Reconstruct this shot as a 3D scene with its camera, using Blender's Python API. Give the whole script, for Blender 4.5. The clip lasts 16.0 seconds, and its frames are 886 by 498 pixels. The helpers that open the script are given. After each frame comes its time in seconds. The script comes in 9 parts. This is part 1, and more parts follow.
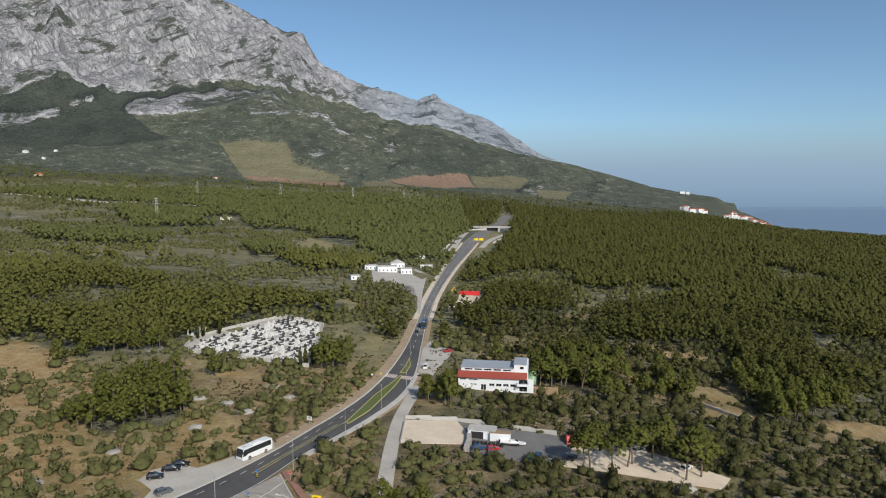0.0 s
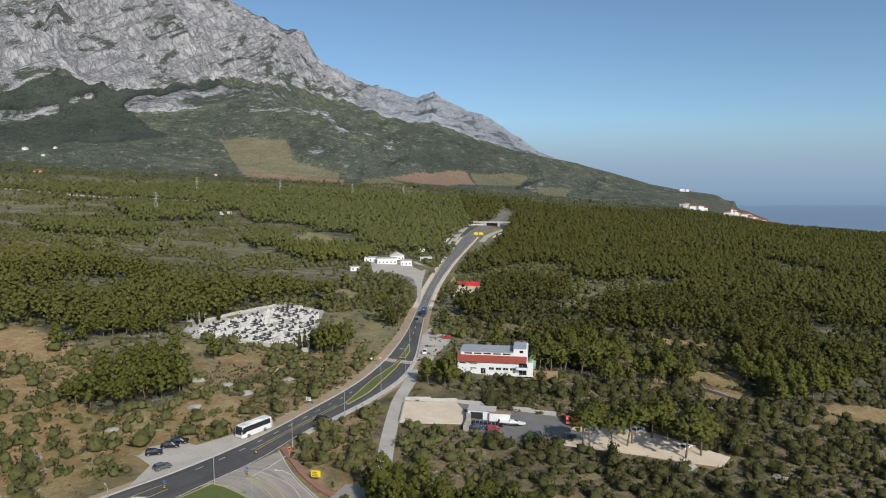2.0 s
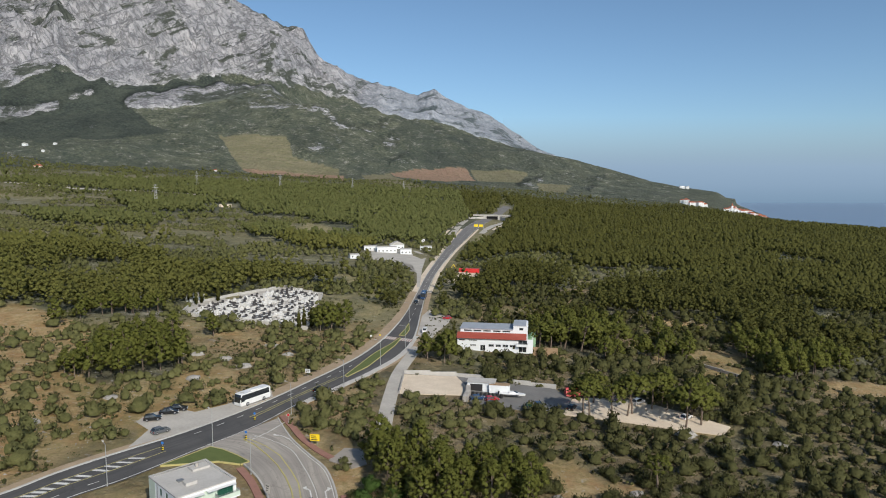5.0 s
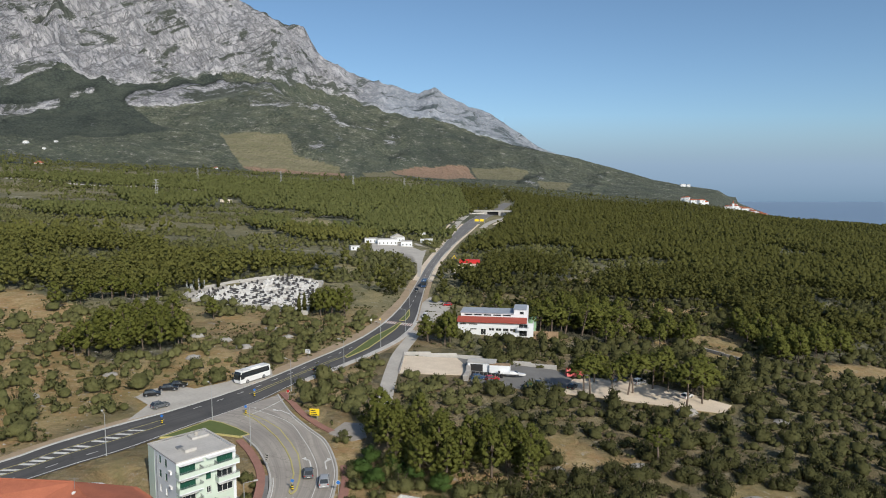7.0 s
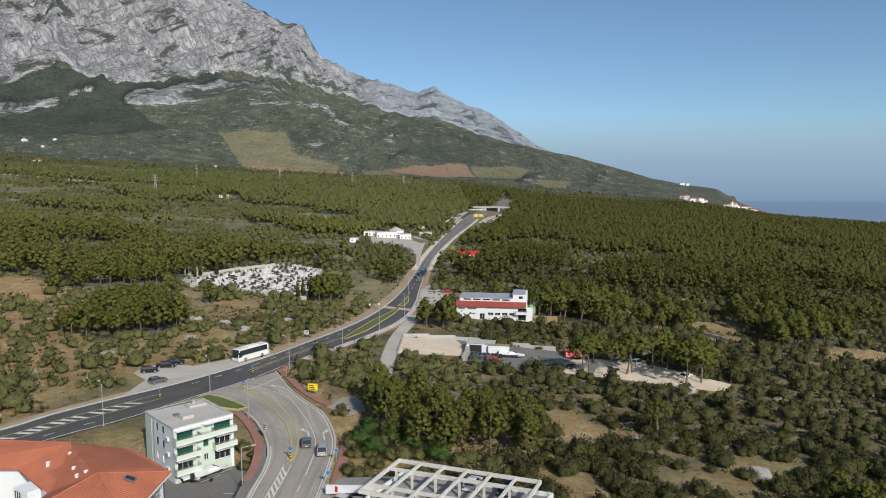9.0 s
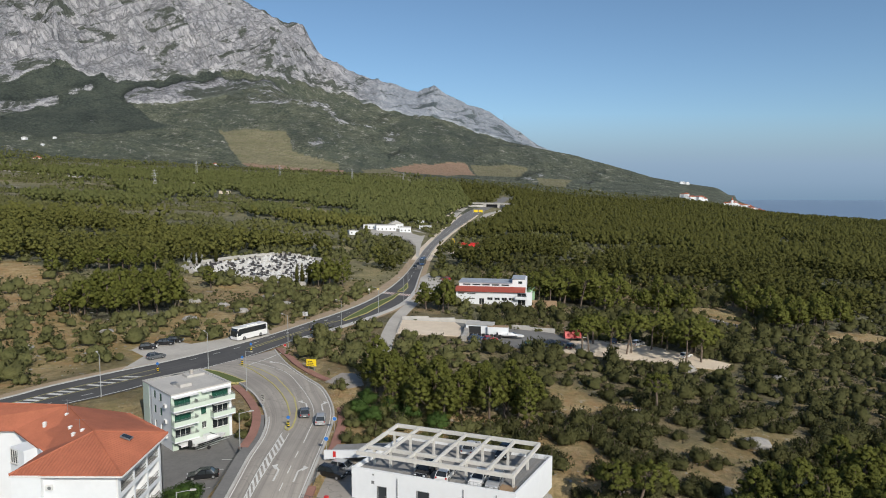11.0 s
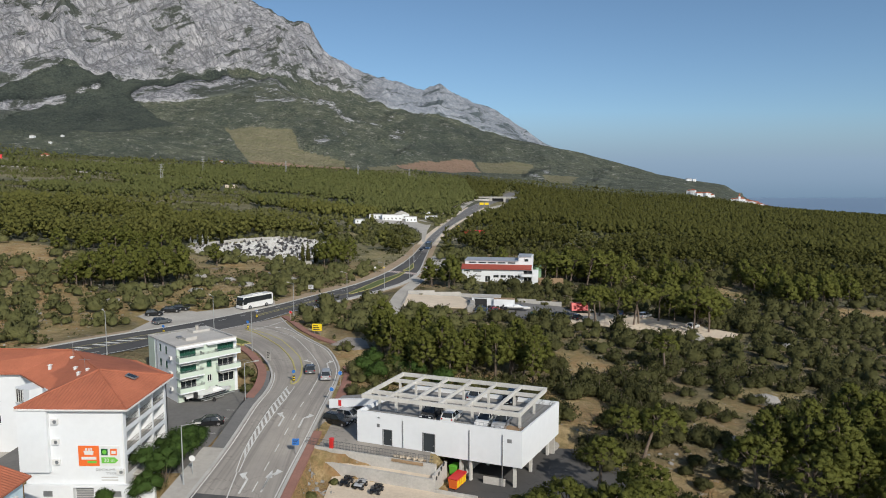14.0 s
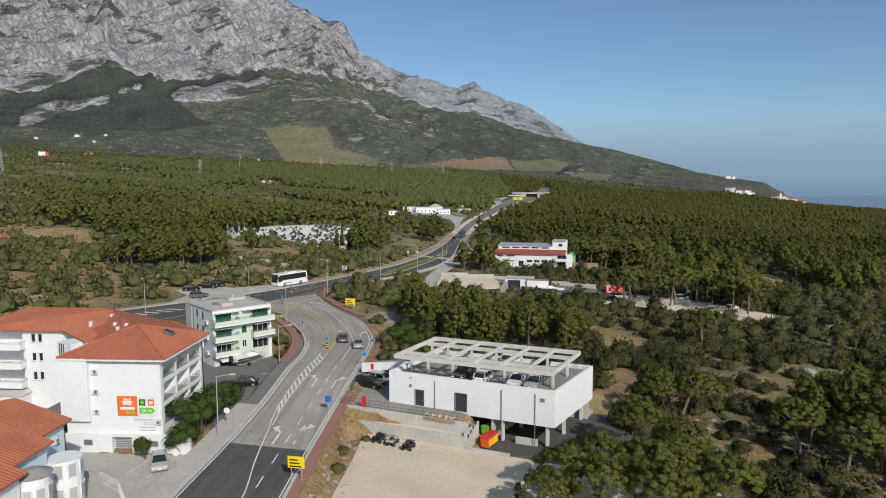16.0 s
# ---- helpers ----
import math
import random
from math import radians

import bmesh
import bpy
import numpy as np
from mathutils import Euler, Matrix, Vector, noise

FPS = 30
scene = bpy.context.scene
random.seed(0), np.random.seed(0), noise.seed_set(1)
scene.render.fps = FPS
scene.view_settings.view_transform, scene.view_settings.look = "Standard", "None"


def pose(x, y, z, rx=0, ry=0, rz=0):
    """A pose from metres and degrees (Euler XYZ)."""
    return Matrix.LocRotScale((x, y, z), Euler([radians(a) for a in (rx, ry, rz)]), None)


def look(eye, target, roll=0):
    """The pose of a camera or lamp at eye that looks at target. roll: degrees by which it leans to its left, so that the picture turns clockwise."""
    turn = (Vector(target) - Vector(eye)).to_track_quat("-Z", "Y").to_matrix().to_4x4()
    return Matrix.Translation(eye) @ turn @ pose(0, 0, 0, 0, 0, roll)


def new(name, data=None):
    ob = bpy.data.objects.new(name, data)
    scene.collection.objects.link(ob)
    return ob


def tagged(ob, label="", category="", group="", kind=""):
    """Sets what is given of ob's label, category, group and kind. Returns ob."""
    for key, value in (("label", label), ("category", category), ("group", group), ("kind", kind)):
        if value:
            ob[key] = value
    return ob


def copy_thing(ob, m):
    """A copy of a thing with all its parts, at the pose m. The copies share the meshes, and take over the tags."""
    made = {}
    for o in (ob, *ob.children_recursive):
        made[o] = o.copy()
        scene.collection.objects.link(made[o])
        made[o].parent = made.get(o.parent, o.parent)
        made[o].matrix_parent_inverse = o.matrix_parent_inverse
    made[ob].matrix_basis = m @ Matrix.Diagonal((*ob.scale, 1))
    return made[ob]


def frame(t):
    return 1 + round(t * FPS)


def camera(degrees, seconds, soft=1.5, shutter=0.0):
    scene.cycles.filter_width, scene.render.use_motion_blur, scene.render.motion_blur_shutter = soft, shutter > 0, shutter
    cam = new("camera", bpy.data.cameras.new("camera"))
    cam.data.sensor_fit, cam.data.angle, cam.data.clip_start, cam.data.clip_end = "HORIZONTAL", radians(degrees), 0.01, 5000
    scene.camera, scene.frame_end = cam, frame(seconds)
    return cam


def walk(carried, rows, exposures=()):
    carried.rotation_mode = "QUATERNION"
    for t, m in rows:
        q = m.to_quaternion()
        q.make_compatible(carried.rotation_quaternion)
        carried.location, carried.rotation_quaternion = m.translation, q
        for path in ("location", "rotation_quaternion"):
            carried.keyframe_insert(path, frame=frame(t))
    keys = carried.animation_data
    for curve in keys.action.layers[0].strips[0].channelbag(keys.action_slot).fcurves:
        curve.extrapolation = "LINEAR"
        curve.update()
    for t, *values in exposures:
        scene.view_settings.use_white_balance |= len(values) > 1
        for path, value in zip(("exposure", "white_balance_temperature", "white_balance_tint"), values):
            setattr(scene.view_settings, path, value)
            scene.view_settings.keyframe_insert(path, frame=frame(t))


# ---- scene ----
cam = camera(66.6, 16.0, 1.0)
METRES, EYE, TILT, LEAN, TURN = 44.0, 72.0, -5.6, 0.0, 0.0
ROWS = [
    (0.0, 0.0, 0.0, 0.0, 0.0, 0.0, -0.0),
    (0.5, 0.0004, 0.003, -0.0331, -0.01, -0.01, -0.0),
    (1.0, 0.0009, 0.0046, -0.065, -0.01, -0.03, -0.0),
    (1.5, 0.0018, 0.0063, -0.0958, -0.01, -0.07, -0.01),
    (2.0, 0.0019, 0.0082, -0.1258, -0.02, -0.11, -0.01),
    (2.5, 0.0035, 0.0113, -0.1563, -0.03, -0.12, -0.01),
    (3.0, 0.0037, 0.0113, -0.1851, -0.04, -0.14, -0.01),
    (3.5, 0.0042, 0.0165, -0.2169, -0.05, -0.16, -0.01),
    (4.0, 0.0043, 0.0183, -0.2462, -0.06, -0.19, -0.03),
    (6.5, 0.0058, 0.0307, -0.4069, 0.05, -0.29, -0.09),
    (7.0, 0.0078, 0.0322, -0.4386, 0.05, -0.3, -0.08),
    (7.5, 0.0081, 0.0346, -0.4714, 0.03, -0.3, -0.09),
    (8.0, 0.0097, 0.0364, -0.5035, 0.02, -0.3, -0.09),
    (8.5, 0.0112, 0.0394, -0.5368, -0.01, -0.3, -0.11),
    (9.0, 0.0104, 0.0419, -0.569, -0.02, -0.31, -0.11),
    (11.5, 0.0164, 0.0529, -0.7264, -0.02, -0.32, -0.12),
    (12.0, 0.0159, 0.0549, -0.7576, -0.03, -0.33, -0.11),
    (12.5, 0.0162, 0.0567, -0.7875, -0.04, -0.34, -0.12),
    (13.0, 0.0162, 0.0585, -0.8169, 0.02, -0.35, -0.06),
    (13.5, 0.0165, 0.0605, -0.846, 0.14, -0.35, -0.03),
    (14.0, 0.0174, 0.0629, -0.8749, 0.49, -0.38, -0.03),
    (14.5, 0.0182, 0.0656, -0.9042, 1.16, -0.39, -0.07),
    (15.0, 0.0185, 0.0682, -0.9342, 1.89, -0.4, -0.14),
    (15.5, 0.0192, 0.0701, -0.9649, 2.61, -0.43, -0.19),
    (16.0, 0.0198, 0.0719, -0.9967, 3.33, -0.46, -0.23),
]
walk(cam, [(t, pose(0, 0, EYE, TILT, LEAN, TURN) @ pose(METRES * x, METRES * y, METRES * z, 90 + pitch, roll, yaw)) for t, x, y, z, yaw, pitch, roll in ROWS],
     exposures=[(0.0, 0.0), (8.0, 0.02), (12.0, -0.06), (14.5, -0.13), (16.0, -0.14)])

# ---- light ----
SUN_AT = Vector((0.40, -0.727, 0.56)).normalized()
world = bpy.data.worlds.new("sky")
scene.world = world
world.use_nodes = True
wn = world.node_tree
wn.nodes.clear()
sky = wn.nodes.new("ShaderNodeTexSky")
sky.sky_type, sky.sun_disc = "NISHITA", False
sky.sun_elevation = math.asin(SUN_AT.z)
sky.sun_rotation = math.atan2(SUN_AT.x, SUN_AT.y)
sky.air_density, sky.dust_density, sky.ozone_density, sky.altitude = 0.62, 1.3, 4.0, 0.0
back = wn.nodes.new("ShaderNodeBackground")
back.inputs["Strength"].default_value = 0.142
wout = wn.nodes.new("ShaderNodeOutputWorld")
tint = wn.nodes.new("ShaderNodeMix")
tint.data_type, tint.blend_type = "RGBA", "MULTIPLY"
tint.inputs["Factor"].default_value, tint.inputs["B"].default_value = 1.0, (1.01, 1.055, 0.94, 1)
wn.links.new(sky.outputs["Color"], tint.inputs["A"])
wn.links.new(tint.outputs["Result"], back.inputs["Color"])
wn.links.new(back.outputs["Background"], wout.inputs["Surface"])
sun_data = bpy.data.lights.new("sun", "SUN")
sun_data.energy, sun_data.angle, sun_data.color = 4.0, radians(0.6), (1.0, 0.93, 0.825)
sun = new("sun", sun_data)
sun.matrix_world = look((0, 0, 300), Vector((0, 0, 300)) - SUN_AT)

# ---- materials ----
class Nodes:
    """A small builder for one node material."""

    def __init__(self, name):
        self.mat = bpy.data.materials.new(name)
        self.mat.use_nodes = True
        self.tree = self.mat.node_tree
        self.tree.nodes.clear()
        self.out = self.tree.nodes.new("ShaderNodeOutputMaterial")
        self.bsdf = self.tree.nodes.new("ShaderNodeBsdfPrincipled")
        self.link(self.bsdf.outputs[0], self.out.inputs["Surface"])
        self.coord = self.tree.nodes.new("ShaderNodeTexCoord").outputs["Object"]

    def link(self, a, b):
        self.tree.links.new(a, b)

    def tilted(self, turn, scale):
        """Coordinates turned about the axes and then drawn out."""
        m = self.tree.nodes.new("ShaderNodeMapping")
        m.vector_type = "TEXTURE"
        m.inputs["Rotation"].default_value, m.inputs["Scale"].default_value = turn, tuple(1 / v for v in scale)
        self.link(self.coord, m.inputs["Vector"])
        return m.outputs["Vector"]

    def noise(self, scale, detail=4.0, rough=0.6, stretch=None, dist=0.0, src=None):
        n = self.tree.nodes.new("ShaderNodeTexNoise")
        n.inputs["Scale"].default_value, n.inputs["Detail"].default_value = scale, detail
        n.inputs["Roughness"].default_value, n.inputs["Distortion"].default_value = rough, dist
        src = src or self.coord
        if stretch:
            m = self.tree.nodes.new("ShaderNodeMapping")
            m.inputs["Scale"].default_value = stretch
            self.link(src, m.inputs["Vector"])
            src = m.outputs["Vector"]
        self.link(src, n.inputs["Vector"])
        return n.outputs["Fac"]

    def voronoi(self, scale, feature="F1", src=None):
        n = self.tree.nodes.new("ShaderNodeTexVoronoi")
        n.feature = feature
        n.inputs["Scale"].default_value = scale
        self.link(src or self.coord, n.inputs["Vector"])
        return n.outputs["Distance"]

    def ramp(self, fac, stops):
        n = self.tree.nodes.new("ShaderNodeValToRGB")
        e = n.color_ramp.elements
        while len(e) < len(stops):
            e.new(0.5)
        for k, (p, c) in zip(e, stops):
            k.position, k.color = p, (c, c, c, 1) if isinstance(c, (int, float)) else (*c, 1)
        self.link(fac, n.inputs["Fac"])
        return n.outputs["Color"]

    def mix(self, fac, a, b, how="MIX"):
        n = self.tree.nodes.new("ShaderNodeMix")
        n.data_type, n.blend_type = "RGBA", how
        for sock, v in ((n.inputs["Factor"], fac), (n.inputs["A"], a), (n.inputs["B"], b)):
            if hasattr(v, "is_output"):
                self.link(v, sock)
            elif isinstance(v, (int, float)):
                sock.default_value = v if sock.type == "VALUE" else (v, v, v, 1)
            else:
                sock.default_value = (*v, 1)
        return n.outputs["Result"]

    def math(self, op, a, b=0.0):
        n = self.tree.nodes.new("ShaderNodeMath")
        n.operation = op
        for sock, v in zip(n.inputs, (a, b)):
            if hasattr(v, "is_output"):
                self.link(v, sock)
            else:
                sock.default_value = v
        return n.outputs[0]

    def bump(self, height, strength, distance):
        n = self.tree.nodes.new("ShaderNodeBump")
        n.inputs["Strength"].default_value, n.inputs["Distance"].default_value = strength, distance
        self.link(height, n.inputs["Height"])
        self.link(n.outputs["Normal"], self.bsdf.inputs["Normal"])

    def done(self, color, rough=0.8, metal=0.0, spec=0.5):
        for key, v in (("Base Color", color), ("Roughness", rough), ("Metallic", metal), ("Specular IOR Level", spec)):
            sock = self.bsdf.inputs[key]
            if hasattr(v, "is_output"):
                self.link(v, sock)
            else:
                sock.default_value = v if isinstance(v, (int, float)) else (*v, 1)
        return self.mat


def surface(name, light, dark, big=0.4, fine=6.0, rough=0.8, bump=0.0, metal=0.0, spec=0.4, stain=0.5):
    """Two tones at a large and a fine scale, with some relief."""
    n = Nodes(name)
    f = n.noise(fine, 5, 0.65)
    c = n.mix(n.ramp(n.noise(big, 4, 0.6), [(0.5 - 0.3 * stain, 0.0), (0.5 + 0.3 * stain, 1.0)]), dark, light)
    c = n.mix(0.5, c, n.mix(n.ramp(f, [(0.3, 0.0), (0.7, 1.0)]), dark, light))
    if bump:
        n.bump(f, 0.5, bump)
    return n.done(c, rough, metal, spec)


def leafy(name, a, b, c, through_leaf=0.25, grain=4.5):
    """Foliage: tones vary from tree to tree, from clump to clump and from sprig to sprig."""
    n = Nodes(name)
    geo = n.tree.nodes.new("ShaderNodeNewGeometry").outputs["Random Per Island"]
    ob = n.tree.nodes.new("ShaderNodeObjectInfo").outputs["Random"]
    big = n.noise(0.11, 4, 0.65)
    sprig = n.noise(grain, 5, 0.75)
    col = n.mix(n.ramp(big, [(0.36, 0.0), (0.64, 1.0)]), a, b)
    col = n.mix(n.math("MULTIPLY", geo, 0.34), col, c)
    col = n.mix(n.math("MULTIPLY", ob, 0.35), col, b)
    # sprig tone; its dark end is shade in the gaps, multiplied into the colour
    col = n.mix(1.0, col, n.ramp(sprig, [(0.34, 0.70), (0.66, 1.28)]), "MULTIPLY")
    n.bump(sprig, 0.35, 0.12)
    n.done(col, 0.75, 0.0, 0.2)
    tr = n.tree.nodes.new("ShaderNodeBsdfTranslucent")
    n.link(col, tr.inputs["Color"])
    ms = n.tree.nodes.new("ShaderNodeMixShader")
    ms.inputs[0].default_value = through_leaf
    n.link(n.bsdf.outputs[0], ms.inputs[1])
    n.link(tr.outputs[0], ms.inputs[2])
    n.link(ms.outputs[0], n.out.inputs["Surface"])
    return n.mat


def plainmat(name, color, rough=0.6, metal=0.0, spec=0.5):
    return surface(name, color, tuple(v * 0.82 for v in color), 0.9, 9.0, rough, 0.0, metal, spec, 0.8)


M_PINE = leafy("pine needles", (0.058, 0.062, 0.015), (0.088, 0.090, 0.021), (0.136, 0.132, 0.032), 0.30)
# brighter copy of the needles: sunlight on near crowns put into the colour
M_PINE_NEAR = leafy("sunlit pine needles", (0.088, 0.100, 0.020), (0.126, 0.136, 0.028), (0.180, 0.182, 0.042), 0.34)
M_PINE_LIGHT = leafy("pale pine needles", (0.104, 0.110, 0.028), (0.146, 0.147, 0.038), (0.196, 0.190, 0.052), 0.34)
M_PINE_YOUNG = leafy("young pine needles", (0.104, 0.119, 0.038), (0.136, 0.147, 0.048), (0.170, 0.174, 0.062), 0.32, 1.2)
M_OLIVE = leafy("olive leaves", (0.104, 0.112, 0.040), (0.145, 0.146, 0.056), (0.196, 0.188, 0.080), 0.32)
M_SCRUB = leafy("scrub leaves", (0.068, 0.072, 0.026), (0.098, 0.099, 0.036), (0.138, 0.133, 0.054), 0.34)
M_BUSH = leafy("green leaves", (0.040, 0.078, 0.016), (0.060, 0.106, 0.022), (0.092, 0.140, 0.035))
M_BARK = surface("pine bark", (0.20, 0.155, 0.12), (0.09, 0.068, 0.052), 1.5, 9.0, 0.95, 0.04)
def road_surface(name, light, dark, worn):
    """Asphalt with long tyre streaks along the lanes, patches and fine grain."""
    n = Nodes(name)
    lane = n.tree.nodes.new("ShaderNodeAttribute")
    lane.attribute_name = "lane"
    streak = n.noise(1.0, 5, 0.62, (0.85, 0.022, 1.0), 0.0, lane.outputs["Vector"])
    c = n.mix(n.ramp(n.noise(0.06, 5, 0.65), [(0.36, 0.0), (0.64, 1.0)]), dark, light)
    c = n.mix(n.ramp(streak, [(0.38, 0.62), (0.58, 0.0)]), c, worn)
    c = n.mix(n.math("MULTIPLY", n.ramp(n.noise(1.6, 6, 0.7), [(0.35, 1.0), (0.60, 0.0)]), 0.35), c, dark)
    # tarred cracks
    crack = n.ramp(n.math("ABSOLUTE", n.math("SUBTRACT", n.noise(0.16, 3, 0.5), 0.5)), [(0.002, 0.5), (0.006, 0.0)])
    c = n.mix(crack, c, tuple(v * 0.55 for v in dark))
    return n.done(c, 0.88, 0.0, 0.35)


M_ASPHALT = road_surface("dark asphalt", (0.108, 0.104, 0.101), (0.070, 0.069, 0.069), (0.054, 0.053, 0.054))
M_ASPHALT_MID = road_surface("faded asphalt", (0.225, 0.215, 0.205), (0.150, 0.145, 0.140), (0.105, 0.102, 0.100))
M_ASPHALT2 = road_surface("grey worn asphalt", (0.405, 0.368, 0.322), (0.285, 0.260, 0.232), (0.185, 0.172, 0.158))
M_CONC = surface("pale concrete", (0.55, 0.525, 0.49), (0.36, 0.345, 0.32), 0.35, 3.0, 0.9, 0.02)
M_KERB = surface("kerb stone", (0.50, 0.48, 0.45), (0.36, 0.35, 0.33), 0.5, 3.0, 0.9)
M_PAVE_RED = surface("red paving", (0.33, 0.17, 0.13), (0.23, 0.12, 0.095), 0.5, 5.0, 0.9)
M_WHITE = surface("white render", (0.715, 0.735, 0.755), (0.665, 0.685, 0.705), 0.15, 1.2, 0.85)
M_GREENWALL = surface("pale green render", (0.52, 0.60, 0.52), (0.48, 0.56, 0.48), 0.2, 1.5, 0.85)
M_PAINT = surface("road paint", (0.72, 0.72, 0.69), (0.45, 0.44, 0.42), 0.6, 5.0, 0.8)
M_PAINT_Y = surface("yellow road paint", (0.50, 0.44, 0.16), (0.34, 0.30, 0.14), 0.6, 5.0, 0.8)
M_SAND = surface("pale crushed limestone", (0.70, 0.60, 0.475), (0.50, 0.415, 0.32), 0.15, 2.5, 0.95, 0.03)
M_ROCK = surface("limestone", (0.36, 0.345, 0.32), (0.22, 0.21, 0.195), 0.4, 3.0, 0.95, 0.08)
M_GRASS = surface("mown grass", (0.115, 0.14, 0.04), (0.08, 0.105, 0.03), 0.5, 6.0, 0.9, 0.02)
# near-black, for solid pieces that stand in for shade inside openings
M_DARK = plainmat("shade in openings", (0.02, 0.02, 0.022), 0.7)


def make_ground():
    n = Nodes("ground")
    at = n.tree.nodes.new("ShaderNodeAttribute")
    at.attribute_name = "cover"
    sp = n.tree.nodes.new("ShaderNodeSeparateColor")
    n.link(at.outputs["Color"], sp.inputs[0])
    at2 = n.tree.nodes.new("ShaderNodeAttribute")
    at2.attribute_name = "growth"
    sp2 = n.tree.nodes.new("ShaderNodeSeparateColor")
    n.link(at2.outputs["Color"], sp2.inputs[0])
    heath, blue, dense = sp2.outputs[0], sp2.outputs[1], sp2.outputs[2]
    big, mid, fine = n.noise(0.018, 5, 0.6), n.noise(0.16, 5, 0.65), n.noise(1.3, 6, 0.7)
    soil = n.mix(n.ramp(mid, [(0.38, 0.0), (0.60, 1.0)]), (0.40, 0.245, 0.118), (0.50, 0.375, 0.205))
    soil = n.mix(n.ramp(n.noise(0.45, 6, 0.75), [(0.46, 0.0), (0.62, 0.62)]), soil, (0.225, 0.190, 0.072))
    soil = n.mix(n.ramp(fine, [(0.44, 0.0), (0.70, 0.5)]), soil, (0.180, 0.132, 0.062))
    soil = n.mix(n.ramp(big, [(0.47, 0.0), (0.62, 0.5)]), soil, (0.185, 0.170, 0.064))
    # dry grass and low herbs between the olives
    grass = n.mix(n.ramp(n.noise(0.11, 6, 0.72), [(0.38, 0.0), (0.62, 1.0)]), (0.215, 0.195, 0.098), (0.335, 0.280, 0.155))
    grass = n.mix(n.ramp(n.noise(0.9, 6, 0.75), [(0.45, 0.0), (0.66, 0.6)]), grass, (0.135, 0.135, 0.060))
    soil = n.mix(n.ramp(n.math("ADD", heath, n.math("MULTIPLY", n.math("SUBTRACT", n.noise(0.06, 7, 0.72), 0.5), 1.2)), [(0.30, 0.0), (0.70, 1.0)]), soil, grass)
    stone = n.ramp(n.noise(0.35, 6, 0.75), [(0.60, 0.0), (0.66, 1.0)])
    soil = n.mix(n.math("MULTIPLY", stone, 0.7), soil, (0.46, 0.43, 0.385))
    # scrub and small trees seen from far off: crowns, shade painted into the gaps, pale stones between
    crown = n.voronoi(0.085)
    # these greens lean to blue, for the haze of distance
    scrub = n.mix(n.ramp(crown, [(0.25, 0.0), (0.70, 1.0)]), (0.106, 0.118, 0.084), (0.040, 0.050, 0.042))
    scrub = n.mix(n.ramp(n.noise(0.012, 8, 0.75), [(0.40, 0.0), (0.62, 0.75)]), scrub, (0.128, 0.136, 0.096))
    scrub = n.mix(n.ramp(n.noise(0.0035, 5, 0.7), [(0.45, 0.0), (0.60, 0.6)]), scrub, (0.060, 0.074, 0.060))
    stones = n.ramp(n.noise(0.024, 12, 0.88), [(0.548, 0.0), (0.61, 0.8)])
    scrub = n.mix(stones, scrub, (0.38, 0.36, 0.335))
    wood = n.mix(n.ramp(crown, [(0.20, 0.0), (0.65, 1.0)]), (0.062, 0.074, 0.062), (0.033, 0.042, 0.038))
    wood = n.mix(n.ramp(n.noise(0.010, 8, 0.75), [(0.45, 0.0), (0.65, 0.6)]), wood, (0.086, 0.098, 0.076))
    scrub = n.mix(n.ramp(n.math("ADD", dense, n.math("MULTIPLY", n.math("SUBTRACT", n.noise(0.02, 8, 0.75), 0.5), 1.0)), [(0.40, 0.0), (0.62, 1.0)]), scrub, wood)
    # limestone: beds rising to one side, gullies across them, dark joints and scrub on the ledges
    lean = n.tilted((0.0, radians(-30), radians(8)), (0.40, 1.0, 1.7))
    fall = n.tilted((0.0, radians(-27), 0.0), (1.7, 1.0, 0.42))

    def joint(scale, src, lo, hi, detail=4, rough=0.55):
        w = n.noise(scale, detail, rough, None, 0.0, src)
        return n.ramp(n.math("ABSOLUTE", n.math("SUBTRACT", w, 0.5)), [(lo, 1.0), (hi, 0.0)])
    tone = n.noise(0.005, 8, 0.66)
    rock = n.mix(n.ramp(tone, [(0.36, 0.0), (0.62, 1.0)]), (0.420, 0.420, 0.452), (0.615, 0.603, 0.622))
    rock = n.mix(n.ramp(n.noise(0.022, 8, 0.72, None, 0.0, fall), [(0.42, 0.6), (0.58, 0.0)]), rock, (0.345, 0.348, 0.375))
    bed, gully, crack = joint(0.0055, lean, 0.004, 0.030), joint(0.0065, fall, 0.003, 0.032), joint(0.020, fall, 0.006, 0.055, 5, 0.6)
    lines = n.math("MAXIMUM", n.math("MULTIPLY", bed, 0.80), n.math("MAXIMUM", n.math("MULTIPLY", gully, 0.72), n.math("MULTIPLY", crack, 0.50)))
    rock = n.mix(lines, rock, (0.120, 0.127, 0.138))
    ledge = n.noise(0.0060, 9, 0.70, None, 0.4, lean)
    ledge = n.math("ADD", ledge, n.math("MULTIPLY", n.math("SUBTRACT", n.noise(0.0016, 3, 0.5), 0.5), 0.34))
    rock = n.mix(n.ramp(ledge, [(0.530, 0.0), (0.572, 0.9)]), rock, (0.072, 0.086, 0.066))
    rock = n.mix(n.ramp(n.noise(0.03, 9, 0.82, None, 0.0, lean), [(0.590, 0.0), (0.645, 0.75)]), rock, (0.098, 0.110, 0.084))
    # distance haze on the farther ridge, put into the rock colour as blue
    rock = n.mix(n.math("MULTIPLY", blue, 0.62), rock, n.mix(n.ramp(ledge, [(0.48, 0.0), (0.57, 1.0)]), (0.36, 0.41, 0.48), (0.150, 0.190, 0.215)))
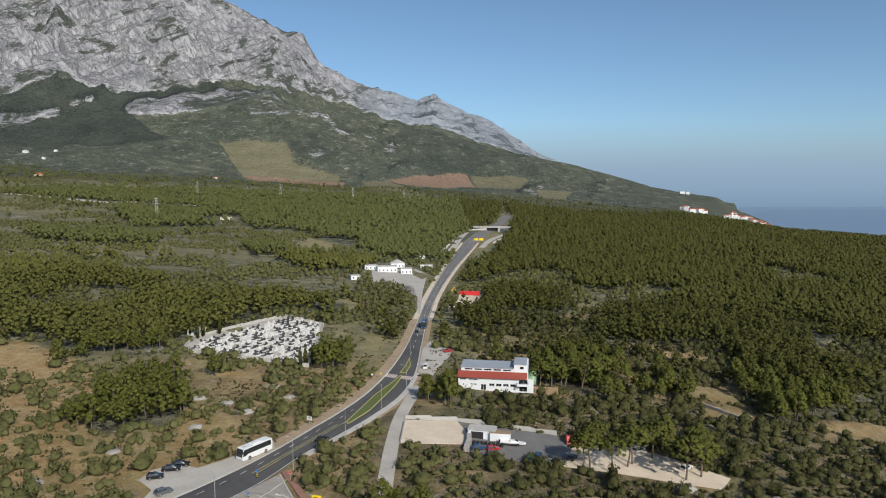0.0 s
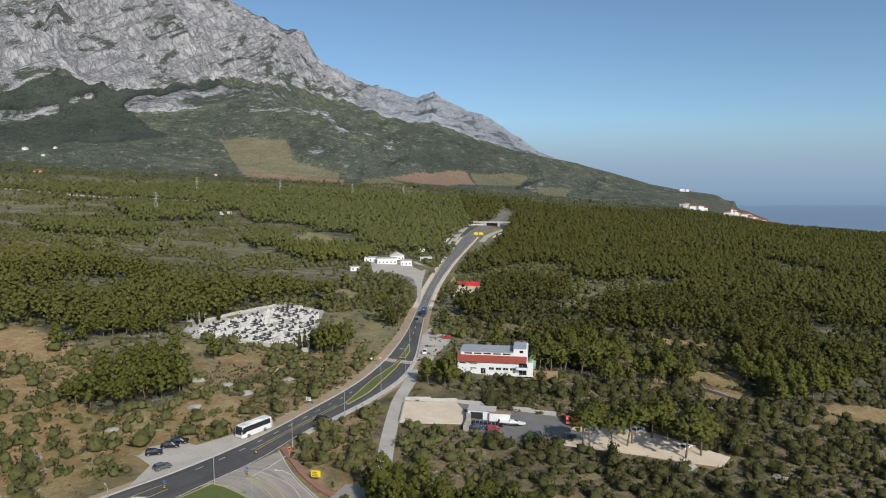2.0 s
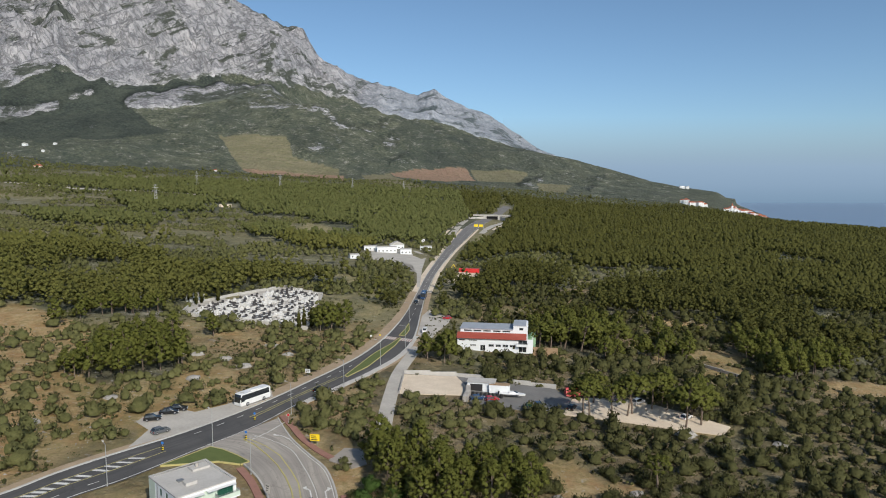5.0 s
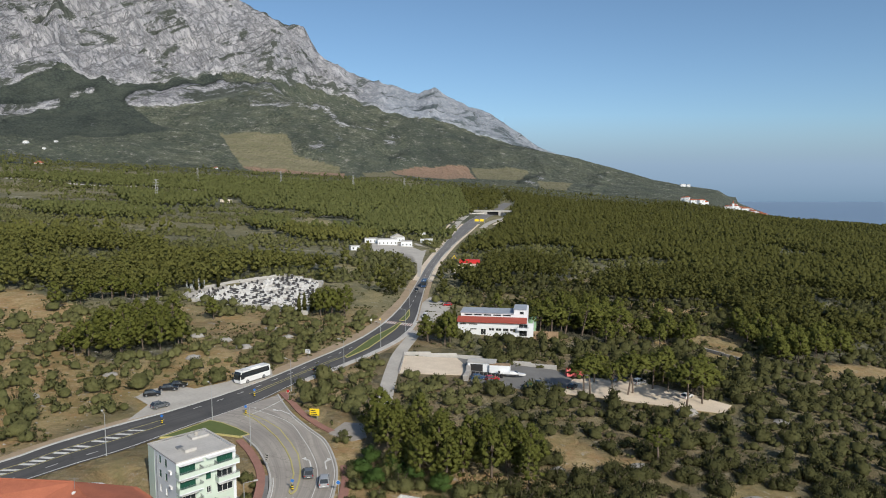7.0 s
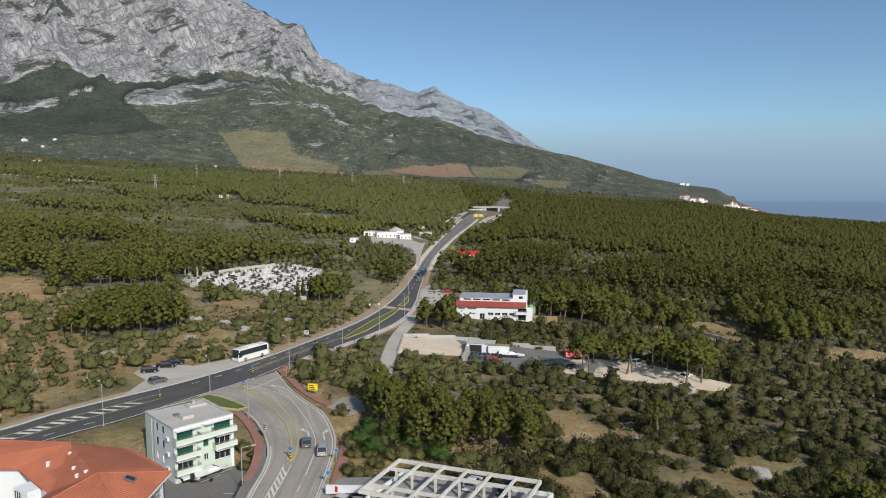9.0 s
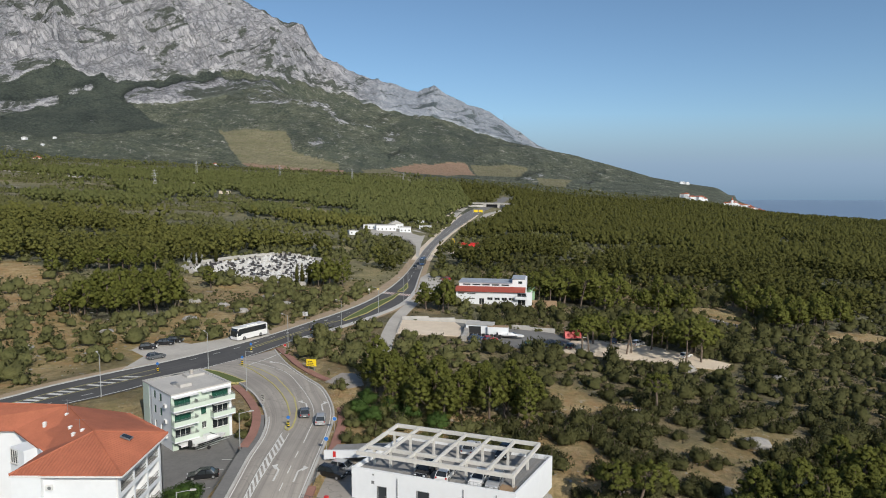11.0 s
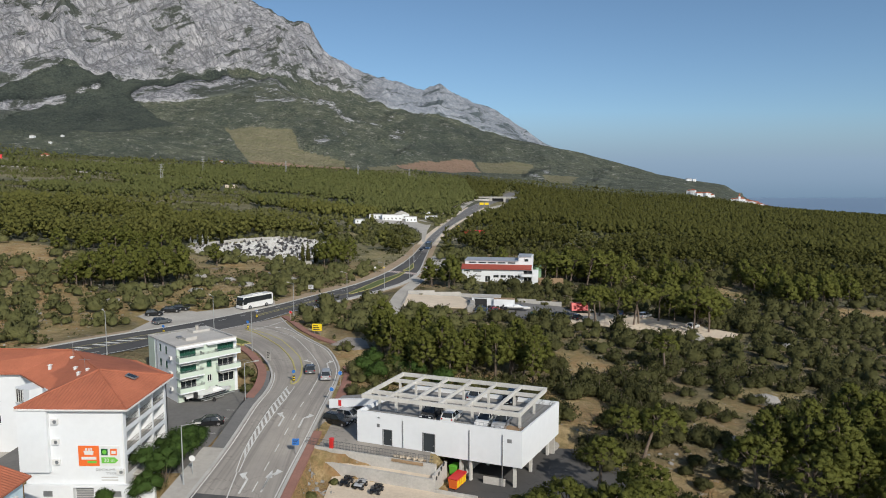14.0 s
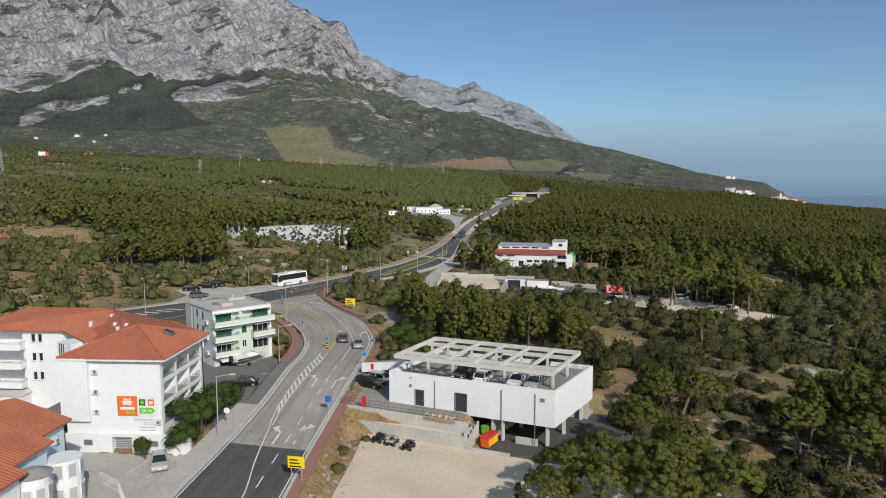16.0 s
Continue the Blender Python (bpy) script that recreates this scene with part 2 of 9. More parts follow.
    field = n.mix(n.ramp(n.noise(0.02, 6, 0.72), [(0.35, 0.0), (0.65, 1.0)]), (0.165, 0.155, 0.098), (0.225, 0.203, 0.135))
    field = n.mix(n.math("MULTIPLY", n.ramp(n.noise(0.03, 5, 0.7, (0.2, 2.0, 1.0)), [(0.45, 0.0), (0.6, 1.0)]), 0.6), field, (0.150, 0.148, 0.078))
    field = n.mix(at.outputs["Alpha"], field, n.mix(n.noise(0.03, 6, 0.75), (0.25, 0.155, 0.110), (0.32, 0.230, 0.165)))
    field = n.mix(n.math("MULTIPLY", n.ramp(n.noise(0.07, 6, 0.75), [(0.52, 0.0), (0.62, 1.0)]), 0.45), field, (0.098, 0.104, 0.056))
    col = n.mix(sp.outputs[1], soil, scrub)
    col = n.mix(sp.outputs[2], col, field)
    edge = n.math("ADD", sp.outputs[0], n.math("MULTIPLY", n.math("SUBTRACT", n.noise(0.014, 12, 0.84), 0.5), 1.7))
    col = n.mix(n.ramp(edge, [(0.46, 0.0), (0.54, 1.0)]), col, rock)
    relief_h = n.math("ADD", n.math("MULTIPLY", n.noise(0.0075, 7, 0.60, None, 0.0, fall), 95.0), n.math("MULTIPLY", n.noise(0.017, 8, 0.68, None, 0.0, lean), 52.0))
    high = n.math("SUBTRACT", relief_h, n.math("MULTIPLY", lines, 14.0))
    far = n.math("SUBTRACT", n.math("MULTIPLY", n.noise(0.06, 6, 0.7), 8.0), n.math("MULTIPLY", crown, 9.0))
    n.bump(n.math("ADD", n.math("ADD", fine, n.math("MULTIPLY", far, sp.outputs[1])), n.math("MULTIPLY", high, sp.outputs[0])), 1.0, 0.8)
    return n.done(col, 0.95, 0.0, 0.15)


M_GROUND = make_ground()
M_SEA = Nodes("sea")
M_SEA.bump(M_SEA.noise(0.05, 4, 0.6), 0.2, 0.5)
M_SEA = M_SEA.done((0.165, 0.245, 0.355), 0.6, 0.0, 0.5)




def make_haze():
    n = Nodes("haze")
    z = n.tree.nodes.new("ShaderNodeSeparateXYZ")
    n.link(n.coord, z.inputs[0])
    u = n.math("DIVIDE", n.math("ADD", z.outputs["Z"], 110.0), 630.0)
    # the haze glows by itself and thins out upwards
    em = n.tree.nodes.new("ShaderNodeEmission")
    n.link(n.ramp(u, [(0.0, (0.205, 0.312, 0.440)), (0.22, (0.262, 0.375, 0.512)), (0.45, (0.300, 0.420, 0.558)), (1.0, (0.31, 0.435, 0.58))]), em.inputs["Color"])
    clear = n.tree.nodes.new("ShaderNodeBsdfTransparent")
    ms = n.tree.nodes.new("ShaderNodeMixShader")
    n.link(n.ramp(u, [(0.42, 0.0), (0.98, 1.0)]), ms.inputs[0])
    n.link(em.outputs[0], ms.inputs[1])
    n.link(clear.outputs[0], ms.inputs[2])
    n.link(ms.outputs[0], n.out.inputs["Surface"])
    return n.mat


M_HAZE = make_haze()


M_VERGE = surface("dry verge", (0.40, 0.31, 0.21), (0.25, 0.185, 0.12), 0.3, 2.5, 0.95, 0.05)
M_PARK = surface("pale worn concrete", (0.48, 0.45, 0.405), (0.33, 0.31, 0.28), 0.12, 1.5, 0.95)
M_TILE = surface("orange clay tiles", (0.42, 0.138, 0.076), (0.28, 0.092, 0.052), 0.35, 4.0, 0.85, 0.02)
M_GLASS = plainmat("dark window glass", (0.025, 0.03, 0.034), 0.08, 0.0, 0.8)
M_FRAME = plainmat("white window frame", (0.72, 0.72, 0.71), 0.5)
M_SHUTTER = plainmat("dark green shutter", (0.012, 0.085, 0.055), 0.55)
M_DOOR = plainmat("dark grey steel door", (0.035, 0.042, 0.048), 0.5)
M_METAL = plainmat("grey steel", (0.32, 0.33, 0.34), 0.45, 0.6)
M_GALV = plainmat("galvanised pole", (0.42, 0.43, 0.43), 0.55, 0.3)
M_RAIL = plainmat("dark railing", (0.10, 0.11, 0.11), 0.5, 0.3)
M_ROOFGREY = surface("pale roof screed", (0.50, 0.48, 0.45), (0.38, 0.365, 0.345), 0.3, 2.0, 0.9)
M_DECK = surface("grey roof deck", (0.30, 0.29, 0.275), (0.21, 0.205, 0.195), 0.25, 2.0, 0.9)
M_PERGOLA = surface("grey-white concrete beams", (0.60, 0.585, 0.55), (0.46, 0.45, 0.42), 0.4, 3.0, 0.85)
M_TYRE = plainmat("black rubber", (0.018, 0.018, 0.019), 0.8)
M_BLIND = plainmat("pale window blind", (0.42, 0.45, 0.47), 0.4)
M_RIM = plainmat("alloy rim", (0.45, 0.45, 0.46), 0.35, 0.7)
M_LAMP = plainmat("clear headlight", (0.65, 0.66, 0.68), 0.15)
M_TAIL = plainmat("red tail light", (0.35, 0.015, 0.012), 0.25)
M_YELLOW = plainmat("yellow sign", (0.85, 0.62, 0.02), 0.5)
M_BLACK = plainmat("black plastic", (0.02, 0.02, 0.022), 0.5)
M_RED = plainmat("red paint", (0.60, 0.03, 0.03), 0.45)
M_BLUE = plainmat("blue sign", (0.03, 0.16, 0.50), 0.45)
M_ORANGE = plainmat("orange board", (0.82, 0.16, 0.03), 0.5)
M_SIGNGREEN = plainmat("green board", (0.16, 0.52, 0.06), 0.5)
M_DKGREEN = plainmat("dark green board", (0.01, 0.10, 0.03), 0.5)
M_PALEBLUE = surface("pale blue render", (0.56, 0.68, 0.74), (0.48, 0.60, 0.66), 0.4, 2.0, 0.85)
M_MARBLE_W = surface("white marble", (0.70, 0.69, 0.67), (0.52, 0.51, 0.49), 0.8, 4.0, 0.5)
M_MARBLE_D = surface("dark granite", (0.085, 0.08, 0.082), (0.04, 0.04, 0.042), 0.8, 6.0, 0.3)
M_WOOD = surface("weathered timber", (0.36, 0.25, 0.15), (0.24, 0.16, 0.095), 0.8, 6.0, 0.85)
M_REDROOF = surface("red sheet roof", (0.36, 0.075, 0.05), (0.28, 0.06, 0.04), 0.3, 2.0, 0.7)
M_STONE_WALL = surface("dry stone", (0.47, 0.44, 0.40), (0.24, 0.225, 0.205), 0.7, 3.0, 0.95, 0.06)



M_FOOTWAY = surface("grey footway asphalt", (0.20, 0.194, 0.186), (0.13, 0.127, 0.122), 0.2, 2.0, 0.9)


# ---- terrain ----
def lattice(ix, iy, seed):
    h = (ix.astype(np.int64) * 374761393 + iy.astype(np.int64) * 668265263 + seed * 974634777) & 0x7FFFFFFF
    h = ((h ^ (h >> 13)) * 1274126177) & 0x7FFFFFFF
    return ((h ^ (h >> 16)) & 0xFFFFFF) / float(0xFFFFFF)


def vnoise(x, y, seed=0):
    ix, iy = np.floor(x), np.floor(y)
    fx, fy = x - ix, y - iy
    fx, fy = fx * fx * fx * (fx * (fx * 6 - 15) + 10), fy * fy * fy * (fy * (fy * 6 - 15) + 10)
    a, b = lattice(ix, iy, seed), lattice(ix + 1, iy, seed)
    c, d = lattice(ix, iy + 1, seed), lattice(ix + 1, iy + 1, seed)
    return (a + (b - a) * fx) * (1 - fy) + (c + (d - c) * fx) * fy


def fbm(x, y, octaves=4, seed=0):
    """Smooth noise in -1..1."""
    total, amp, norm = 0.0, 1.0, 0.0
    for k in range(octaves):
        total = total + amp * (vnoise(x, y, seed + k) * 2 - 1)
        norm += amp
        x, y, amp = x * 2.03 + 7.1, y * 2.03 - 3.7, amp * 0.5
    return total / norm


def ridged(x, y, octaves=5, seed=0):
    """Sharp-crested noise in 0..1."""
    total, amp, norm = 0.0, 1.0, 0.0
    for k in range(octaves):
        n = 1 - np.abs(vnoise(x, y, seed + k) * 2 - 1)
        total = total + amp * n * n
        norm += amp
        x, y, amp = x * 2.07 + 3.3, y * 2.07 + 9.2, amp * 0.52
    return total / norm


def smooth(a, b, v):
    u = np.clip((v - a) / (b - a), 0, 1)
    return u * u * (3 - 2 * u)


SEA = -105.0
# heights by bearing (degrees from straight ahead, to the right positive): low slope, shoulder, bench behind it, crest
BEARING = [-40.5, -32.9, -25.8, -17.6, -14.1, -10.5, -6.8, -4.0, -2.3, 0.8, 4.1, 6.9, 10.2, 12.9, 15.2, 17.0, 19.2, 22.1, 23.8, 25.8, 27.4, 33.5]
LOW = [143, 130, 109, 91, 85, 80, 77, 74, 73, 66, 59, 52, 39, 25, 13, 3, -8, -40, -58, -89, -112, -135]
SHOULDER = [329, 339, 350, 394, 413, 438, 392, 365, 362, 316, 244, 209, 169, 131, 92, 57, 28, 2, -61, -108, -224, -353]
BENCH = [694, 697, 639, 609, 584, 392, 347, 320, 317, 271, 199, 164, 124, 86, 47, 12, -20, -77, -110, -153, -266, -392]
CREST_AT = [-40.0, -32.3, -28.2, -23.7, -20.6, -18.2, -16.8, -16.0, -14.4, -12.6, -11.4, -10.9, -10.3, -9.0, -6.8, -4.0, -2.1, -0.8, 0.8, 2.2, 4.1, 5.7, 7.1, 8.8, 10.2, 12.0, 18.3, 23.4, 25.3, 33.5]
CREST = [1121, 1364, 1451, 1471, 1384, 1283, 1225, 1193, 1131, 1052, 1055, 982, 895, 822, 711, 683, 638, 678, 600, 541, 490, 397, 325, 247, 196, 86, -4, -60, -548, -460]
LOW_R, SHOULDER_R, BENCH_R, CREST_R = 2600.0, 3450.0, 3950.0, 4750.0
# level pads cut into the slope: x0, x1, y0, y1, height, margin
PADS = [
    (-58.0, -33.0, 80.0, 114.0, -3.4, 5.0),
    (-90.0, -51.0, 62.0, 98.0, -5.4, 6.0),
    (-56.0, -34.0, 40.0, 76.0, -5.6, 3.5),
    (-16.5, 2.0, 84.0, 104.0, -3.2, 1.5),
    (-14.6, 22.0, 40.0, 82.5, -5.85, 3.2),
    (1.0, 24.0, 80.0, 96.0, -6.4, 2.0),
    (-15.9, -10.6, 76.0, 83.3, -5.85, 1.6),
    (-15.9, -13.0, 76.0, 84.3, -5.85, 1.4),
]


def plain(x, y):
    rise = np.where(y < 600, 0.0, np.where(y < 1100, 3.5e-5 * (y - 600) ** 2, 8.75 + 0.035 * (y - 1100)))
    z = -0.059 * (x + 58) + rise * smooth(600, -100, x) - 0.05 * np.clip(100 - y, 0, 60)
    return z + 1.6 * np.clip((-x - 60) / 60, 0, 1) * smooth(230, 260, y)


def relief(x, y):
    """The lie of the land with no small bumps."""
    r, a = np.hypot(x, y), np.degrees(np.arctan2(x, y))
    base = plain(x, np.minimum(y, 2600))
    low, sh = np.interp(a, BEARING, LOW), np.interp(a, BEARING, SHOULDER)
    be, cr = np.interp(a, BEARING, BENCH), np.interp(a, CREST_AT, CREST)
    start = 1900.0
    b0 = plain(x * start / np.maximum(r, 1), y * start / np.maximum(r, 1))
    u = np.clip((r - start) / (LOW_R - start), 0, 1)
    z = b0 + (low - b0) * u ** 1.3
    z = np.where(r > LOW_R, low + (sh - low) * np.clip((r - LOW_R) / (SHOULDER_R - LOW_R), 0, 1) ** 1.15, z)
    z = np.where(r > SHOULDER_R, sh + (be - sh) * np.clip((r - SHOULDER_R) / (BENCH_R - SHOULDER_R), 0, 1), z)
    z = np.where(r > BENCH_R, be + (cr - be) * np.clip((r - BENCH_R) / (CREST_R - BENCH_R), 0, 1), z)
    z = np.where(r > CREST_R, cr - (r - CREST_R) * 0.9, z)
    return np.where((r < start) | (y < 0), base, z)


def ground_height(x, y):
    x, y = np.asarray(x, float), np.asarray(y, float)
    r = np.hypot(x, y)
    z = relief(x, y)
    a = np.degrees(np.arctan2(x, y))
    hill = smooth(1900, 3000, r) * smooth(-60, 120, z) * (1 - 0.6 * smooth(3200, 3450, r) * smooth(3800, 3500, r))
    rock = smooth(420, 800, z) * (1 - 0.72 * smooth(4350, 4700, r))
    sx, sy = x + 0.35 * z, y + 60 * fbm(x / 500, y / 500, 2, 61)
    cliff = 190 * (ridged(sx / 480, sy / 520, 6, 41) - 0.40) + 85 * (ridged(sx / 140 + 3, sy / 200, 4, 77) - 0.4) \
        + 56 * (ridged(sx / 84, sy / 96, 3, 87) - 0.4)
    step = z + 25 * fbm(x / 260, y / 260, 3, 55) - 0.16 * x
    ledge = 26 * (np.abs(((step / 120) % 1) - 0.5) * 2 - 0.5)
    z = z + hill * (26 * fbm(x / 420, y / 420, 4, 11) + 34 * (ridged(x / 300 + 5, y / 380, 5, 23) - 0.45)) + rock * (cliff + ledge)
    quiet = smooth(6, 30, road_distance(x, y)) * smooth(120, 220, r)
    for line in LEVEL:
        quiet = quiet * smooth(12, 30, line_distance(x, y, line))
    z = z + quiet * (1.2 * fbm(x / 60, y / 60, 3, 5) + 0.3 * fbm(x / 9, y / 9, 2, 8))
    for x0, x1, y0, y1, h, m in PADS:
        out = np.hypot(np.maximum(np.maximum(x0 - x, x - x1), 0), np.maximum(np.maximum(y0 - y, y - y1), 0))
        z = h + (z - h) * smooth(0, m, out)
    return z


# centre lines of the main road, the side road and the lane
MAIN = [(-110, 84), (-92, 98.5), (-77, 113), (-65, 129), (-58, 145), (-51, 160), (-44, 174), (-36, 190), (-26.5, 213), (-19.5, 244), (-15.5, 268), (-12.5, 307), (-9, 375), (-3.5, 450), (8, 580), (35, 800), (60, 960), (80, 1060), (110, 1200), (138, 1420)]
LEVEL = [[(-9, 243), (-14, 208), (-14.5, 150)], [(-10, 197), (35, 190), (76, 174)], [(5, 250), (34, 247)], [(-50, 560), (-14, 400)], [(6, 405), (20, 460)], [(-4, 260), (0, 310)], [(-68, 150), (-50, 176)], [(-100, 280), (-60, 300)]]
SIDE = [(-45, 158), (-36, 147), (-29.5, 136), (-25.8, 124), (-24.2, 112), (-23.6, 100), (-23.6, 90), (-23.6, 76), (-23.6, 62), (-23.6, 45)]


def line_distance(x, y, line):
    best = np.full(np.shape(x), 1e9)
    for (x0, y0), (x1, y1) in zip(line, line[1:]):
        dx, dy = x1 - x0, y1 - y0
        u = np.clip(((x - x0) * dx + (y - y0) * dy) / (dx * dx + dy * dy), 0, 1)
        best = np.minimum(best, np.hypot(x - x0 - u * dx, y - y0 - u * dy))
    return best


def road_distance(x, y):
    return np.minimum(line_distance(x, y, MAIN), line_distance(x, y, SIDE))
# ---- end of terrain ----
# ---- mesh helpers ----
def mesh_from(name, verts, faces, mats, smooth_shade=False):
    """A mesh from numpy arrays; faces is an (n, k) array."""
    verts, faces = np.asarray(verts, np.float32), np.asarray(faces, np.int32)
    me = bpy.data.meshes.new(name)
    k = faces.shape[1]
    me.vertices.add(len(verts)), me.loops.add(faces.size), me.polygons.add(len(faces))
    me.vertices.foreach_set("co", verts.ravel())
    me.loops.foreach_set("vertex_index", faces.ravel())
    me.polygons.foreach_set("loop_start", np.arange(0, faces.size, k, dtype=np.int32))
    me.polygons.foreach_set("use_smooth", np.full(len(faces), smooth_shade))
    for m in mats:
        me.materials.append(m)
    me.update(calc_edges=True)
    return me


def inside(x, y, poly):
    x, y = np.asarray(x, float), np.asarray(y, float)
    hit = np.zeros(x.shape, bool)
    for (x0, y0), (x1, y1) in zip(poly, poly[1:] + poly[:1]):
        if y0 != y1:
            hit ^= ((y0 > y) != (y1 > y)) & (x < (x1 - x0) * (y - y0) / (y1 - y0) + x0)
    return hit


# stretches of land cover, seen from above
WOODS = [
    [(-780, 1148), (-762, 1262), (-682, 1399), (-511, 1516), (-306, 1635), (-29, 1700), (160, 1888), (125, 1450), (105, 1301), (58, 1053), (12, 656), (-46, 650), (-84, 693), (-134, 761), (-191, 862), (-233, 832), (-276, 931), (-364, 1090), (-476, 1129), (-654, 1150)],
    [(-479, 989), (-423, 1002), (-354, 1048), (-276, 931), (-306, 821), (-361, 778)],
    [(-417, 667), (-352, 718), (-292, 689), (-270, 625), (-312, 614), (-374, 615)],
    [(-193, 646), (-164, 688), (-145, 631), (-164, 583)],
    [(-148, 578), (-118, 626), (-80, 658), (-50, 633), (-67, 549), (-97, 511), (-116, 522)],
    [(-299, 452), (-284, 466), (-259, 462), (-227, 445), (-203, 433), (-178, 426), (-166, 401), (-191, 386), (-214, 386), (-245, 370)],
    [(-240, 361), (-232, 368), (-214, 342), (-206, 321), (-208, 313)],
    [(-228, 366), (-212, 372), (-199, 351), (-209, 341)],
    [(-204, 306), (-186, 320), (-164, 319), (-162, 344), (-168, 379), (-161, 392), (-142, 378), (-114, 390), (-98, 408), (-78, 408), (-55, 398), (-59, 376), (-80, 359), (-92, 345), (-108, 302), (-113, 281), (-108, 266), (-120, 258), (-140, 259), (-160, 266), (-172, 279), (-178, 267)],
    [(-109, 219), (-104, 228), (-94, 227), (-84, 210), (-77, 194), (-82, 186), (-90, 181), (-98, 181), (-103, 189), (-101, 198)],
    [(94, 1051), (130, 1251), (170, 1880), (796, 2150), (1500, 2150), (475, 680), (391, 645), (395, 712), (346, 700), (311, 616), (247, 565), (165, 513), (163, 541), (120, 515), (102, 523), (117, 614), (57, 578), (38, 521), (18, 500), (26, 594), (52, 757)],
    [(30, 467), (92, 505), (90, 460), (74, 402), (39, 399), (28, 415)],
    [(84, 379), (103, 410), (158, 470), (247, 565), (344, 619), (441, 639), (258, 370), (228, 374), (200, 358), (180, 343), (170, 303), (202, 300), (171, 254), (157, 240), (143, 231), (130, 229), (115, 216), (111, 227), (117, 254), (128, 289), (129, 310), (133, 342), (100, 331), (78, 331)],
    [(36, 291), (59, 318), (74, 313), (74, 282), (66, 244), (56, 240), (42, 250), (36, 262)],
    [(8, 384), (32, 393), (35, 353), (19, 342), (8, 352)],
]
FIELDS = [
    [(-961, 2926), (-678, 2963), (-602, 2742), (-404, 2636), (-302, 2105), (-395, 2114), (-739, 2506)],
    [(-311, 2588), (-207, 2647), (-48, 1970), (-59, 1796), (-206, 1993)],
    [(352, 2541), (497, 2577), (414, 2290), (328, 2298)],
    [(113, 2836), (355, 2825), (287, 2525), (128, 2517)],
]
RED_FIELDS = [[(-208, 2656), (-101, 2767), (98, 2860), (122, 2520), (12, 2355), (-97, 2377)], [(-747, 2530), (-570, 2560), (-372, 2535), (-302, 2105), (-395, 2114), (-722, 2483)]]
VINES = [(110, 2346), (284, 2501), (183, 1977), (131, 2059)]
CLIFFS = [
    [(-2700, 2500), (-1985, 2960), (-1965, 3043), (-1939, 3103), (-1923, 3187), (-1859, 3262), (-1853, 3426), (-1773, 3325), (-1723, 3305), (-1676, 3374), (-1614, 3329), (-1543, 3447), (-1455, 3581), (-1341, 3673), (-1220, 3768), (-1111, 3819), (-914, 3910), (-772, 4184), (-653, 4307), (-472, 4269), (-294, 4235), (-153, 4206), (300, 4200), (900, 4300), (900, 5400), (-3600, 5400), (-3600, 3000)],
    [(-1524, 3248), (-1479, 3362), (-1405, 3500), (-1282, 3600), (-1165, 3640), (-1002, 3800), (-908, 3883), (-1039, 3561), (-1120, 3404), (-1242, 3313), (-1360, 3204), (-1448, 3226)],
    [(-1946, 2790), (-1893, 2924), (-1821, 3006), (-1748, 3098), (-1697, 3073), (-1775, 2967), (-1785, 2750), (-1750, 2502)],
    [(-1748, 3098), (-1701, 3206), (-1666, 3287), (-1640, 3235), (-1680, 3148)],
]
CRAGS = [
    [(515, 2408), (636, 2867), (766, 3160), (692, 2879), (538, 2400)],
    [(-607, 2879), (-519, 2924), (-446, 2762), (-549, 2762)],
    [(-1151, 3640), (-985, 3812), (-846, 3884), (-700, 3600), (-600, 3300), (-827, 3292), (-1020, 3301)],
    [(-620, 3354), (-590, 3450), (-483, 3241), (-335, 3259), (-267, 3438), (-222, 3392), (-348, 3130), (-502, 3127)],
    [(-320, 2992), (-256, 3292), (-166, 3119), (-209, 2994)],
    [(245, 2425), (306, 2601), (449, 2820), (409, 2638), (298, 2362)],
]
# the close dark wood on the slope under the cliffs
DARK_WOOD = [(-2100, 2700), (-1939, 3103), (-1859, 3262), (-1773, 3325), (-1676, 3374), (-1543, 3447), (-1341, 3690), (-1200, 3790), (-1250, 3640), (-1420, 3420), (-1500, 3250), (-1300, 3050), (-1150, 2900), (-1350, 2750), (-1600, 2600), (-1900, 2500)]
# bare clearings: x, y, half width, half depth
CLEARINGS = [(-29.8, 149, 4, 5), (-74, 243, 8, 4), (-94, 252, 7, 4), (45, 102, 4, 4), (364, 738, 26, 34), (-310, 940, 26, 60), (-120, 740, 30, 50), (106, 254, 9, 10), (101, 232, 10, 8), (101, 323, 9, 9), (113, 310, 12, 8), (176, 524, 16, 14), (54, 247, 12, 4.5), (40, 248, 7, 4), (27, 373, 7, 10), (96, 434, 8, 16), (211, 368, 9, 14), (143, 221, 14, 9), (70, 173, 7, 4), (81, 263, 4, 14), (-32, 303, 4, 16), (-61, 393, 20, 14), (28, 137, 6, 9), (38, 133, 7, 3.5), (62, 120, 7, 4), (50, 113, 7, 4), (-18, 141, 3, 4), (-17.5, 132, 2.5, 7), (41, 289, 7, 10), (30, 84, 9, 4), (24, 108, 5, 6)]
BARE = [(-66, 139), (-69.5, 149), (-74, 155), (-73.5, 162.5), (-67, 167.5), (-61, 166), (-52, 177), (-46, 185), (-41, 184), (-60, 144)]
SPARSE = [(-200, 290), (-142, 250), (-91, 222), (-60, 196), (-53, 165), (-75, 148), (-88, 110), (-140, 110)]
FORECOURT = [(-52, 480), (-44, 500), (-26, 480), (-19, 440), (-15.5, 380), (-12, 380), (-12, 460), (-11, 545), (-20, 580), (-64, 566)]
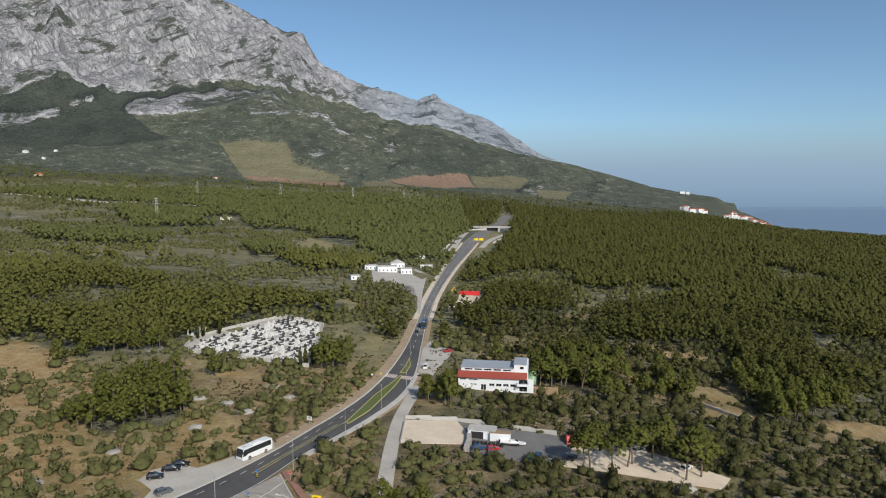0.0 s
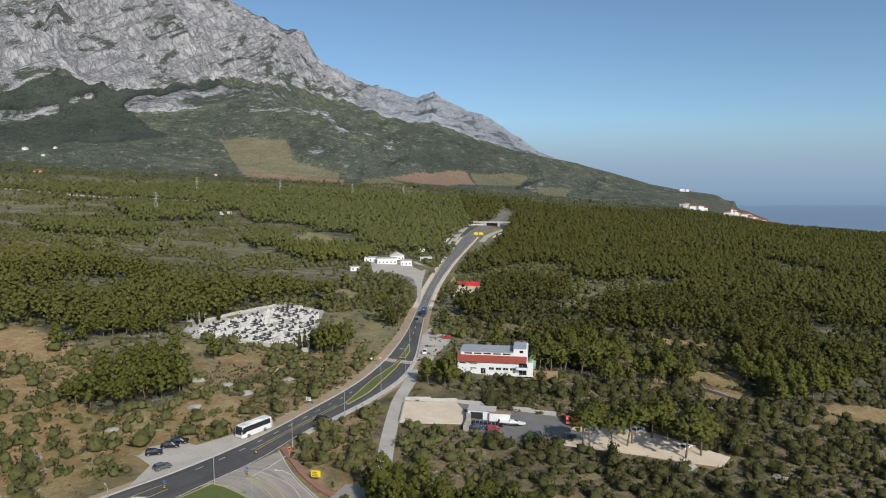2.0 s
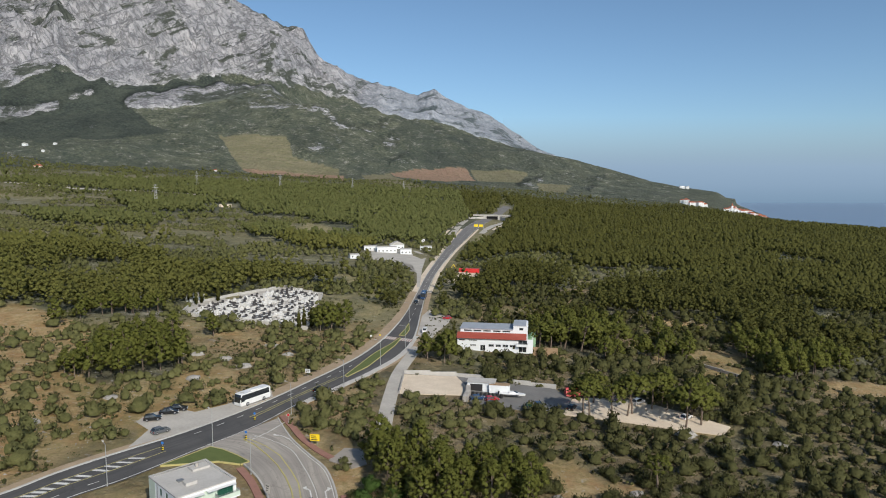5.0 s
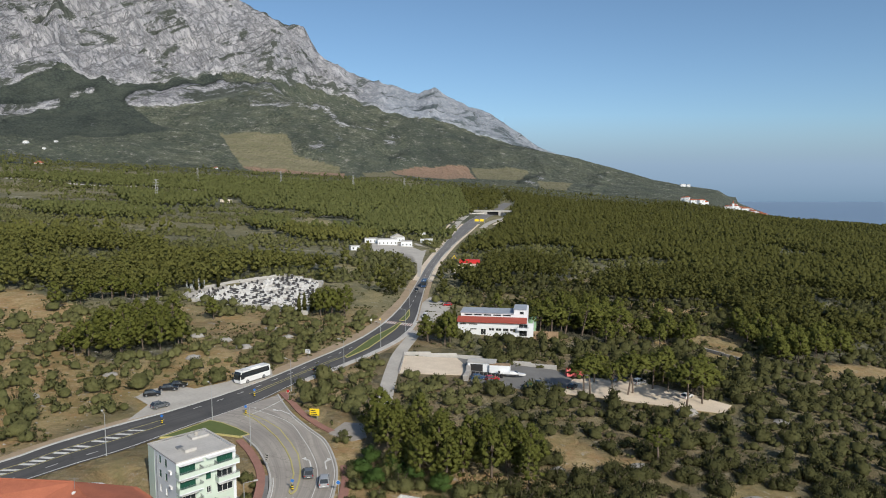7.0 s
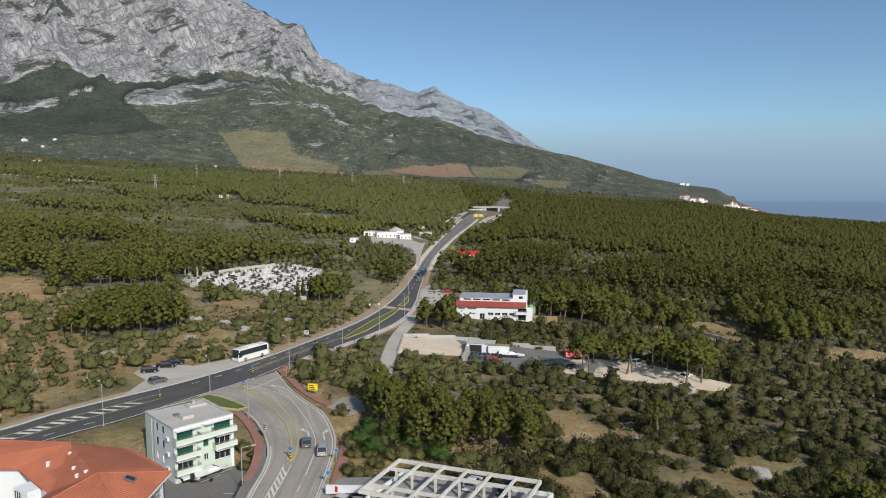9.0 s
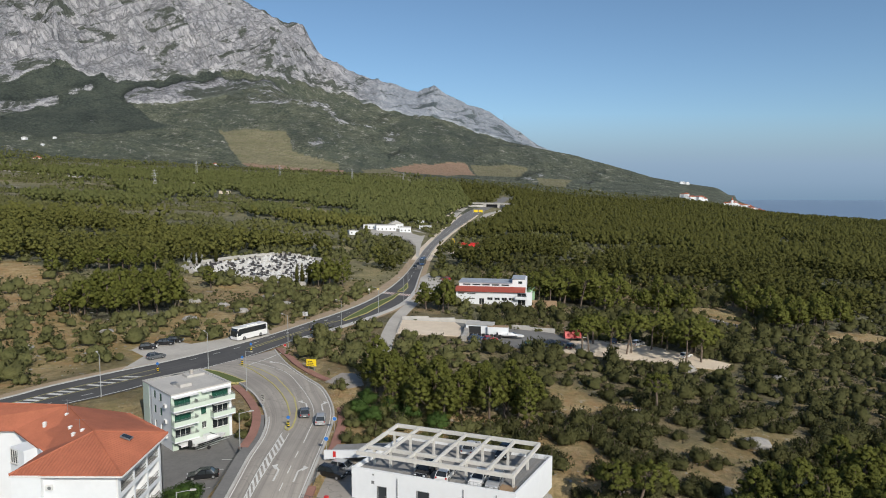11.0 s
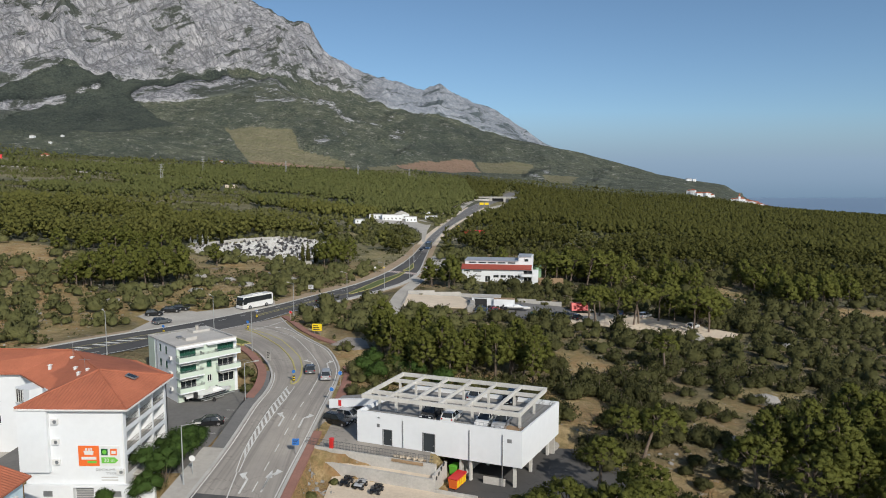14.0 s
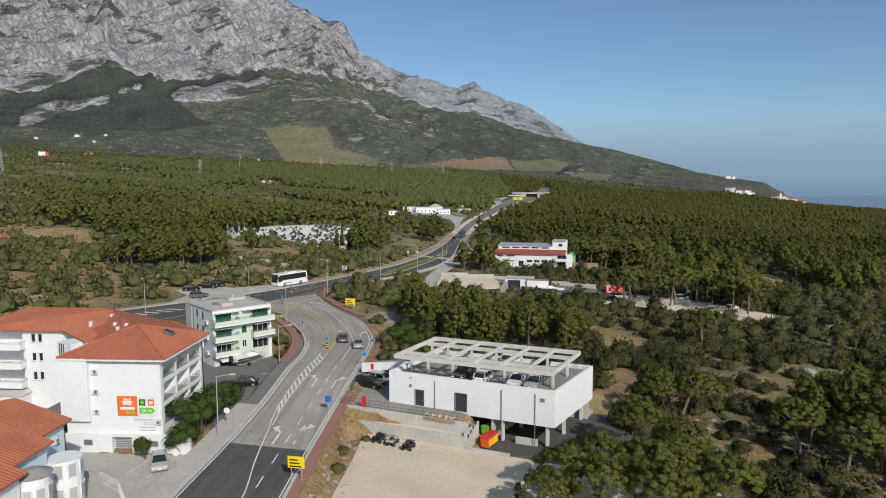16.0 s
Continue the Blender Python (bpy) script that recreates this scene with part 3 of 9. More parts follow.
STONY_YARD = [(3.5, 408), (9, 428), (12, 466), (30, 462), (22, 420), (10, 398)]
CEMETERY = [(-106, 268), (-109, 290), (-83, 347), (-60, 334), (-53, 260)]
YARD = [(-14, 205), (5, 207), (32, 201), (60, 190), (78, 176), (69, 167), (40, 174), (33, 177), (7, 183), (-13, 186)]


def make_terrain():
    az = np.radians(np.concatenate([np.arange(-180, -40, 7.0), np.arange(-39, 38.01, 0.135), np.arange(45, 180, 7.0)]))
    r = [0.02, 8.0]
    while r[-1] < 5300:
        q = r[-1]
        r.append(q * (1.10 if q < 40 else 1.016 if q < 120 else 1.014 if q < 420 else 1.022 if q < 1900 else 1.008 if q < 3200 else 1.0038 if q < 4800 else 1.02))
    r = np.array(r)
    R, A = np.meshgrid(r, az, indexing="ij")
    X, Y = R * np.sin(A), R * np.cos(A)
    Z = ground_height(X, Y)
    nr, na = X.shape
    i = (np.arange(nr - 1)[:, None] * na + np.arange(na)[None, :]).ravel()
    j = (np.arange(nr - 1)[:, None] * na + (np.arange(na)[None, :] + 1) % na).ravel()
    faces = np.stack([i, i + na, j + na, j], 1)
    verts = np.stack([X, Y, Z], -1).reshape(-1, 3)
    me = mesh_from("ground", verts, faces[:, ::-1], [M_GROUND], True)
    x, y, z = verts.T
    rr = np.hypot(x, y)
    gz = np.gradient(Z, axis=0) / np.gradient(R, axis=0)
    gz = gz.ravel()
    n1, n2 = fbm(x / 160, y / 160, 5, 91), fbm(x / 60, y / 60, 4, 93)
    k = smooth(150, 1500, rr)
    wx, wy = x + (3 + 22 * k) * fbm(x / 70, y / 70, 3, 94), y + (4 + 36 * k) * fbm(x / 70, y / 70, 3, 95)
    rock = np.zeros(len(x))
    for p in CRAGS:
        rock[inside(wx, wy, p)] = 0.44
    for p in CLIFFS:
        rock[inside(wx, wy, p)] = 1.0
    rock = np.maximum(rock, 0.40 * smooth(0.22, 0.5, n1 + 0.4 * n2) * smooth(2100, 2700, rr) * smooth(30, 140, z))
    rock = np.where((rock > 0.9) & (rr > 3300), 1.0 - 0.40 * smooth(0.25, 0.55, fbm((x + 0.9 * z) / 260, (y - 0.5 * z) / 120, 4, 96)), rock)
    green = np.maximum(smooth(1300, 2200, rr), 0.42 + 0.4 * n1)
    green = np.where((rr < 330) & (x < -20), green * 0.6, green)
    green = np.where((rr < 260) & (x > 26), np.maximum(green, 0.22 + 0.3 * n2), green)
    green = np.where(inside(x, y, SPARSE), green * 0.12, green)
    green = np.where(inside(x, y, BARE), 0.0, green)
    green = np.where((rr < 125) & (x > -20) & (x < 26), 0.05, green)
    for cx, cy, rx, ry in CLEARINGS:
        green = np.where(np.hypot((wx - cx) / rx / 1.15, (wy - cy) / ry / 1.15) < 1, 0.15 if cy < 118 and cx > 20 else 0.0, green)
    woods = np.zeros(len(x))
    for p in WOODS:
        woods[inside(x, y, p)] = 0.85
    green = np.clip(np.maximum(green, woods), 0, 1)
    field, red = np.zeros(len(x)), np.zeros(len(x))
    for p in FIELDS + RED_FIELDS:
        field[inside(x, y, p)] = 1
    for p in RED_FIELDS:
        red[inside(x, y, p)] = 1
    rock *= 1 - field
    vines = inside(x, y, VINES)
    rock[vines], green[vines] = 0, 0.9
    def blurred(q, passes):
        q = q.reshape(nr, na)
        for _ in range(passes):
            q = (q + np.roll(q, 1, 1) + np.roll(q, -1, 1)) / 3
            up, dn = np.vstack([q[:1], q[:-1]]), np.vstack([q[1:], q[-1:]])
            q = (q + up + dn) / 3
        return q.ravel()

    dense = np.where(inside(wx, wy, DARK_WOOD), 1.0, 0.0)
    dense = np.maximum(dense, np.where((z > 60) & (rr > 2100), 0.30 + 0.4 * fbm(x / 330, y / 420, 3, 97), 0.0))
    rock = np.where(rr > 1800, blurred(rock, 3), rock)
    green = np.where(rr > 1800, blurred(green, 3), blurred(green, 1))
    col = np.stack([rock, green, field, red], 1).astype(np.float32)
    at = me.attributes.new("cover", "FLOAT_COLOR", "POINT")
    at.data.foreach_set("color", col.ravel())
    # dry grass between the olives, haze blue put on the farther ridge, close wood
    bearing = np.degrees(np.arctan2(x, y))
    heath = np.where(x < 0, smooth(190, 330, rr), smooth(150, 260, rr)) * 0.9
    heath = np.where(inside(x, y, SPARSE) | inside(x, y, BARE), 0.12, heath)
    heath = np.where((rr < 420) & (x > 14), 0.34, heath)
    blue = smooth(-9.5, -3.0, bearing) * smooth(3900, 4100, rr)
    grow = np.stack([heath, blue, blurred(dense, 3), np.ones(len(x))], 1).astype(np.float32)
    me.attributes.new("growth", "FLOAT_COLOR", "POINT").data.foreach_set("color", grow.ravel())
    return tagged(new("ground", me), "dry rocky ground rising to a grey limestone mountain", "ground", kind="structure")


make_terrain()


def make_sea():
    bm = bmesh.new()
    vs = [bm.verts.new(p) for p in ((500, 1200, SEA), (9000, 1200, SEA), (9000, 9000, SEA), (300, 9000, SEA))]
    bm.faces.new(vs)
    me = bpy.data.meshes.new("water")
    bm.to_mesh(me)
    me.materials.append(M_SEA)
    tagged(new("water", me), "calm hazy blue sea beyond the coast", "sea", kind="structure")


make_sea()


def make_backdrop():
    """Glowing sheet for the hazy far sea and the haze fading above it."""
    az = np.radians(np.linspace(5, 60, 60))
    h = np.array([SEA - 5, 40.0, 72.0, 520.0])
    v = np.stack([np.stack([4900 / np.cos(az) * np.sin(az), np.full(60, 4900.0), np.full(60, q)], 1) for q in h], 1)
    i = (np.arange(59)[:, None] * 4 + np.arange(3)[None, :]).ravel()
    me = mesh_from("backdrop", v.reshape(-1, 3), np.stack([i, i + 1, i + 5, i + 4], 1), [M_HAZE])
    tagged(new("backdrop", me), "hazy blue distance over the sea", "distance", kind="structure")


make_backdrop()


def resample(line, step):
    """Evenly spaced points on a smooth curve through the corners of a line."""
    p = np.array(line, float)
    q = np.vstack([2 * p[0] - p[1], p, 2 * p[-1] - p[-2]])
    pts = []
    for k in range(1, len(q) - 2):
        a, b, c, d = q[k - 1:k + 3]
        for t in np.linspace(0, 1, 24, endpoint=False):
            pts.append(0.5 * (2 * b + (c - a) * t + (2 * a - 5 * b + 4 * c - d) * t * t + (3 * b - a - 3 * c + d) * t ** 3))
    pts.append(p[-1])
    pts = np.array(pts)
    s = np.concatenate([[0], np.cumsum(np.hypot(*np.diff(pts, axis=0).T))])
    t = np.linspace(0, s[-1], max(2, int(s[-1] / step)))
    return np.stack([np.interp(t, s, pts[:, 0]), np.interp(t, s, pts[:, 1])], 1)


def side_of(path):
    d = np.gradient(path, axis=0)
    d /= np.maximum(np.hypot(d[:, 0], d[:, 1])[:, None], 1e-6)
    return np.stack([d[:, 1], -d[:, 0]], 1)


def road_height(x, y):
    return relief(np.asarray(x, float), np.asarray(y, float))


# ---- roads ----
# edges of the main road and of the side road, from the near end to the far end
MAIN_L = [(-104, 84), (-88, 107), (-80, 118), (-75.7, 127), (-69, 137.6), (-61.3, 148.5), (-53.3, 162.5), (-45.9, 178), (-39, 196), (-33.3, 211), (-26.8, 232.6), (-21.2, 263), (-16.7, 306), (-13.7, 365), (-9.2, 450), (3.1, 612), (25.6, 845), (50, 1000), (72, 1110), (98, 1250), (128, 1420)]
MAIN_R = [(-92, 76), (-79, 100), (-71.5, 111), (-67, 118), (-60.9, 126.6), (-53, 141.5), (-44.5, 157), (-37.4, 176), (-29.8, 192), (-22.5, 208), (-14.6, 231), (-10.6, 260), (-9.8, 306), (-8.4, 364), (-2.8, 458), (13.6, 621), (44, 858), (69, 1000), (92, 1104), (116, 1246), (144, 1416)]
SIDE_L = [(-53, 142), (-47, 140.5), (-41.3, 135.5), (-36.2, 128.6), (-31.3, 118), (-29.4, 108.7), (-29.2, 98.6), (-28.8, 85), (-29, 73), (-29.6, 62), (-30, 50), (-30, 35)]
SIDE_R = [(-41, 163), (-38.2, 157), (-34.5, 150), (-29, 142), (-24.3, 135.5), (-20.6, 125.3), (-19.2, 117.3), (-18.8, 105.7), (-18.8, 92), (-19, 78), (-19, 63), (-18.6, 50), (-18, 35)]


def draped(name, a, b, lift, mat, cols=5, n=0, skirt=0.0, fn=None):
    """A sheet between two lines with the same number of points, laid on the land."""
    rows = []
    for u in np.linspace(0, 1, cols):
        xy = a + (b - a) * u
        rows.append(np.column_stack([xy, (fn or road_height)(xy[:, 0], xy[:, 1]) + lift]))
    if skirt:
        rows = [rows[0] - (0, 0, skirt)] + rows + [rows[-1] - (0, 0, skirt)]
    v = np.stack(rows, 1)
    m, k = v.shape[:2]
    i = (np.arange(m - 1)[:, None] * k + np.arange(k - 1)[None, :]).ravel()
    me = mesh_from(name, v.reshape(-1, 3), np.stack([i, i + 1, i + k + 1, i + k], 1), [mat])
    if mat in (M_ASPHALT, M_ASPHALT_MID, M_ASPHALT2):
        along = np.concatenate([[0], np.cumsum(np.hypot(*np.diff((a + b) / 2, axis=0).T))])
        across = np.hypot(*(b - a).T)[:, None] * np.linspace(0, 1, k)[None, :]
        lane = np.stack([across, np.broadcast_to(along[:, None], (m, k)), np.zeros((m, k))], -1).astype(np.float32)
        me.attributes.new("lane", "FLOAT_VECTOR", "POINT").data.foreach_set("vector", lane.ravel())
    return me


def evenly(line, n):
    p = resample(line, 0.5)
    s = np.concatenate([[0], np.cumsum(np.hypot(*np.diff(p, axis=0).T))])
    t = np.linspace(0, s[-1], n)
    return np.stack([np.interp(t, s, p[:, 0]), np.interp(t, s, p[:, 1])], 1)


def paired(left, right, n):
    """Two edges cut at matching corners, so that lanes keep their share of the width."""
    m = min(len(left), len(right))
    def spline(line):
        p = np.array(line[:m], float)
        q = np.vstack([2 * p[0] - p[1], p, 2 * p[-1] - p[-2]])
        out = []
        for k in range(1, m):
            a, b, c, d = q[k - 1:k + 3]
            t = np.linspace(0, 1, n, endpoint=False)[:, None]
            out.append(0.5 * (2 * b + (c - a) * t + (2 * a - 5 * b + 4 * c - d) * t * t + (3 * b - a - 3 * c + d) * t ** 3))
        return np.vstack(out + [p[-1:]])
    return spline(left), spline(right)


main_l, main_r = paired(MAIN_L, MAIN_R, 10)
side_l, side_r = paired(SIDE_L, SIDE_R, 8)
cut = int(np.argmin(np.abs(main_l[:, 1] - 330)))
tagged(new("road", draped("road", main_l[:cut + 1], main_r[:cut + 1], 0.14, M_ASPHALT)), "dark asphalt main road running towards the hills", "road", kind="structure")
tagged(new("road", draped("road", main_l[cut:], main_r[cut:], 0.14, M_ASPHALT_MID)), "faded grey asphalt of the far main road", "road", kind="structure")
tagged(new("road", draped("road", side_l, side_r, 0.17, M_ASPHALT2)), "grey worn asphalt side road curving to a junction", "road", kind="structure")


def band(edge_a, edge_b, f, half, lift, y0, y1, mat, name, dash=None, label="", extra=0.0):
    """A painted line at the share f of the width, between two distances along y."""
    c = edge_a + (edge_b - edge_a) * f
    s = np.concatenate([[0], np.cumsum(np.hypot(*np.diff(c, axis=0).T))])
    t = np.arange(0, s[-1], 0.75)
    c = np.stack([np.interp(t, s, c[:, 0]), np.interp(t, s, c[:, 1])], 1)
    side = side_of(c)
    keep = (c[:, 1] > y0) & (c[:, 1] < y1)
    if dash:
        keep &= (t % sum(dash)) < dash[0]
    v, faces = [], []
    run = np.flatnonzero(keep[:-1] & keep[1:])
    for k in run:
        i = len(v)
        for q in (k, k + 1):
            for d in (-half, half):
                x, y = c[q] + side[q] * d
                v.append((x, y, float(road_height(x, y)) + lift))
        faces.append((i, i + 1, i + 3, i + 2))
    if faces:
        tagged(new(name, mesh_from(name, v, faces, [mat])), label or "worn painted line on the asphalt", "road marking", kind="structure")


W, Y = M_PAINT, M_PAINT_Y
for f in (0.04, 0.96):
    band(main_l, main_r, f, 0.10, 0.17, 90, 1000, W, "road_marking")
band(main_l, main_r, 0.56, 0.10, 0.17, 86, 140, Y, "road_marking", None, "faded yellow line on the asphalt")
band(main_l, main_r, 0.33, 0.10, 0.17, 86, 143, Y, "road_marking", None, "faded yellow line on the asphalt")
band(main_l, main_r, 0.78, 0.09, 0.17, 86, 128, W, "road_marking", (3, 4.5))
band(main_l, main_r, 0.47, 0.10, 0.17, 162, 200, Y, "road_marking", None, "faded yellow line on the asphalt")
band(main_l, main_r, 0.56, 0.10, 0.17, 162, 214, Y, "road_marking", None, "faded yellow line on the asphalt")
band(main_l, main_r, 0.26, 0.09, 0.17, 150, 215, W, "road_marking", (3, 3.75))
band(main_l, main_r, 0.50, 0.09, 0.17, 285, 1000, W, "road_marking", (6, 6))
# painted wedge before the junction: slanting bars between the yellow lines
for k in range(15):
    i = int(12 + k * 2.3)
    if i + 3 >= len(main_l):
        break
    a, b = main_l[i] + (main_r[i] - main_l[i]) * 0.35, main_l[i + 2] + (main_r[i + 2] - main_l[i + 2]) * 0.54
    if a[1] > 138:
        break
    d = (main_l[i + 1] - main_l[i]) / np.linalg.norm(main_l[i + 1] - main_l[i]) * 0.9
    tagged(new("road_marking", draped("road_marking", np.array([a, b]), np.array([a + d, b + d]), 0.17, W, 2)), "slanting painted bar on the asphalt", "road marking", kind="structure")
# side road: hatched divider, lane lines, edges
for f, y0, y1 in ((0.035, 35, 118), (0.965, 35, 150)):
    band(side_l, side_r, f, 0.08, 0.20, y0, y1, W, "road_marking")
HATCH_L = [(-26.6, 110.3), (-26.6, 104), (-26.7, 99.5), (-26.7, 92), (-26.3, 84.5), (-25.6, 79)]
HATCH_R = [(-25.4, 110.3), (-25.35, 104.5), (-25.5, 99.5), (-25.75, 92), (-25.7, 85), (-25.25, 79)]
hl, hr = evenly(HATCH_L, 36), evenly(HATCH_R, 36)
for line in (hl, hr):
    n = side_of(line) * 0.06
    tagged(new("road_marking", draped("road_marking", line - n, line + n, 0.20, W, 2)), "painted edge of a hatched divider", "road marking", kind="structure")
for k in range(1, 29, 2):
    a, b = hl[k], hr[k + 3]
    d = np.array((0.02, -0.95))
    tagged(new("road_marking", draped("road_marking", np.array([a, b]), np.array([a + d, b + d]), 0.205, W, 2)), "slanting painted bar on the asphalt", "road marking", kind="structure")
cl = evenly([(-25.45, 79), (-24.8, 73.4), (-24.1, 68.6), (-23.0, 62.2), (-22.2, 50), (-21.8, 36)], 30)
n = side_of(cl) * 0.07
tagged(new("road_marking", draped("road_marking", cl - n, cl + n, 0.20, W, 2)), "solid white centre line", "road marking", kind="structure")
ld = evenly([(-44.0, 151.5), (-39, 148.9), (-33.5, 144.3), (-29.4, 136.7), (-26.2, 129.8), (-23.9, 123.5), (-22.6, 117.4), (-22.3, 110.6), (-22.2, 106.5)], 60)
n = side_of(ld) * 0.07
tagged(new("road_marking", draped("road_marking", ld - n, ld + n, 0.20, W, 2)), "solid white lane line", "road marking", kind="structure")
for k in range(11):
    y0 = 103 - 5.2 * k
    if y0 < 40:
        break
    a = np.array([(-22.3, y0), (-22.3, y0 - 2.4)])
    tagged(new("road_marking", draped("road_marking", a - (0.07, 0), a + (0.07, 0), 0.20, W, 2)), "white lane dash", "road marking", kind="structure")
jl = np.array([(-44.3, 146.8), (-41.0, 153.5), (-38.6, 160.5)])
tagged(new("road_marking", draped("road_marking", jl - (0.12, 0), jl + (0.12, 0), 0.20, W, 2)), "white give-way line at the junction", "road marking", kind="structure")


def road_arrow(x, y, turn, head):
    """A lane arrow: a stem, and a head that points straight on or to one side."""
    bm = bmesh.new()
    c, s = math.cos(turn), math.sin(turn)

    def face(pts):
        vs = []
        for px, py in pts:
            wx, wy = x + px * c - py * s, y + px * s + py * c
            vs.append(bm.verts.new((wx, wy, float(road_height(wx, wy)) + 0.205)))
        bm.faces.new(vs)

    face([(-0.13, -2.6), (0.13, -2.6), (0.13, 0.9), (-0.13, 0.9)])
    if head == 0:
        face([(-0.45, 0.9), (0.45, 0.9), (0.0, 2.8)])
    else:
        k = head
        face([(0, 0.5), (k * 0.6, 1.3), (k * 0.6, 1.9), (0, 1.0)][::k])
        face([(k * 0.5, 0.8), (k * 1.35, 2.0), (k * 0.5, 2.6)][::k])
    me = bpy.data.meshes.new("road_arrow")
    bm.to_mesh(me)
    bm.free()
    me.materials.append(M_PAINT)
    tagged(new("road_arrow", me), "white turning arrow painted on a lane", "road marking", kind="structure")


for x, y, t, h in ((-25.4, 124.8, 0.30, -1), (-22.4, 124.6, 0.25, 1), (-23.8, 95.5, 0.0, -1), (-20.9, 95.5, 0.0, 1), (-23.7, 76.6, 0.0, -1), (-21.3, 77.2, 0.0, 0), (-21.3, 77.8, 0.0, 1), (-37.0, 151.6, 0.9, -1)):
    road_arrow(x, y, t, h)
# crossing on the main road: red and white bars
for k in range(12):
    f = 0.04 + 0.077 * k
    if 0.40 < f < 0.52:
        continue
    i = int(np.argmin(np.abs(main_l[:, 1] - 254)))
    a, b = main_l[i] + (main_r[i] - main_l[i]) * f, main_l[i] + (main_r[i] - main_l[i]) * (f + 0.038)
    d = (main_l[i + 1] - main_l[i]) / np.linalg.norm(main_l[i + 1] - main_l[i]) * 4.5
    tagged(new("crossing_bar", draped("crossing_bar", np.array([a, a + d]), np.array([b, b + d]), 0.175, W, 2)), "white bar of a pedestrian crossing", "road marking", kind="structure")
    a2, b2 = b, main_l[i] + (main_r[i] - main_l[i]) * (f + 0.077)
    tagged(new("crossing_bar", draped("crossing_bar", np.array([a2, a2 + d]), np.array([b2, b2 + d]), 0.172, M_PAVE_RED, 2)), "red bar of a pedestrian crossing", "road marking", kind="structure")


def slab(name, pts, lift, height, mat, label, category, kind="structure", fn=None, kerb=None, level=None):
    """A level-topped slab with the outline pts, laid on the land, with an optional kerb round it."""
    fn = (lambda x, y: level) if level is not None else fn or road_height
    bm = bmesh.new()
    top = [bm.verts.new((x, y, float(fn(x, y)) + lift + height)) for x, y in pts]
    low = [bm.verts.new((x, y, float(fn(x, y)) + lift - 0.3)) for x, y in pts]
    f = bm.faces.new(top)
    for i in range(len(pts)):
        j = (i + 1) % len(pts)
        bm.faces.new((low[i], low[j], top[j], top[i]))
    bmesh.ops.triangulate(bm, faces=[f])
    bmesh.ops.recalc_face_normals(bm, faces=bm.faces)
    me = bpy.data.meshes.new(name)
    bm.to_mesh(me)
    bm.free()
    me.materials.append(mat)
    ob = tagged(new(name, me), label, category, kind=kind)
    if kerb:
        loop = np.array(list(pts) + [pts[0]], float)
        for a, b in zip(loop, loop[1:]):
            d = b - a
            n = np.array((d[1], -d[0])) / max(np.hypot(*d), 1e-6) * 0.14
            q = np.array([a, b])
            m = draped("kerb", q - n, q + n, lift + height + 0.03, kerb, 2, skirt=0.35, fn=fn)
            tagged(new("kerb", m), "low kerb of the island", "kerb", kind="structure")
    return ob


slab("traffic_island", [(-45.3, 148.5), (-42, 145.8), (-38.3, 141.3), (-34.5, 136), (-31.5, 130.5), (-29.2, 125.3), (-27.3, 119.3), (-26.7, 114.3), (-26.5, 112.1), (-26.0, 111.3), (-25.5, 113.1), (-25.8, 117.1), (-26.6, 121.8), (-28.4, 128.1), (-31, 133.4), (-35.1, 140.7), (-39.3, 145.2), (-44.1, 148.8)], 0.17, 0.10, M_ASPHALT2, "long kerbed traffic island in the side road", "traffic island", kerb=M_PAINT_Y)
slab("grass_island", [(-57.5, 132.4), (-54, 138.2), (-51.0, 143.2), (-48, 142.2), (-44, 139.6), (-40.6, 136.8), (-42, 135.2), (-47, 136.0), (-52, 134.2)], 0.17, 0.14, M_GRASS, "triangular island of mown green grass", "grass", kerb=M_PAINT_Y)
slab("grass_median", [(-29.8, 202.4), (-27.2, 214.2), (-23.8, 230.0), (-19.4, 243.8), (-16.4, 255.5), (-15.9, 254.6), (-17.3, 243.4), (-20.8, 227.5), (-24.0, 213.5), (-29.1, 200.6)], 0.14, 0.14, M_GRASS, "long strip of green grass between the lanes", "grass", kerb=M_PAINT_Y)
slab("grass_median", [(-16.9, 259), (-15.2, 270), (-14.2, 282), (-13.4, 270), (-14.6, 259)], 0.14, 0.14, M_GRASS, "short strip of grass past the crossing", "grass", kerb=M_PAINT_Y)


def strip(name, line, left, right, lift, mat, label, category, skirt=0.0, n=80, fn=None):
    c = evenly(line, n)
    s = side_of(c)
    tagged(new(name, draped(name, c + s * left, c + s * right, lift, mat, 3, skirt=skirt, fn=fn)), label, category, kind="structure")


# footways and kerbs
strip("pavement", SIDE_L[7:], 0.25, 3.0, 0.30, M_PARK, "pale concrete footway beside the side road", "pavement", 2.6)
strip("pavement", SIDE_L[4:8], 0.25, 2.0, 0.30, M_FOOTWAY, "grey concrete footway beside the side road", "pavement", 2.6)
strip("kerb", SIDE_L[2:], -0.12, 0.25, 0.34, M_KERB, "pale kerb stones along the side road", "kerb", 0.5)
strip("pavement", [(-41.0, 133.8), (-37.0, 128), (-32.6, 119), (-30.6, 110), (-30.3, 103)], 0.0, 1.5, 0.33, M_PAVE_RED, "red paved footway round the bend", "pavement", 0.6)
strip("kerb", SIDE_R[:], -0.25, 0.10, 0.32, M_KERB, "pale kerb stones along the side road", "kerb", 0.5)
strip("pavement", [(-41.2, 164), (-37.2, 157.4), (-33.4, 150.6), (-28.6, 144.2), (-24.6, 140.2)], -1.9, -0.3, 0.30, M_PAVE_RED, "red paved footway at the junction", "pavement", 0.6)
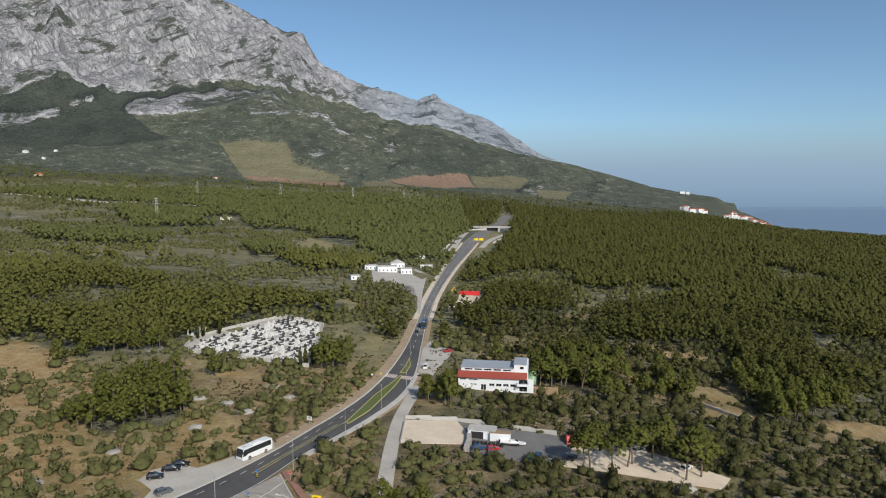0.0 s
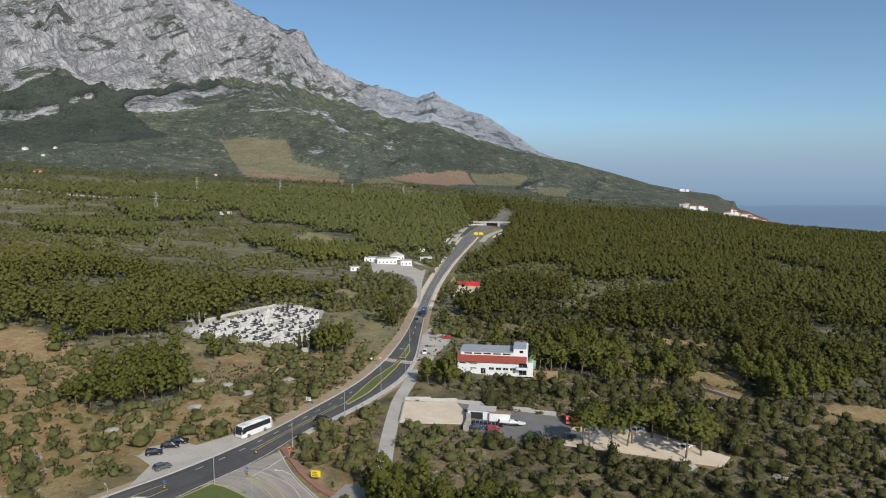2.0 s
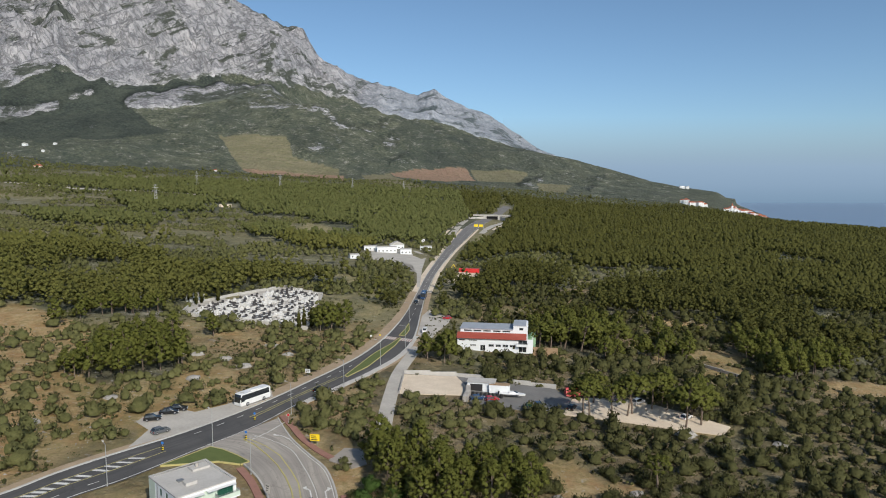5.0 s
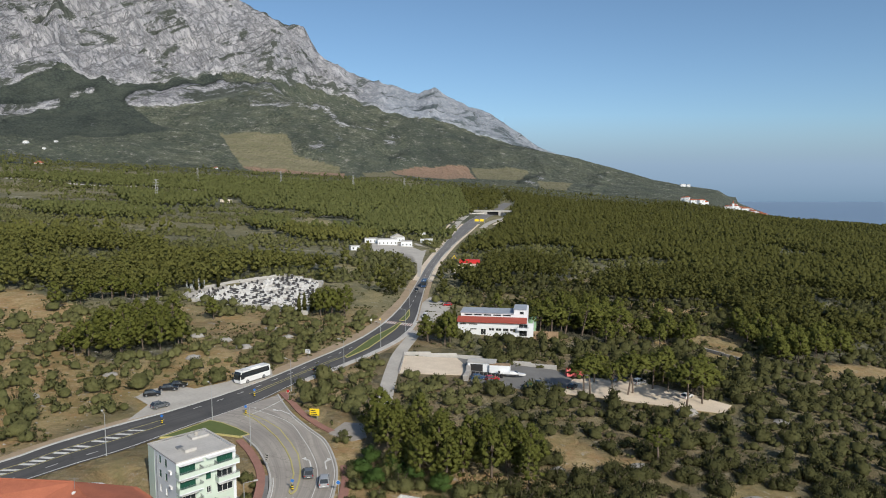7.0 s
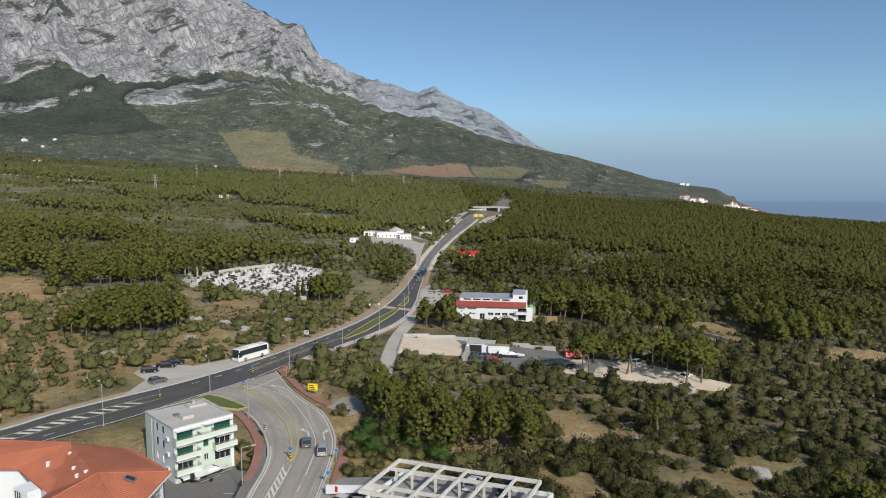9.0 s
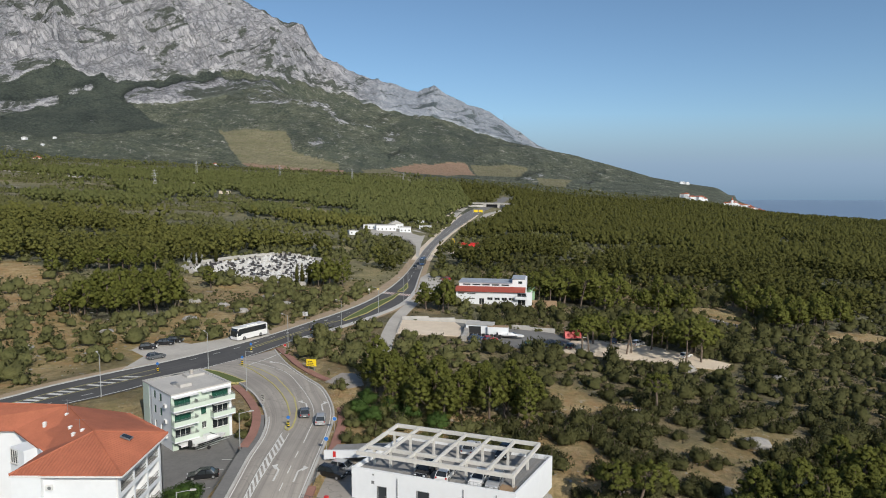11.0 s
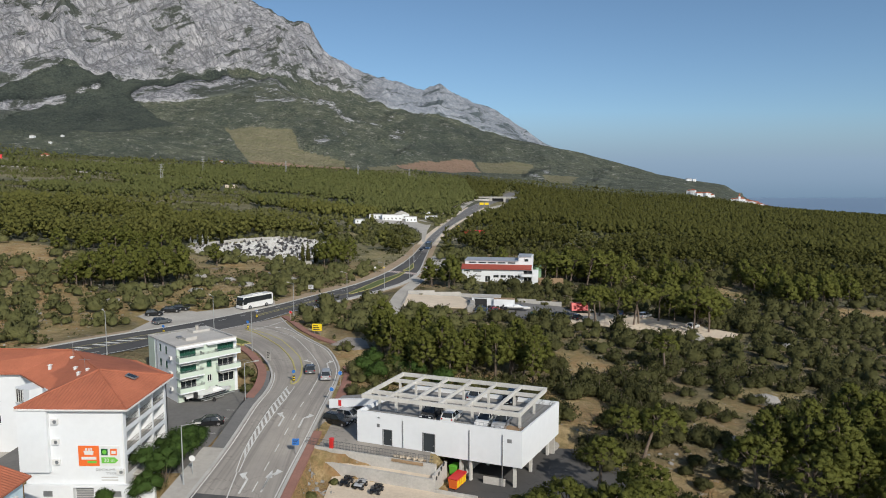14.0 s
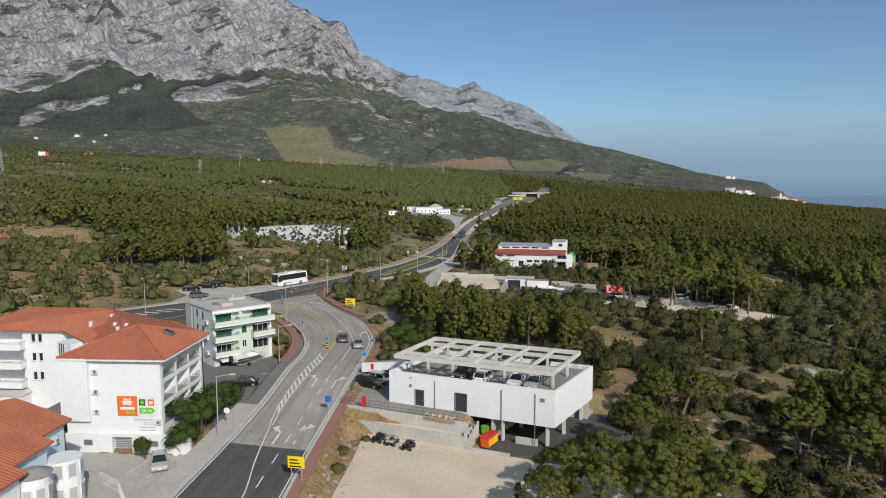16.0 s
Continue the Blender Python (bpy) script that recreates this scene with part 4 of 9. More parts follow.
strip("pavement", [(-19.2, 124), (-18.0, 117.3), (-17.6, 108), (-17.5, 101)], -1.4, 0.2, 0.30, M_PAVE_RED, "red paved footway beside the bend", "pavement", 0.6)
strip("pavement", [(-18.1, 92), (-18.3, 78), (-18.3, 63), (-18, 50)], -0.7, 0.4, 0.30, M_PAVE_RED, "red paved footway beside the side road", "pavement", 2.0)
strip("pavement", MAIN_R[7:12], 0.1, 1.4, 0.26, M_CONC, "concrete footway along the main road", "pavement", 0.5)
strip("kerb", MAIN_L[:16], -0.1, 0.35, 0.24, M_KERB, "pale kerb along the main road", "kerb", 0.4, 200)
strip("kerb", MAIN_R[7:16], -0.3, 0.1, 0.24, M_KERB, "pale kerb along the main road", "kerb", 0.4, 160)
strip("verge", MAIN_L[7:14], -0.2, -3.8, 0.10, M_VERGE, "dry stony verge beside the main road", "verge", 0.0, 120)
strip("verge", MAIN_L[13:17], -0.2, -3.0, 0.10, M_SAND, "pale stony verge beside the main road", "verge", 0.0, 160)
strip("verge", MAIN_R[13:17], 0.2, 2.6, 0.10, M_SAND, "pale stony verge beside the main road", "verge", 0.0, 160)
strip("road", [(8, 690), (19, 800), (28, 900), (42, 1010), (46, 1050)], -9, -1.5, 0.16, M_PARK, "pale service road climbing beside the main road", "road", 0.6, 60)
strip("verge", [(3, 690), (14, 800), (24, 900), (38, 1010)], -9.5, -6.5, 0.14, M_SAND, "pale bank beside the service road", "verge", 0.0, 60)
strip("road", [(41, 800), (58, 900), (84, 990), (104, 1050)], 1.5, 9, 0.16, M_PARK, "pale slip road climbing beside the main road", "road", 0.6, 60)
strip("verge", [(52, 800), (70, 900), (97, 990), (116, 1050)], 0.5, 4.0, 0.14, M_SAND, "pale bank beside the slip road", "verge", 0.0, 60)
strip("verge", MAIN_R[9:14], 0.2, 2.6, 0.10, M_VERGE, "dry stony verge beside the main road", "verge", 0.0, 120)
strip("verge", MAIN_L[:6], -0.2, -2.2, 0.10, M_VERGE, "dry stony verge beside the main road", "verge", 0.0, 60)
slab("layby", [(-68, 140.5), (-68.0, 151.1), (-72.9, 155.5), (-72.4, 161.2), (-67.7, 166.2), (-62.0, 164.1), (-56.4, 170.9), (-48.3, 185.4), (-46.2, 179), (-53.6, 162.8), (-61.6, 148.8)], 0.10, 0.02, M_PARK, "pale gravelly layby beside the main road", "layby")
slab("layby", [(-9.8, 262), (-9.2, 300), (-6, 316), (0, 308), (4, 294), (-2.4, 268), (-4, 258)], 0.10, 0.02, M_PARK, "pale layby with parked cars beside the main road", "layby")
strip("lane", [(-9.2, 243), (-11.0, 230), (-13.8, 208), (-14.6, 185), (-14.4, 160), (-14, 148)], -2.0, 2.0, 0.22, M_PARK, "narrow concrete lane between olive trees", "lane", 0.5)
slab("yard", [(-12.2, 207), (4.6, 208), (7.5, 200), (8, 190), (-12.4, 188)], 0.20, 0.02, M_SAND, "pale crushed-stone yard beside the lane", "yard")
slab("yard", [(4.6, 208), (20, 204.4), (34.5, 200.8), (38, 192), (33, 178), (20, 180), (8, 184), (7, 200)], 0.22, 0.02, M_FOOTWAY, "grey asphalt boatyard beside the pines", "yard")
slab("yard", [(38.2, 192), (50, 196), (60, 193), (70, 184), (78, 176), (73, 169), (60, 172), (45, 176), (33, 178)], 0.18, 0.02, M_SAND, "pale sandy car park under the pines", "yard")
slab("yard", [(-50, 480), (-42, 500), (-22, 480), (-17, 440), (-14.5, 380), (-13, 380), (-14, 460), (-13, 545), (-22, 575), (-60, 560)], 0.12, 0.02, M_PARK, "pale forecourt beside low white sheds", "yard")
slab("yard", [(3.5, 408), (9, 428), (12, 466), (27, 458), (20, 420), (10, 400)], 0.12, 0.02, M_SAND, "pale stony yard beside the road", "yard")
# lot of the lower house, yard of the flats and the sandy lot
slab("sandy_lot", [(-15.2, 44), (-15.0, 66), (-14.6, 76), (-14.6, 84.9), (-1.0, 80.0), (5.5, 77.6), (21, 72), (22, 44)], 0.06, 0.02, M_SAND, "pale sandy lot below a concrete wall", "lot", level=-5.75)
slab("courtyard", [(-32.4, 80), (-32.4, 115), (-40, 115.5), (-58.5, 115), (-58.5, 80)], 0.06, 0.02, M_FOOTWAY, "grey asphalt courtyard with parking bays", "courtyard", level=-3.4)
slab("courtyard", [(-32.6, 41), (-32.6, 76.6), (-55.5, 76.6), (-55.5, 41)], 0.06, 0.02, M_PARK, "concrete parking court of the flats", "courtyard", level=-5.6)
slab("courtyard", [(-90, 62), (-56, 62), (-56, 99), (-90, 99)], 0.06, 0.02, M_PARK, "concrete yard beside the west wing", "courtyard", level=-5.4)
slab("courtyard", [(-18.0, 87.4), (-18.2, 104.5), (-4, 105), (0.2, 97), (-1.6, 87.0), (-1.9, 81.9)], 0.06, 0.02, M_ASPHALT2, "grey asphalt apron of the parking building", "courtyard", level=-3.2)
slab("courtyard", [(0.2, 77.6), (0.2, 97), (25, 97), (25, 80), (8, 76.4)], 0.03, 0.02, M_ASPHALT, "dark asphalt under the overhanging building", "courtyard", level=-6.4)
near_l, near_r = evenly([(-29.05, 73.6), (-29.6, 62), (-30, 50), (-30, 35)], 20), evenly([(-19.0, 73.2), (-19, 63), (-18.6, 50), (-18, 35)], 20)
tagged(new("road", draped("road", near_l, near_r, 0.185, M_ASPHALT)), "newer dark asphalt on the side road", "road", kind="structure")
for a in ([(-33.2, 75.2), (-33.9, 69.6)], [(-36.0, 75.2), (-36.8, 69.6)], [(-38.6, 75.2), (-39.6, 70.4)]):
    q = np.array(a)
    tagged(new("bay_line", draped("bay_line", q - (0.06, 0), q + (0.06, 0), 0.09, W, 2, fn=lambda x, y: np.full(np.shape(x), -5.6))), "white line of a parking bay", "road marking", kind="structure")
for a in ([(-33, 93.2), (-36.6, 92.0)], [(-33, 96.4), (-36.8, 95.4)], [(-33, 99.4), (-37, 98.4)], [(-32.8, 103.0), (-34.6, 103)]):
    q = np.array(a)
    tagged(new("bay_line", draped("bay_line", q - (0, 0.06), q + (0, 0.06), 0.09, W, 2, fn=lambda x, y: np.full(np.shape(x), -3.4))), "white line of a parking bay", "road marking", kind="structure")
slab("forecourt", [(-19.2, 104), (-17, 104.5), (-3, 104), (-4, 101), (-17, 99), (-18.6, 92)], 0.16, 0.02, M_ASPHALT2, "asphalt ramp from the side road", "ramp")
slab("forecourt", [(-24.4, 140), (-19, 136.5), (-16, 139), (-18, 147), (-22, 147)], 0.16, 0.02, M_ASPHALT2, "short asphalt turn-off under trees", "ramp")

# ---- shapes ----
class Shape:
    """A bmesh that boxes, prisms and tubes are added to; m maps its own axes to those of the thing."""

    def __init__(self, m=None):
        self.bm, self.m = bmesh.new(), m or Matrix()

    def v(self, *p):
        return self.bm.verts.new(self.m @ Vector(p))

    def box(self, x0, x1, y0, y1, z0, z1):
        return self.prism([(x0, y0), (x1, y0), (x1, y1), (x0, y1)], z0, z1)

    def prism(self, pts, z0, z1, top=None):
        lo = [self.v(x, y, z0) for x, y in pts]
        hi = [self.v(x, y, z1) for x, y in (top or pts)]
        n = len(pts)
        self.bm.faces.new(hi)
        self.bm.faces.new(lo[::-1])
        for i in range(n):
            self.bm.faces.new((lo[i], lo[(i + 1) % n], hi[(i + 1) % n], hi[i]))
        return self

    def side(self, pts, y0, y1, y0t=None, y1t=None):
        """An outline in x and z, drawn out along y."""
        a = [self.v(x, y0, z) for x, z in pts]
        b = [self.v(x, y1, z) for x, z in pts]
        n = len(pts)
        self.bm.faces.new(a)
        self.bm.faces.new(b[::-1])
        for i in range(n):
            self.bm.faces.new((a[(i + 1) % n], a[i], b[i], b[(i + 1) % n]))
        return self

    def poly(self, *pts):
        self.bm.faces.new([self.v(*p) for p in pts])
        return self

    def tube(self, a, b, r0, r1=None, sides=8):
        a, b = Vector(a), Vector(b)
        q = (b - a).to_track_quat("Z", "Y").to_matrix()
        r1 = r0 if r1 is None else r1
        ring = []
        for c, r in ((a, r0), (b, r1)):
            ring.append([self.v(*(c + q @ Vector((r * math.cos(6.28319 * k / sides), r * math.sin(6.28319 * k / sides), 0)))) for k in range(sides)])
        self.bm.faces.new(ring[0][::-1])
        self.bm.faces.new(ring[1])
        for k in range(sides):
            j = (k + 1) % sides
            self.bm.faces.new((ring[0][k], ring[0][j], ring[1][j], ring[1][k]))
        return self

    def bevel(self, width, segments=2, sharp=0.5):
        edges = [e for e in self.bm.edges if len(e.link_faces) == 2 and e.calc_face_angle(0) > sharp]
        bmesh.ops.bevel(self.bm, geom=edges, offset=width, segments=segments, affect="EDGES", clamp_overlap=True)
        return self


def part(name, shape, material, parent, label=""):
    bm = shape.bm
    bmesh.ops.recalc_face_normals(bm, faces=bm.faces)
    me = bpy.data.meshes.new(name)
    bm.to_mesh(me)
    bm.free()
    me.materials.append(material)
    ob = new(name, me)
    ob.parent = parent
    if label:
        ob["label"] = label
    return ob


def thing(name, label, category, m, group="", kind=""):
    ob = tagged(new(name), label, category, group, kind)
    ob.matrix_basis = m
    return ob


def wall(parent, length, z0, z1, holes, material, m, thick=0.3, name="wall"):
    """A wall along x from 0 to length, its outside at y = 0, with holes (u0, u1, v0, v1) cut through it."""
    us = sorted({0.0, length, *[q for h in holes for q in h[:2]]})
    vs = sorted({z0, z1, *[q for h in holes for q in h[2:4]]})
    s = Shape(m)
    for v0, v1 in zip(vs, vs[1:]):
        run = None
        for u0, u1 in zip(us, us[1:]):
            c = ((u0 + u1) / 2, (v0 + v1) / 2)
            solid = not any(h[0] < c[0] < h[1] and h[2] < c[1] < h[3] for h in holes)
            if solid:
                run = (run[0], u1) if run else (u0, u1)
            if run and (not solid or u1 == us[-1]):
                s.box(run[0], run[1], 0, thick, v0, v1)
                run = None
    return part(name, s, material, parent)


def window(parent, u0, u1, v0, v1, m, shutter=None, bars=1, depth=0.14, frame_mat=None):
    """A window set back in its hole: frame, pane and, where it has one, a shutter."""
    f = Shape(m)
    t = 0.07
    f.box(u0, u1, depth, depth + 0.06, v0, v0 + t).box(u0, u1, depth, depth + 0.06, v1 - t, v1)
    f.box(u0, u0 + t, depth, depth + 0.06, v0 + t, v1 - t).box(u1 - t, u1, depth, depth + 0.06, v0 + t, v1 - t)
    for k in range(bars):
        c = u0 + (u1 - u0) * (k + 1) / (bars + 1)
        f.box(c - 0.03, c + 0.03, depth, depth + 0.06, v0 + t, v1 - t)
    w = part("window", f, frame_mat or M_FRAME, parent)
    part("pane", Shape(m).box(u0 + 0.02, u1 - 0.02, depth + 0.08, depth + 0.1, v0 + 0.02, v1 - 0.02), M_GLASS, w)
    part("sill", Shape(m).box(u0 - 0.08, u1 + 0.08, -0.08, depth, v0 - 0.05, v0 - 0.004), M_CONC, w)
    if shutter:
        s = Shape(m)
        n = max(3, int((v1 - v0) / 0.16))
        for k in range(n):
            z = v0 + (v1 - v0) * k / n
            s.box(u0 + 0.01, u1 - 0.01, 0.03, 0.07, z, z + (v1 - v0) / n * 0.86)
        part("shutter", s, shutter, w, "closed dark green shutter")
    return w


def railing(parent, pts, z, height, m, mat=None, gap=0.35):
    """A railing of posts and three bars along corners pts."""
    s = Shape(m)
    for (x0, y0), (x1, y1) in zip(pts, pts[1:]):
        n = max(1, int(math.hypot(x1 - x0, y1 - y0) / gap))
        for k in range(n + 1):
            x, y = x0 + (x1 - x0) * k / n, y0 + (y1 - y0) * k / n
            s.tube((x, y, z), (x, y, z + height), 0.018, sides=4)
        for h in (0.12, 0.55, 1.0):
            s.tube((x0, y0, z + height * h), (x1, y1, z + height * h), 0.025, sides=5)
    return part("railing", s, mat or M_METAL, parent)


def text_part(name, words, size, m, material, parent):
    cu = bpy.data.curves.new(name, "FONT")
    cu.body, cu.size, cu.extrude, cu.align_x, cu.align_y = words, size, 0.005, "CENTER", "CENTER"
    tmp = bpy.data.objects.new(name, cu)
    scene.collection.objects.link(tmp)
    bpy.context.view_layer.update()
    me = bpy.data.meshes.new_from_object(tmp.evaluated_get(bpy.context.evaluated_depsgraph_get()))
    bpy.data.objects.remove(tmp)
    me.transform(m)
    me.materials.clear()
    me.materials.append(material)
    ob = new(name, me)
    ob.parent = parent
    return ob


def facing(x, y, z, turn):
    """Axes of a facade: x along it to the right as seen from outside, y into the house; turn in degrees."""
    return pose(x, y, z, 0, 0, turn)


def gz(x, y):
    return float(ground_height(x, y))

# ---- houses ----
def roof_faces(name, parent, faces, mat, thick=0.22):
    """A tiled roof: sloping slabs, with ribs of tiles running down each slope."""
    s = Shape()
    for f in faces:
        a = [s.v(*p) for p in f]
        b = [s.v(p[0], p[1], p[2] - thick) for p in f]
        s.bm.faces.new(a)
        s.bm.faces.new(b[::-1])
        for i in range(len(f)):
            j = (i + 1) % len(f)
            s.bm.faces.new((a[j], a[i], b[i], b[j]))
    roof = part(name, s, mat, parent, "roof of orange clay tiles")
    return roof


def tile_rows(parent, f, pitch=0.42, mat=None):
    """Raised rows of tiles over one slope; the first edge of f is the eave."""
    p = [Vector(q) for q in f]
    along = (p[1] - p[0]).normalized()
    nrm = (p[1] - p[0]).cross(p[-1] - p[0]).normalized()
    if nrm.z < 0:
        nrm = -nrm
    up = nrm.cross(along).normalized()
    if up.z < 0:
        up = -up
    q2 = [((q - p[0]).dot(along), (q - p[0]).dot(up)) for q in p]
    lo, hi = min(a for a, _ in q2), max(a for a, _ in q2)
    s = Shape()
    u = lo + pitch / 2
    while u < hi:
        cuts = []
        for (a0, b0), (a1, b1) in zip(q2, q2[1:] + q2[:1]):
            if (a0 > u) != (a1 > u):
                cuts.append(b0 + (b1 - b0) * (u - a0) / (a1 - a0))
        cuts.sort()
        for b0, b1 in zip(cuts[::2], cuts[1::2]):
            if b1 - b0 > 0.2:
                c0, c1 = p[0] + along * u + up * b0, p[0] + along * u + up * b1
                w, h = along * pitch * 0.30, nrm * 0.07
                s.poly(c0 - w, c0 + h, c1 + h, c1 - w)
                s.poly(c0 + h, c0 + w, c1 + w, c1 + h)
        u += pitch
    return part("tiles", s, mat or M_TILE, parent)


def balcony(parent, u0, u1, v, m, out=1.3, panel=None, rail=True, slab_mat=None):
    """A slab that stands out of a facade, with a parapet or a railing."""
    b = part("balcony", Shape(m).box(u0, u1, -out, 0.0, v - 0.2, v), slab_mat or M_WHITE, parent)
    if panel:
        s = Shape(m)
        s.box(u0, u1, -out, -out + 0.12, v + 0.004, v + 0.72)
        s.box(u0, u0 + 0.12, -out + 0.12, 0, v + 0.004, v + 0.72).box(u1 - 0.12, u1, -out + 0.12, 0, v + 0.004, v + 0.72)
        part("parapet", s, panel, b)
        if rail:
            railing(b, [(u0 + 0.05, 0), (u0 + 0.05, -out + 0.06), (u1 - 0.05, -out + 0.06), (u1 - 0.05, 0)], v + 0.72, 0.32, m, M_METAL, 1.2)
    elif rail:
        railing(b, [(u0 + 0.05, 0), (u0 + 0.05, -out + 0.05), (u1 - 0.05, -out + 0.05), (u1 - 0.05, 0)], v, 1.0, m, M_RAIL, 0.3)
    return b


def air_unit(parent, u, v, m):
    a = part("air_conditioner", Shape(m).box(u, u + 0.85, -0.36, -0.04, v, v + 0.6).bevel(0.04), M_FRAME, parent, "white air conditioner box")
    part("grille", Shape(m).tube((u + 0.55, -0.365, v + 0.3), (u + 0.55, -0.375, v + 0.3), 0.22, sides=14), M_METAL, a)


def flats_with_sign():
    """White flats with an orange hipped roof: a south block, a long back wing and a west wing."""
    h = thing("apartment_house", "white rendered apartment house with an orange tiled hipped roof", "house", pose(0, 0, 0))
    z0, ze = -5.9, 6.35
    # south block
    x0, x1, y0, y1 = -50.2, -38.1, 76.6, 89.0
    s = facing(x0, y0, 0, 0)
    L = x1 - x0
    # blind south wall with a garage door below and a projecting bay
    wall(h, L, z0, ze, [(5.9, 8.4, -5.6, -3.5)], M_WHITE, s)
    g = part("garage_door", Shape(s).box(5.9, 8.4, 0.14, 0.2, -5.6, -3.5), M_FRAME, h, "white roller garage door")
    sl = Shape(s)
    for k in range(9):
        sl.box(5.95, 8.35, 0.11, 0.14, -5.5 + 0.22 * k, -5.34 + 0.22 * k)
    part("slats", sl, M_METAL, g)
    part("bay", Shape(s).box(-0.35, 3.2, -0.55, -0.004, -1.6, ze - 0.1), M_WHITE, h, "white projecting bay")
    wall(h, L + 3.6, z0, -3.2, [(5.9, 8.4, -5.6, -3.5)], M_WHITE, facing(x0, y0 - 0.5, 0, 0), 0.496, "plinth")
    for v in (4.3, 1.8, -0.7):
        air_unit(h, 3.5, v, s)
    air_unit(h, L - 0.95, -1.9, s)
    for u in (2.3, 10.6):
        part("vent", Shape(s).box(u, u + 1.1, -0.53, -0.5, -4.6, -3.9), M_METAL, h)
    part("downpipe", Shape(s).tube((L - 0.1, -0.08, z0), (L - 0.1, -0.08, ze), 0.05), M_FRAME, h)
    # east wall: three floors of loggias behind white frames
    e = facing(x1, y0 + 0.302, 0, 90)
    D = y1 - y0 - 0.302
    floors = (3.55, 0.65, -2.25)
    holes = [(0.35 + 3.72 * k, 3.75 + 3.72 * k, v, v + 2.35) for k in range(3) for v in floors]
    wall(h, D, z0, ze, holes, M_WHITE, e, 0.25)
    part("loggia_back", Shape(e).box(0.25, D - 0.25, 1.5, 1.6, -2.3, ze), M_WHITE, h)
    for v in floors:
        part("floor_slab", Shape(e).box(0.3, D - 0.3, 0.25, 1.5, v - 0.25, v - 0.02), M_CONC, h)
        for k in range(3):
            u = 0.35 + 3.72 * k
            railing(h, [(u, 0.1), (u + 3.4, 0.1)], v, 0.95, e, M_RAIL, 0.28)
            part("partition", Shape(e).box(u + 3.42, u + 3.68, 0.25, 1.5, v, v + 2.35), M_WHITE, h)
            window(h, u + 0.5, u + 2.6, v + 0.05, v + 2.1, e @ pose(0, 1.32, 0), None, 2, 0.02)
    part("canopy", Shape(e).box(1.5, D + 1.0, -2.4, -0.01, -2.9, -2.72), M_CONC, h, "pale canopy over the entrance")
    for k in range(5):
        part("canopy_post", Shape(e).tube((1.8 + 2.4 * k, -2.2, -5.5), (1.8 + 2.4 * k, -2.2, -2.9), 0.06), M_METAL, h)
    # north and west walls of the block
    wall(h, L, z0, ze, [], M_WHITE, facing(x1, y1, 0, 180))
    wall(h, D, z0, ze, [(2, 3.2, v, v + 1.4) for v in (4.2, 1.4, -1.4)], M_WHITE, facing(x0, y1, 0, -90))
    # back wing, set at an angle behind, and west wing
    wx, wy = -61.0, 90.5
    back = [(-50.2, 82.0), (-38.4, 88.8), (-45.6, 95.4), (-52.0, 98.6), (-57.9, 98.6), (-57.9, 91.0)]
    part("back_wing", Shape().prism(back, z0, ze), M_WHITE, h, "white back wing")
    w = facing(-73.0, 91.0, 0, 0)
    wl = 15.0
    hol = [(8.6, 9.3, v, v + 1.25) for v in (4.4, 1.6, -1.2)] + [(9.6, 10.3, v, v + 1.25) for v in (4.4, 1.6, -1.2)] + [(2.6, 7.4, v, v + 2.2) for v in (3.7, 0.9, -1.9)]
    wall(h, wl, z0, ze, hol, M_WHITE, w)
    part("west_wing", Shape().box(-73.0, -58.0, 92.6, 99.0, z0, ze), M_WHITE, h, "white west wing")
    for xa, xb in ((-73.0, -70.42), (-65.58, -58.0)):
        part("pier", Shape().box(xa, xb, 91.31, 92.596, z0, ze), M_WHITE, h)
    for za, zb in ((z0, -1.92), (0.3, 0.88), (3.1, 3.68), (5.9, ze)):
        part("loggia_floor", Shape().box(-70.41, -65.59, 91.31, 92.596, za, zb), M_WHITE, h)
    for v in (4.4, 1.6, -1.2):
        window(h, 8.6, 9.3, v, v + 1.25, w, None, 0)
        window(h, 9.6, 10.3, v, v + 1.25, w, None, 0)
    for v in (3.7, 0.9, -1.9):
        balcony(h, 2.2, 7.8, v - 0.05, w, 1.25, M_WHITE)
        window(h, 3.1, 4.1, v + 0.02, v + 2.0, w @ pose(0, 1.44, 0), None, 0)
        window(h, 5.6, 6.8, v + 0.02, v + 2.0, w @ pose(0, 1.44, 0), None, 1)
    part("porch", Shape(w).box(2.0, 8.2, -2.2, -0.01, z0, -2.9).bevel(0.05), M_WHITE, h, "low white porch")
    part("porch_roof", Shape(w).prism([(1.8, -2.5), (8.4, -2.5), (8.4, 0), (1.8, 0)], -2.9, -2.45, [(2.2, -0.6), (8.0, -0.6), (8.0, 0), (2.2, 0)]), M_CONC, h)
    air_unit(h, 0.6, 4.0, w)
    air_unit(h, 0.6, 1.2, w)
    # small gable with a window in the corner of the wings
    d = facing(-55.6, 84.6, 0, -28)
    part("corner_bay", Shape(d).box(-0.9, 2.2, 0, 6.0, z0, 6.1), M_WHITE, h, "white corner bay")
    window(h, -0.6, 0.9, 4.1, 6.0, d @ pose(0, -0.17, 0), None, 2, 0.05)
    # roofs
    o, zr = 0.55, 9.75
    A, R, Wd = (-44.3, 83.4, 8.9), (-53.2, 93.4, 8.9), (-67.5, 95.2, 8.6)
    SW, SE, NE = (x0 - o, y0 - o, ze), (x1 + 0.8, y0 - o, ze), (x1 + 0.8, y1 + o, ze)
    BK, BL = (-46.0, 97.2, ze), (-73.6, 99.6, ze)
    VA, WL, WR = (-59.2, 90.4, ze), (-73.6, 90.4, ze), (-50.2 - o, 83.0, ze)
